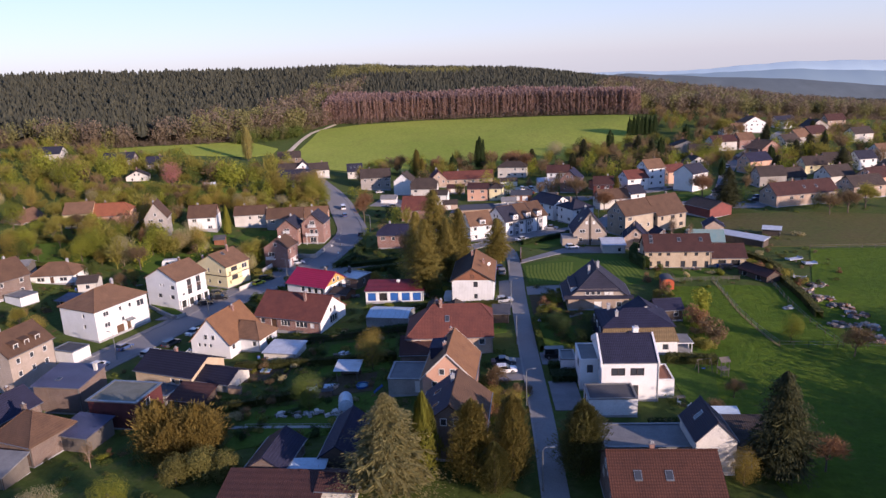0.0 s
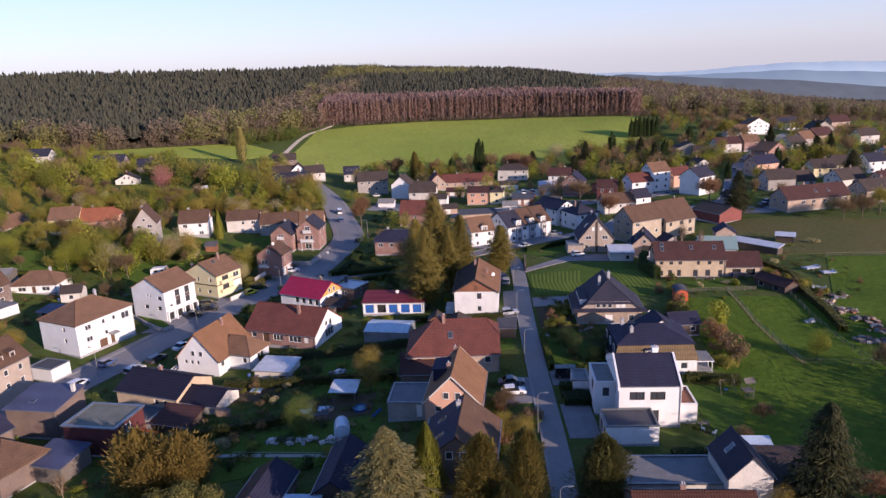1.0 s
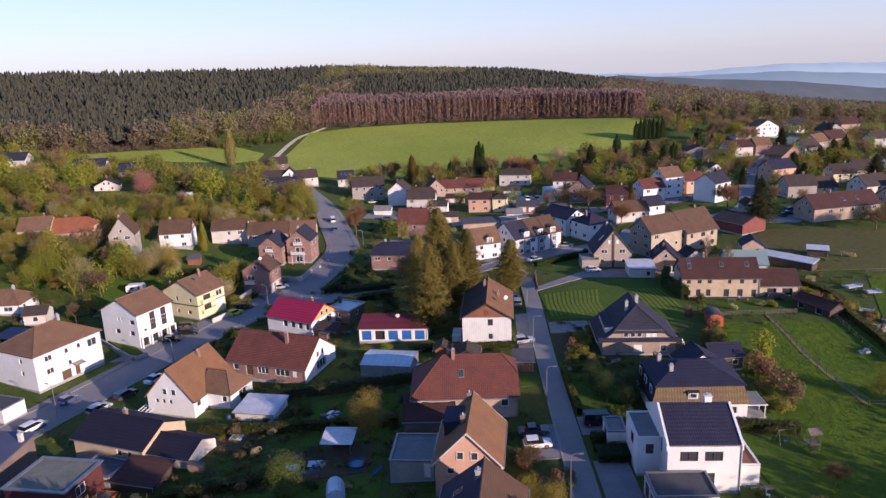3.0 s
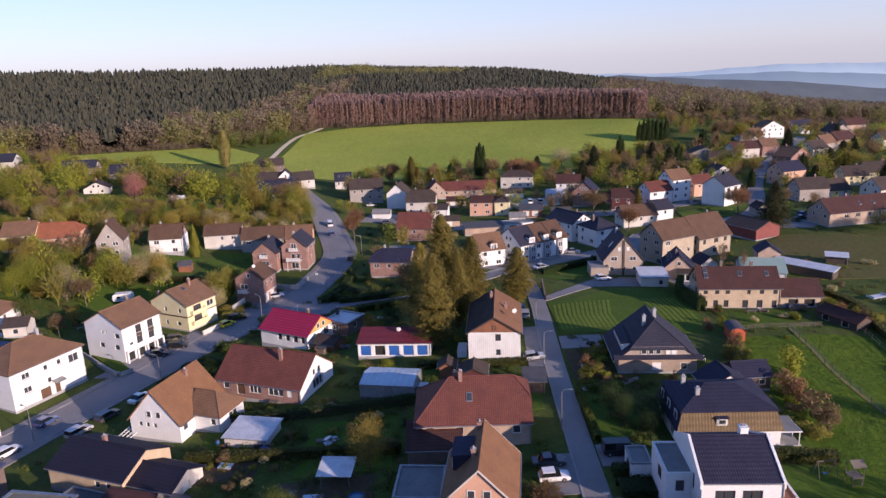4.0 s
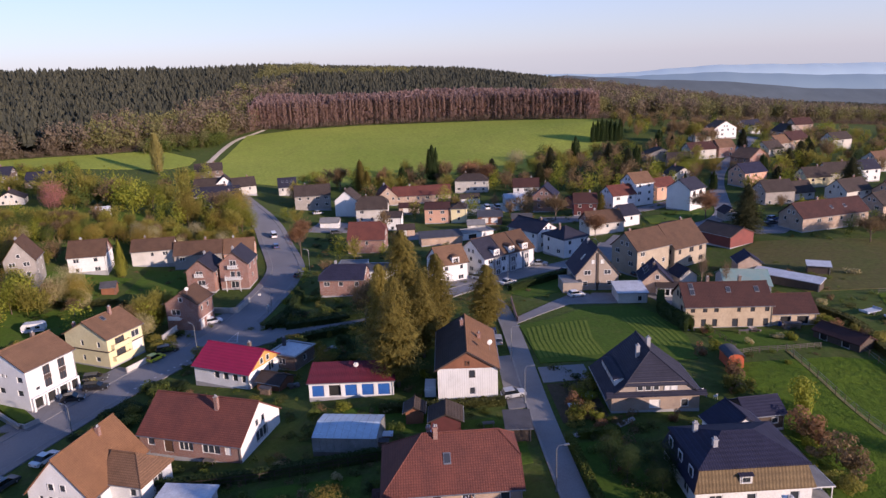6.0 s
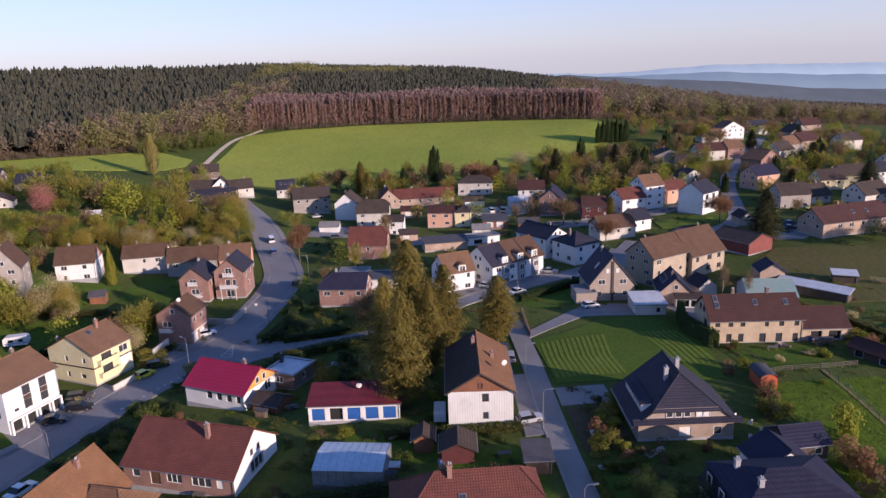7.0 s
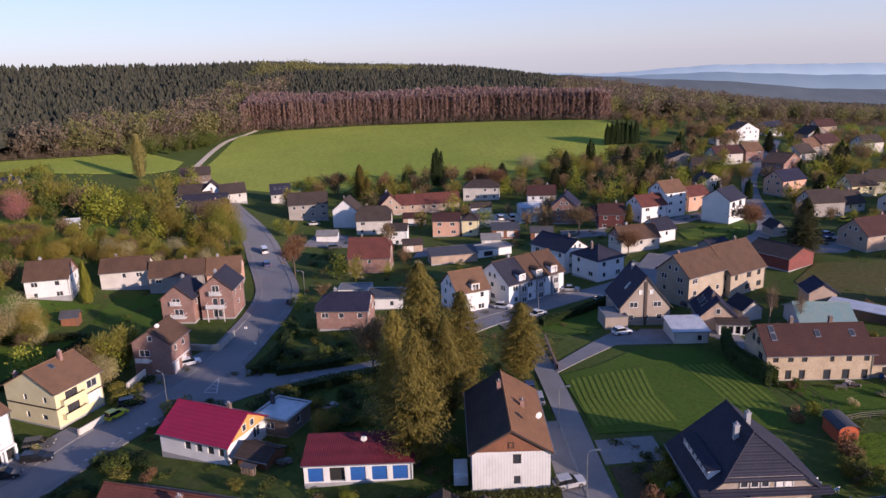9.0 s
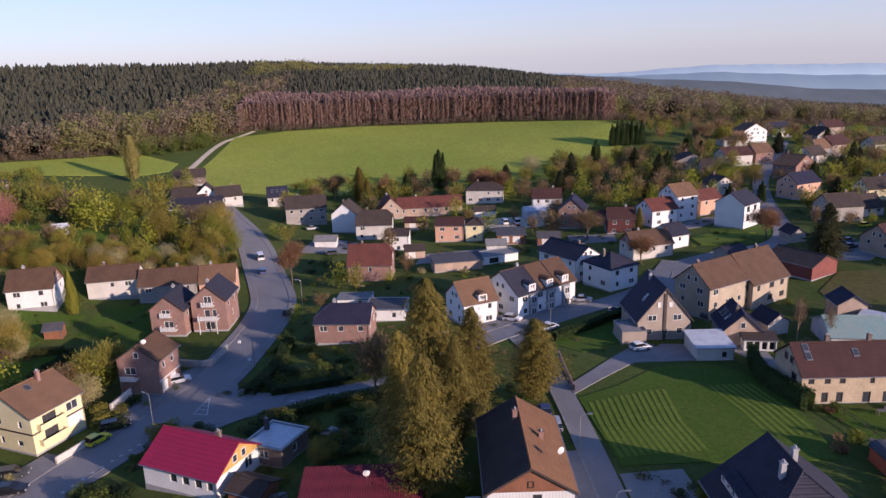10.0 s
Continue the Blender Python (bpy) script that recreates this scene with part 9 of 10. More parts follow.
# ---------------------------------------------------------------- yards and gardens
# red railway-style hut with barrel roof
ob = thing("wagon_hut", pose(46.8, 163.0, ground(46.8, 163.0), 0, 0, -4), "orange-red wooden hut with dark barrel roof", "hut")
part("body", Build().box(-1.3, -2.0, -0.2, 1.3, 2.2, 2.1), surface("orange_red_boards", (0.50, 0.10, 0.035), (0.42, 0.08, 0.03), 0.6, 5, 0.75, 0.3), ob)
arc = [(-1.45 * math.cos(math.pi * i / 8), 2.05 + 0.75 * math.sin(math.pi * i / 8)) for i in range(9)]
part("roof", Build().slab([[(a, -2.2, za), (c, -2.2, zc), (c, 2.4, zc), (a, 2.4, za)] for (a, za), (c, zc) in zip(arc, arc[1:])], 0.1), FELTDARK, ob)
part("gable_wall", Build().poly(*[(a * 0.9, -1.99, za - 0.08) for a, za in arc]), surface("orange_red_gable", (0.50, 0.10, 0.035), (0.42, 0.08, 0.03), 0.6, 5, 0.75, 0.3), ob)

# swing and climbing tower on the lawn
ob = thing("swing", pose(40.6, 116.6, ground(40.6, 116.6), 0, 0, 10), "wooden garden swing frame with blue seat", "swing")
part("frame", Build().tube((-1.3, -0.8, 0), (-1.2, 0, 2.3), 0.05, 0.05, 6).tube((-1.3, 0.8, 0), (-1.2, 0, 2.3), 0.05, 0.05, 6).tube((1.3, -0.8, 0), (1.2, 0, 2.3), 0.05, 0.05, 6).tube((1.3, 0.8, 0), (1.2, 0, 2.3), 0.05, 0.05, 6).tube((-1.4, 0, 2.3), (1.4, 0, 2.3), 0.06, 0.06, 6), WOODGREY, ob)
part("seat", Build().box(-0.3, -0.15, 0.5, 0.3, 0.15, 0.56), BLUEDOOR, ob)
for s in (-0.28, 0.28):
    part("rope", Build().tube((s, 0, 0.55), (s, 0, 2.28), 0.015, 0.015, 4), WOODGREY, ob)
ob = thing("climbing_tower", pose(43.4, 115.0, ground(43.4, 115.0), 0, 0, 8), "grey wooden children's climbing tower with roof", "play tower")
for sx in (-0.7, 0.7):
    for sy in (-0.7, 0.7):
        part("post", Build().tube((sx, sy, -0.2), (sx, sy, 2.9), 0.06, 0.06, 6), WOODGREY, ob)
part("platform", Build().box(-0.8, -0.8, 1.3, 0.8, 0.8, 1.4), WOODGREY, ob)
part("roof", Build().slab([[(-0.9, -0.9, 2.9), (0.9, -0.9, 2.9), (0.9, 0, 3.5), (-0.9, 0, 3.5)], [(0.9, 0.9, 2.9), (-0.9, 0.9, 2.9), (-0.9, 0, 3.5), (0.9, 0, 3.5)]], 0.06), WOODGREY, ob)
for k in range(4):
    part("rung", Build().tube((-0.7, -0.75, 0.3 + k * 0.3), (0.7, -0.75, 0.3 + k * 0.3), 0.03, 0.03, 5), WOODGREY, ob)

# satellite dishes
for x, y, z, yaw in ((4.2, 158.6, 5.0, 200), (-18.0, 165.6, -0.6, 190), (-58.6, 209.4, 0.9, 200)):
    ob = thing("satellite_dish", pose(x, y, z, 0, 0, yaw), "white satellite dish on a short mast", "satellite dish", "satellite dishes")
    part("mast", Build().tube((0, 0, -0.9), (0, 0, 0.5), 0.03, 0.03, 6), STEEL, ob)
    d = Build()
    for i in range(12):
        a, c = 2 * math.pi * i / 12, 2 * math.pi * (i + 1) / 12
        d.poly((0, 0.14, 0.5), (0.45 * math.cos(a), 0.02, 0.5 + 0.45 * math.sin(a)), (0.45 * math.cos(c), 0.02, 0.5 + 0.45 * math.sin(c)))
    part("dish", d, TRIM, ob, smooth=True)
    part("arm", Build().tube((0, 0.1, 0.15), (0, -0.4, 0.45), 0.015, 0.015, 4), STEEL, ob)


def heap(name, x, y, r, n, mats, label, category, seed, size=(0.3, 1.2), flat=0.5):
    """A heap of single blocks lying on the ground."""
    g = random.Random(seed)
    ob = thing(name, pose(x, y, ground(x, y)), label, category)
    for i in range(n):
        a, d = g.uniform(0, 6.283), r * math.sqrt(g.random())
        px, py = d * math.cos(a), d * math.sin(a) * 0.7
        s = [g.uniform(*size) for _ in range(3)]
        zz = ground(x + px, y + py) - ground(x, y) + s[2] * flat * 0.4 + max(0, (1 - d / r)) * 0.8 * g.random()
        m = pose(px, py, zz, g.uniform(-15, 15), g.uniform(-15, 15), g.uniform(0, 180))
        part(name.split("_")[0] + "_piece", Build().box(-s[0] / 2, -s[1] / 2, -s[2] * flat / 2, s[0] / 2, s[1] / 2, s[2] * flat / 2), g.choice(mats), ob, m=m)


JUNK = [WOODGREY, WOODDARK, CONCRETE, BRICKTAN, FELT, WOODBROWN, WOODGREY, BRICKTAN]
for i, (x, y, r) in enumerate(((77.5, 159.5, 2.5), (79.0, 154, 3), (80.4, 149, 3), (81.4, 144.5, 3), (80.2, 137.5, 3), (75.6, 139, 2), (79.6, 131.5, 3), (82.6, 163.4, 2.2))):
    heap("scrap_heap", x, y, r, 26, JUNK, "heap of pale scrap timber and stone", "scrap heap", i)
for i, (x, y) in enumerate(((-32.4, 106.6), (-29.4, 106.2), (-26.4, 105.6), (-23.4, 105.0), (-20.6, 104.4))):
    heap("stone_heap", x, y, 1.4, 14, [CONCRETE, OFFWHITE, PLINTH, WOODGREY], "row of pale garden stones and pots", "stone heap", 40 + i, (0.25, 0.9))
for i, (x, y) in enumerate(((-24.4, 186.0), (-27.0, 187.6), (-29.6, 169.6), (66.0, 178.6), (58.4, 178.2), (-36.6, 132.4), (-42.0, 133.4), (-26.0, 116.0))):
    heap("junk_heap", x, y, 1.3, 9, JUNK + [BLUEDOOR, WOODDARK], "small pile of garden clutter and boards", "clutter", 60 + i, (0.3, 1.0))
draped("garden_path", [(-41, 104.8), (-19.8, 100.4), (-19.8, 99.6), (-41, 104.0)], CONCRETE, 0.1, "narrow pale concrete garden path", "path", 3.0)
draped("garden_path", [(13, 141.6), (19, 142.0), (24, 145.4), (24, 146.4), (18.4, 143.2), (13, 142.6)], CONCRETE, 0.1, "narrow pale concrete garden path", "path", 3.0)

# small greenhouse, boat trailer, gas tank
ob = thing("glasshouse_hut", pose(-21.8, 107.6, ground(-21.8, 107.6), 0, 0, 10), "small rounded glass garden house", "greenhouse")
arc = [(-1.2 * math.cos(math.pi * i / 8), 0.6 + 1.5 * math.sin(math.pi * i / 8)) for i in range(9)]
part("shell", Build().slab([[(a, -1.6, za), (c, -1.6, zc), (c, 1.6, zc), (a, 1.6, za)] for (a, za), (c, zc) in zip(arc, arc[1:])], 0.05), POLY, ob)
for y in (-1.6, 1.6):
    part("end_panel", Build().poly(*([(a * 0.98, y, za - 0.03) for a, za in arc] + [(1.18, y, 0), (-1.18, y, 0)])), POLY, ob)
for s in (-1, 1):
    part("side_panel", Build().box(s * 1.2 - 0.03, -1.6, -0.1, s * 1.2 + 0.03, 1.6, 0.6), POLY, ob)
ob = thing("boat_trailer", pose(-5.6, 160.0, ground(-5.6, 160.0), 0, 0, 86), "white caravan trailer parked beside the house", "trailer")
part("body", Build().box(-2.0, -0.9, 0.6, 2.0, 0.9, 1.9).box(-1.7, -0.8, 1.9, 1.6, 0.8, 2.15), TRIM, ob)
for s in (-0.95, 0.95):
    part("wheel", Build().tube((0, s - 0.08, 0.32), (0, s + 0.08, 0.32), 0.32, 0.32, 12), TYRE, ob)
part("drawbar", Build().tube((2.0, 0, 0.6), (3.1, 0, 0.5), 0.05, 0.04, 6), STEEL, ob)


def flat_trailer(x, y, yaw, long):
    """A flat farm trailer on two wheels."""
    o = thing("farm_trailer", pose(x, y, ground(x, y), 0, 0, yaw), "flat farm trailer with white bed on the meadow", "trailer", "farm trailers")
    part("bed", Build().box(-long / 2, -1.0, 0.62, long / 2, 1.0, 0.74).box(-long / 2, -1.0, 0.74, -long / 2 + 0.06, 1.0, 1.1).box(long / 2 - 0.06, -1.0, 0.74, long / 2, 1.0, 1.1), SHEETW, o)
    for k in (-0.85, 0.85):
        part("wheel", Build().tube((0, k - 0.1, 0.33), (0, k + 0.1, 0.33), 0.35, 0.35, 12), TYRE, o)
    part("drawbar", Build().tube((long / 2, 0, 0.6), (long / 2 + 1.3, 0, 0.35), 0.05, 0.04, 6), STEEL, o)


for x, y, a, n in ((86.4, 184.6, 20, 4.2), (88.6, 180.4, 5, 3.2), (80.6, 168.2, 150, 2.8)):
    flat_trailer(x, y, a, n)
ob = thing("skip_container", pose(-55.6, 112.6, ground(-55.6, 112.6), 0, 0, -12), "orange steel skip beside the sheds", "skip")
SKIPORANGE = surface("orange_steel", (0.42, 0.10, 0.02), (0.32, 0.08, 0.02), 0.8, 5, 0.6, 0.2)
part("side", Build().slab([[(-1.8, -0.9, 1.2), (1.8, -0.9, 1.2), (1.4, -0.8, 0.0), (-1.4, -0.8, 0.0)]], 0.05).slab([[(-1.8, 0.9, 1.2), (1.8, 0.9, 1.2), (1.4, 0.8, 0.0), (-1.4, 0.8, 0.0)]], 0.05), SKIPORANGE, ob)
part("end", Build().slab([[(-1.8, -0.9, 1.2), (-1.8, 0.9, 1.2), (-1.4, 0.8, 0.0), (-1.4, -0.8, 0.0)]], 0.05).slab([[(1.8, -0.9, 1.2), (1.8, 0.9, 1.2), (1.4, 0.8, 0.0), (1.4, -0.8, 0.0)]], 0.05), SKIPORANGE, ob)
part("floor", Build().box(-1.45, -0.85, -0.1, 1.45, 0.85, 0.05), SKIPORANGE, ob)
part("load", Build().slab([[(-1.6, -0.8, 0.9), (0, -0.8, 1.1), (0, 0.8, 1.05), (-1.6, 0.8, 0.85)], [(0, -0.8, 1.1), (1.6, -0.8, 0.95), (1.6, 0.8, 0.9), (0, 0.8, 1.05)]], 0.4), WOODGREY, ob, "grey rubble")

# ---------------------------------------------------------------- small garden things
def garden_chair(x, y, yaw):
    ob = thing("garden_chair", pose(x, y, ground(x, y) + 0.08, 0, 0, yaw), "white plastic garden chair on the lawn", "chair", "white garden chairs")
    part("seat", Build().box(-0.24, -0.24, 0.40, 0.24, 0.24, 0.45), TRIM, ob)
    part("backrest", Build().box(-0.24, 0.22, 0.45, 0.24, 0.27, 0.92), TRIM, ob)
    for sx in (-0.21, 0.21):
        for sy in (-0.21, 0.21):
            part("leg", Build().tube((sx, sy, -0.1), (sx * 0.95, sy * 0.95, 0.41), 0.025, 0.025, 6), TRIM, ob)


def wood_stack(x, y, yaw, long):
    """Split logs piled between two stakes under a strip of felt."""
    rnd_ = random.Random(int(x * 7 + y * 3))
    ob = thing("wood_stack", pose(x, y, ground(x, y), 0, 0, yaw), "stack of split firewood under a strip of felt", "firewood")
    logs = Build()
    for r_ in range(5):
        for i in range(int(long / 0.26)):
            k = rnd_.uniform(0.09, 0.13)
            logs.tube((-long / 2 + 0.14 + i * 0.26, -0.35 + rnd_.uniform(-0.05, 0.05), 0.12 + r_ * 0.23), (-long / 2 + 0.14 + i * 0.26, 0.35, 0.12 + r_ * 0.23), k, k, 6)
    tagged(part("log_pile", logs, BARKPALE, ob, "split logs with pale cut ends"), kind="stuff")
    for sx in (-1, 1):
        part("stake", Build().box(sx * long / 2 - 0.05, -0.06, -0.3, sx * long / 2 + 0.05, 0.06, 1.4), WOODGREY, ob)
    part("cover", Build().slab([[(-long / 2 - 0.1, -0.5, 1.28), (long / 2 + 0.1, -0.5, 1.28), (long / 2 + 0.1, 0.5, 1.4), (-long / 2 - 0.1, 0.5, 1.4)]], 0.04), FELTDARK, ob)


BARREL = surface("blue_plastic", (0.03, 0.09, 0.30), (0.025, 0.07, 0.24), 0.8, 5, 0.5, 0.1)


def water_butt(x, y):
    ob = thing("water_butt", pose(x, y, ground(x, y)), "blue plastic rain barrel in a garden", "barrel", "rain barrels")
    part("barrel", Build().tube((0, 0, -0.1), (0, 0, 0.45), 0.30, 0.36, 12).tube((0, 0, 0.45), (0, 0, 0.95), 0.36, 0.31, 12), BARREL, ob, smooth=False)
    part("lid", Build().tube((0, 0, 0.95), (0, 0, 1.0), 0.33, 0.33, 12), TRIMDARK, ob)


def garden_table(x, y, yaw):
    ob = thing("garden_table", pose(x, y, ground(x, y) + 0.05, 0, 0, yaw), "weathered wooden garden table on the grass", "table")
    part("tabletop", Build().box(-0.9, -0.42, 0.70, 0.9, -0.02, 0.75).box(-0.9, 0.02, 0.70, 0.9, 0.42, 0.75), WOODGREY, ob)
    for sx in (-0.75, 0.75):
        for sy in (-0.32, 0.32):
            part("leg", Build().box(sx - 0.04, sy - 0.04, -0.2, sx + 0.04, sy + 0.04, 0.70), WOODGREY, ob)


def cold_frame(x, y, yaw):
    ob = thing("cold_frame", pose(x, y, ground(x, y) + 0.05, 0, 0, yaw), "low wooden cold frame with glass lid", "cold frame")
    part("frame", Build().box(-1.0, -0.6, -0.2, 1.0, -0.55, 0.3).box(-1.0, 0.55, -0.2, 1.0, 0.6, 0.5).box(-1.0, -0.55, -0.2, -0.95, 0.55, 0.35).box(0.95, -0.55, -0.2, 1.0, 0.55, 0.35), WOODBROWN, ob)
    part("lid", Build().slab([[(-1.02, -0.64, 0.36), (1.02, -0.64, 0.36), (1.02, 0.64, 0.56), (-1.02, 0.64, 0.56)]], 0.03), POLY, ob)


for x, y, a in ((37.2, 152.2, 30), (38.4, 150.6, 200), (39.0, 148.4, 80), (36.6, 146.8, 140), (-40.5, 160.2, 10), (32.4, 103.2, 60), (33.6, 102.0, 220)):
    garden_chair(x, y, a)
for x, y, a, n in ((-26.4, 112.4, 8, 3.0), (-44.4, 118.4, -14, 2.6), (-13.6, 144.6, -4, 2.4), (47.6, 166.8, 70, 2.6), (-34.2, 168.0, -27, 2.2), (66.2, 178.2, -5, 3.2), (-102.4, 184.6, 12, 2.4)):
    wood_stack(x, y, a, n)
for x, y in ((-26.6, 171.2), (-25.4, 171.8), (-29.0, 117.6), (-6.4, 147.0), (7.6, 146.4), (-44.6, 134.4), (-51.2, 119.6), (40.6, 139.8), (-14.6, 117.2), (64.8, 180.2), (-110.6, 184.8)):
    water_butt(x, y)
for x, y, a in ((-38.6, 146.6, -18), (-24.6, 124.4, 20), (2.4, 147.2, 5), (32.8, 104.4, 10), (55.6, 176.6, -6), (-95.0, 190.0, 15)):
    garden_table(x, y, a)
for x, y, a in ((-29.4, 115.6, 4), (-26.2, 116.0, 2), (-41.0, 127.0, -12), (16.2, 150.4, 3), (18.8, 153.4, -2), (-12.8, 147.8, -6)):
    cold_frame(x, y, a)

# loose bushes of the farm garden and the hedgerow
shrub("yellow", 62.4, 171.9, 2.0, 2.2)
shrub("red", 43.2, 167.4, 2.6, 2.6)
shrub("yellow", 49.2, 145.2, 6.2, 4.6)
shrub("yellow", 50.0, 147.4, 4.4, 3.6)
shrub("red", 46.4, 139.6, 4.6, 4.8)
shrub("red", 47.4, 137.0, 3.8, 4.0)
shrub("brown", 47.4, 131.6, 5.2, 5.6)
shrub("brown", 46.4, 128.6, 3.8, 4.4)
shrub("olive", 44.6, 125.4, 2.6, 3.4)
shrub("yellow", 46.4, 169.2, 2.2, 2.4)
for x, y in ((-43.6, 127.4), (-41.2, 127.0), (-33.2, 125.2), (-36.6, 125.8)):
    shrub("yellow", x, y, 1.1, 1.3)

# dry grass under the pasture fence
single("fence_verge", strip(smooth_line([(59.2, 167.0), (58.5, 156), (57.8, 146), (58.5, 134), (59.2, 128.8)], 3.0), 0.3, -0.3, 0.14, 0.1), grass("dry_verge_grass", (0.20, 0.17, 0.07), (0.16, 0.15, 0.06), (0.12, 0.13, 0.04), 0.3, 2.0), Matrix(), "strip of dry pale grass under a fence", "verge", kind="structure")


# two white lattice ladders leaning behind the dark bungalow
def lattice_ladder(x, y, yaw):
    o = thing("loading_ramp", pose(x, y, ground(x, y), 0, 0, yaw), "white lattice loading ramp leaning behind the bungalow", "ramp", "white ramps")
    for k in (-0.42, 0.42):
        part("side_rail", Build().slab([[(-2.1, k - 0.05, 0.25), (2.1, k - 0.05, 1.75), (2.1, k + 0.05, 1.75), (-2.1, k + 0.05, 0.25)]], 0.14), TRIM, o)
        part("prop", Build().box(1.9, k - 0.05, -0.3, 2.0, k + 0.05, 1.6), TRIM, o)
    for i in range(9):
        f = (i + 0.5) / 9
        xx, zz = -2.1 + 4.2 * f, 0.25 + 1.5 * f
        part("rung", Build().box(xx - 0.06, -0.40, zz - 0.13, xx + 0.06, 0.40, zz - 0.06), TRIM, o)


lattice_ladder(-62.2, 138.6, 55)
lattice_ladder(-60.6, 137.8, 55)

# blue paddling pool and a slide in the shaded garden
ob = thing("paddling_pool", pose(-20.0, 115.1, ground(-20.0, 115.1) + 0.06), "round blue garden pool with pale rim", "pool")
ring = Build()
for i in range(20):
    a, c = 2 * math.pi * i / 20, 2 * math.pi * (i + 1) / 20
    ring.tube((1.15 * math.cos(a), 1.15 * math.sin(a), 0.34), (1.15 * math.cos(c), 1.15 * math.sin(c), 0.34), 0.09, 0.09, 6)
    ring.poly((1.15 * math.cos(a), 1.15 * math.sin(a), -0.1), (1.15 * math.cos(c), 1.15 * math.sin(c), -0.1), (1.15 * math.cos(c), 1.15 * math.sin(c), 0.34), (1.15 * math.cos(a), 1.15 * math.sin(a), 0.34))
part("wall", ring, BARREL, ob)
part("water", Build().tube((0, 0, 0.2), (0, 0, 0.24), 1.1, 1.1, 20), glassy("pool_water", (0.10, 0.24, 0.34), 0.05), ob)
ob = thing("garden_slide", pose(-16.6, 112.0, ground(-16.6, 112.0), 0, 0, 20), "blue plastic children's slide on the grass", "slide")
part("chute", Build().slab([[(-1.0, -0.22, 0.12), (0.6, -0.22, 1.2), (0.6, 0.22, 1.2), (-1.0, 0.22, 0.12)]], 0.05), BARREL, ob)
for k in (-0.24, 0.24):
    part("chute_side", Build().slab([[(-1.0, k - 0.02, 0.28), (0.6, k - 0.02, 1.36), (0.6, k + 0.02, 1.36), (-1.0, k + 0.02, 0.28)]], 0.2), BARREL, ob)
    part("ladder_rail", Build().tube((1.0, k, -0.1), (0.62, k, 1.3), 0.03, 0.03, 6), TRIMDARK, ob)
for i in range(4):
    part("rung", Build().tube((0.95 - i * 0.09, -0.24, 0.15 + i * 0.3), (0.95 - i * 0.09, 0.24, 0.15 + i * 0.3), 0.02, 0.02, 5), TRIMDARK, ob)

# caravan under its roof on the slope
ob = thing("caravan", pose(-93.8, 209.9, ground(-93.8, 209.9), 0, 0, 10), "white caravan with rounded ends parked in a garden", "caravan")
side = [(-2.3, 0.5), (2.2, 0.5), (2.45, 1.1), (2.3, 2.1), (1.8, 2.45), (-1.9, 2.45), (-2.4, 2.1), (-2.5, 1.0)]
shell = Build()
for k in (-1.05, 1.05):
    shell.poly(*[(a, k, c) for a, c in side])
for (a, c), (d, e) in zip(side, side[1:] + side[:1]):
    shell.poly((a, -1.05, c), (d, -1.05, e), (d, 1.05, e), (a, 1.05, c))
part("shell", shell, TRIM, ob)
for k in (-1.3, 0.6):
    part("window", Build().box(k, -1.09, 1.3, k + 0.9, -1.06, 1.85), CARPANE, ob)
part("stripe", Build().box(-2.3, -1.085, 0.95, 2.3, -1.055, 1.08), BLUEDOOR, ob)
for k in (-1.0, 1.0):
    part("wheel", Build().tube((0, k - 0.1, 0.3), (0, k + 0.1, 0.3), 0.32, 0.32, 12), TYRE, ob)
part("drawbar", Build().tube((2.3, 0, 0.55), (3.4, 0, 0.45), 0.05, 0.04, 6), STEEL, ob)


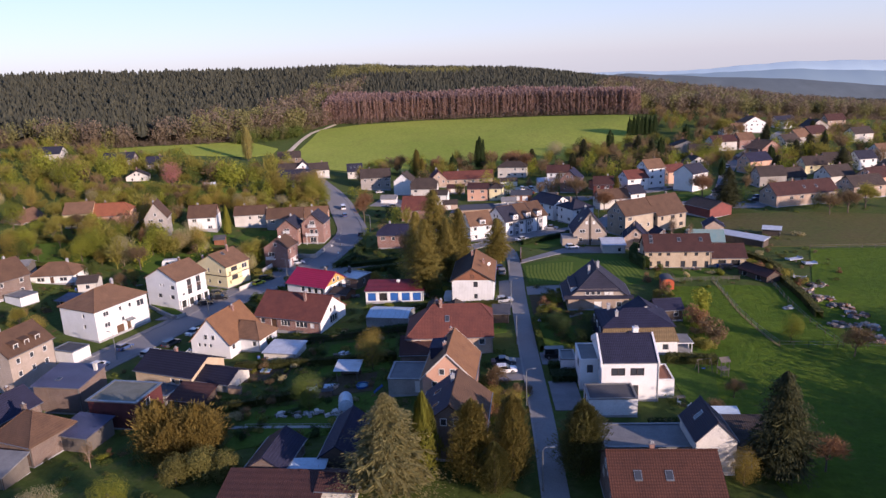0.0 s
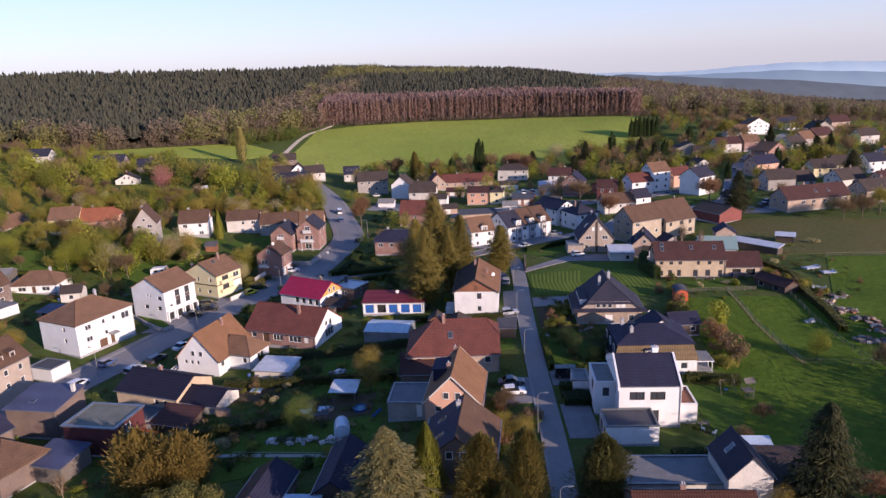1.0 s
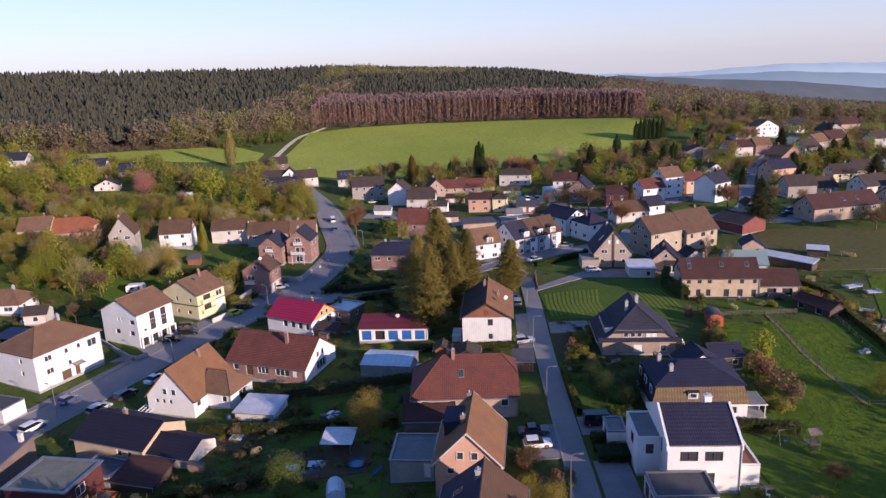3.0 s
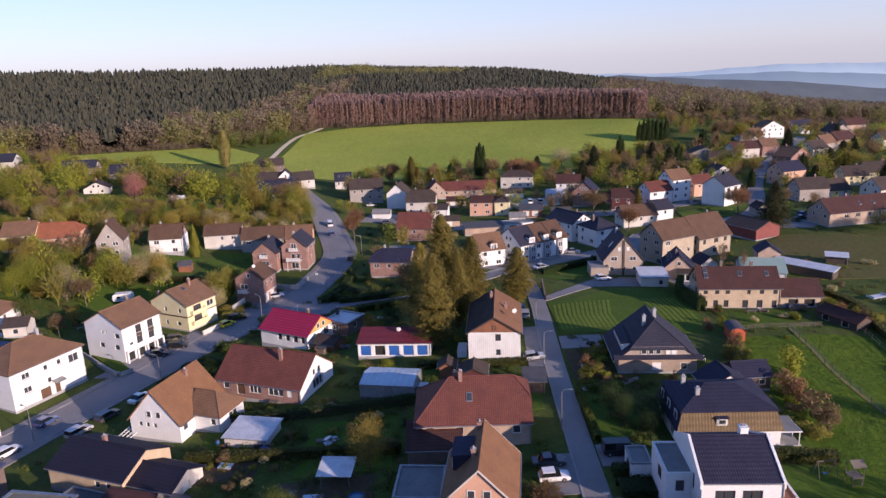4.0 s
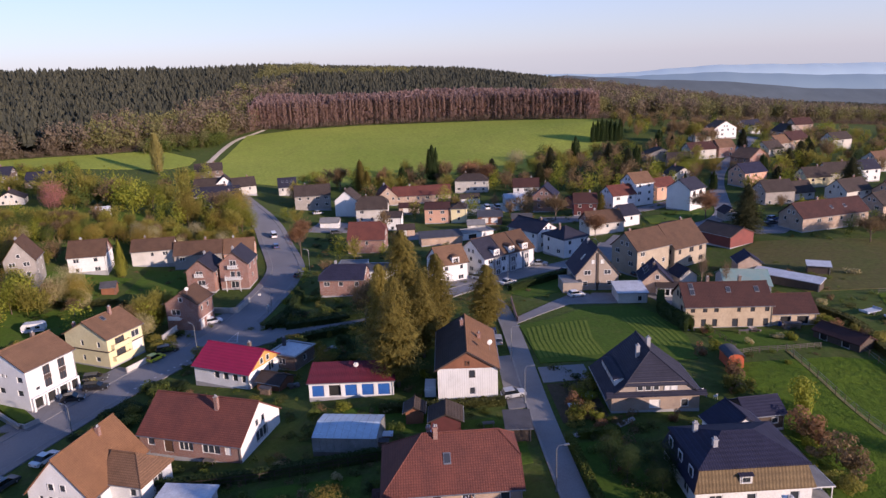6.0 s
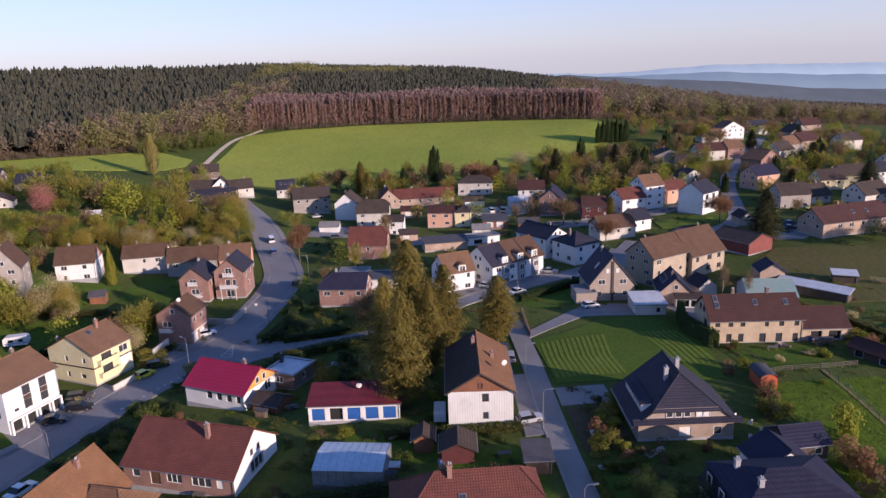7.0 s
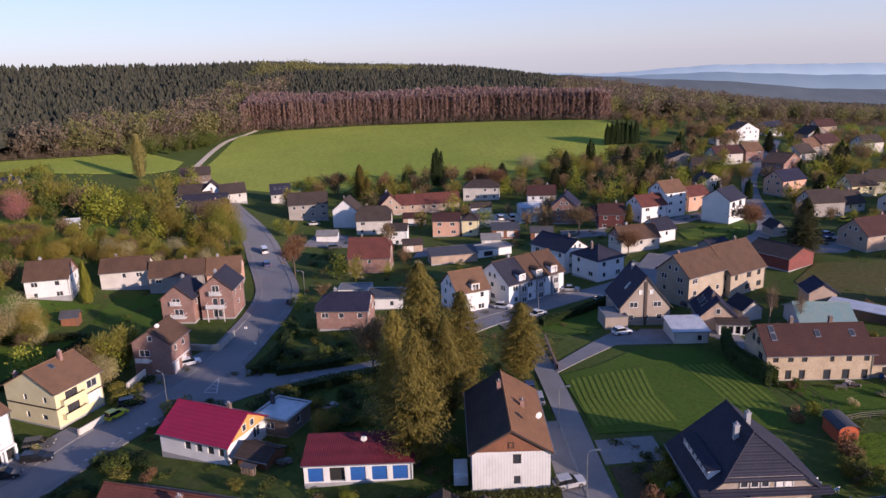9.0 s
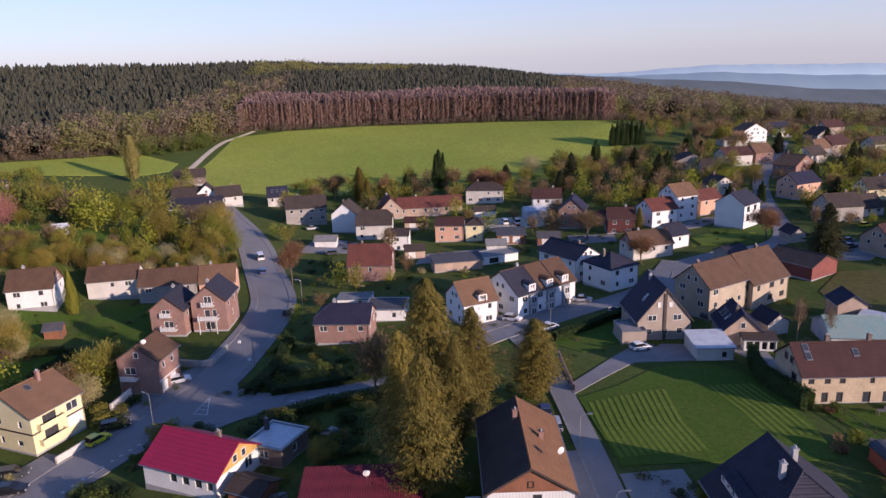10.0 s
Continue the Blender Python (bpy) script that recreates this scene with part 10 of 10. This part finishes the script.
# yellow-orange digger in the far yard
def digger(x, y, yaw):
    o = thing("excavator", pose(x, y, ground(x, y) + 0.1, 0, 0, yaw), "small orange excavator standing in a yard", "excavator")
    for k in (-0.75, 0.75):
        part("track", Build().box(-1.1, k - 0.2, 0.0, 1.1, k + 0.2, 0.55).box(-1.35, k - 0.2, 0.15, -1.1, k + 0.2, 0.42).box(1.1, k - 0.2, 0.15, 1.35, k + 0.2, 0.42), TYRE, o)
    part("body", Build().box(-1.2, -0.85, 0.65, 0.7, 0.85, 1.35), SKIPORANGE, o)
    part("cab", Build().box(-0.2, 0.0, 1.35, 0.9, 0.8, 2.5), CARPANE, o)
    part("cab_roof", Build().box(-0.25, -0.05, 2.5, 0.95, 0.85, 2.6), SKIPORANGE, o)
    part("boom", Build().tube((0.6, -0.3, 1.2), (2.2, -0.3, 3.0), 0.17, 0.13, 6).tube((2.2, -0.3, 3.0), (3.3, -0.3, 1.5), 0.12, 0.1, 6), SKIPORANGE, o)
    part("bucket", Build().slab([[(3.0, -0.65, 1.5), (3.6, -0.65, 1.3), (3.6, 0.05, 1.3), (3.0, 0.05, 1.5)], [(3.6, -0.65, 1.3), (3.4, -0.65, 0.8), (3.4, 0.05, 0.8), (3.6, 0.05, 1.3)]], 0.1), TRIMDARK, o)


digger(28.7, 320.7, 160)

# clothes drier and white clutter
ob = thing("drying_frame", pose(17.4, 131.7, ground(17.4, 131.7)), "rotary clothes drier with red cloth on the lawn", "clothes drier")
part("pole", Build().tube((0, 0, -0.2), (0, 0, 2.0), 0.03, 0.03, 6), STEEL, ob)
for i in range(4):
    a = math.pi / 4 + i * math.pi / 2
    part("arm", Build().tube((0, 0, 1.1), (0.9 * math.cos(a), 0.9 * math.sin(a), 1.9), 0.02, 0.02, 5), STEEL, ob)
part("cloth", Build().slab([[(-0.55, -0.6, 1.5), (0.5, -0.62, 1.5), (0.45, -0.55, 0.75), (-0.5, -0.55, 0.75)]], 0.02), REDWALL, ob, "hanging red cloth")
heap("clutter_heap", 69.3, 148.3, 1.0, 14, [TRIM, OFFWHITE, CONCRETE], "small heap of white garden clutter on grass", "clutter", 91, (0.3, 0.9))
heap("board_stack", -26.7, 131.4, 1.5, 8, [SHEETW, WOODGREY, POLY], "stack of pale boards beside a garden bed", "boards", 92, (0.6, 1.9), 0.15)
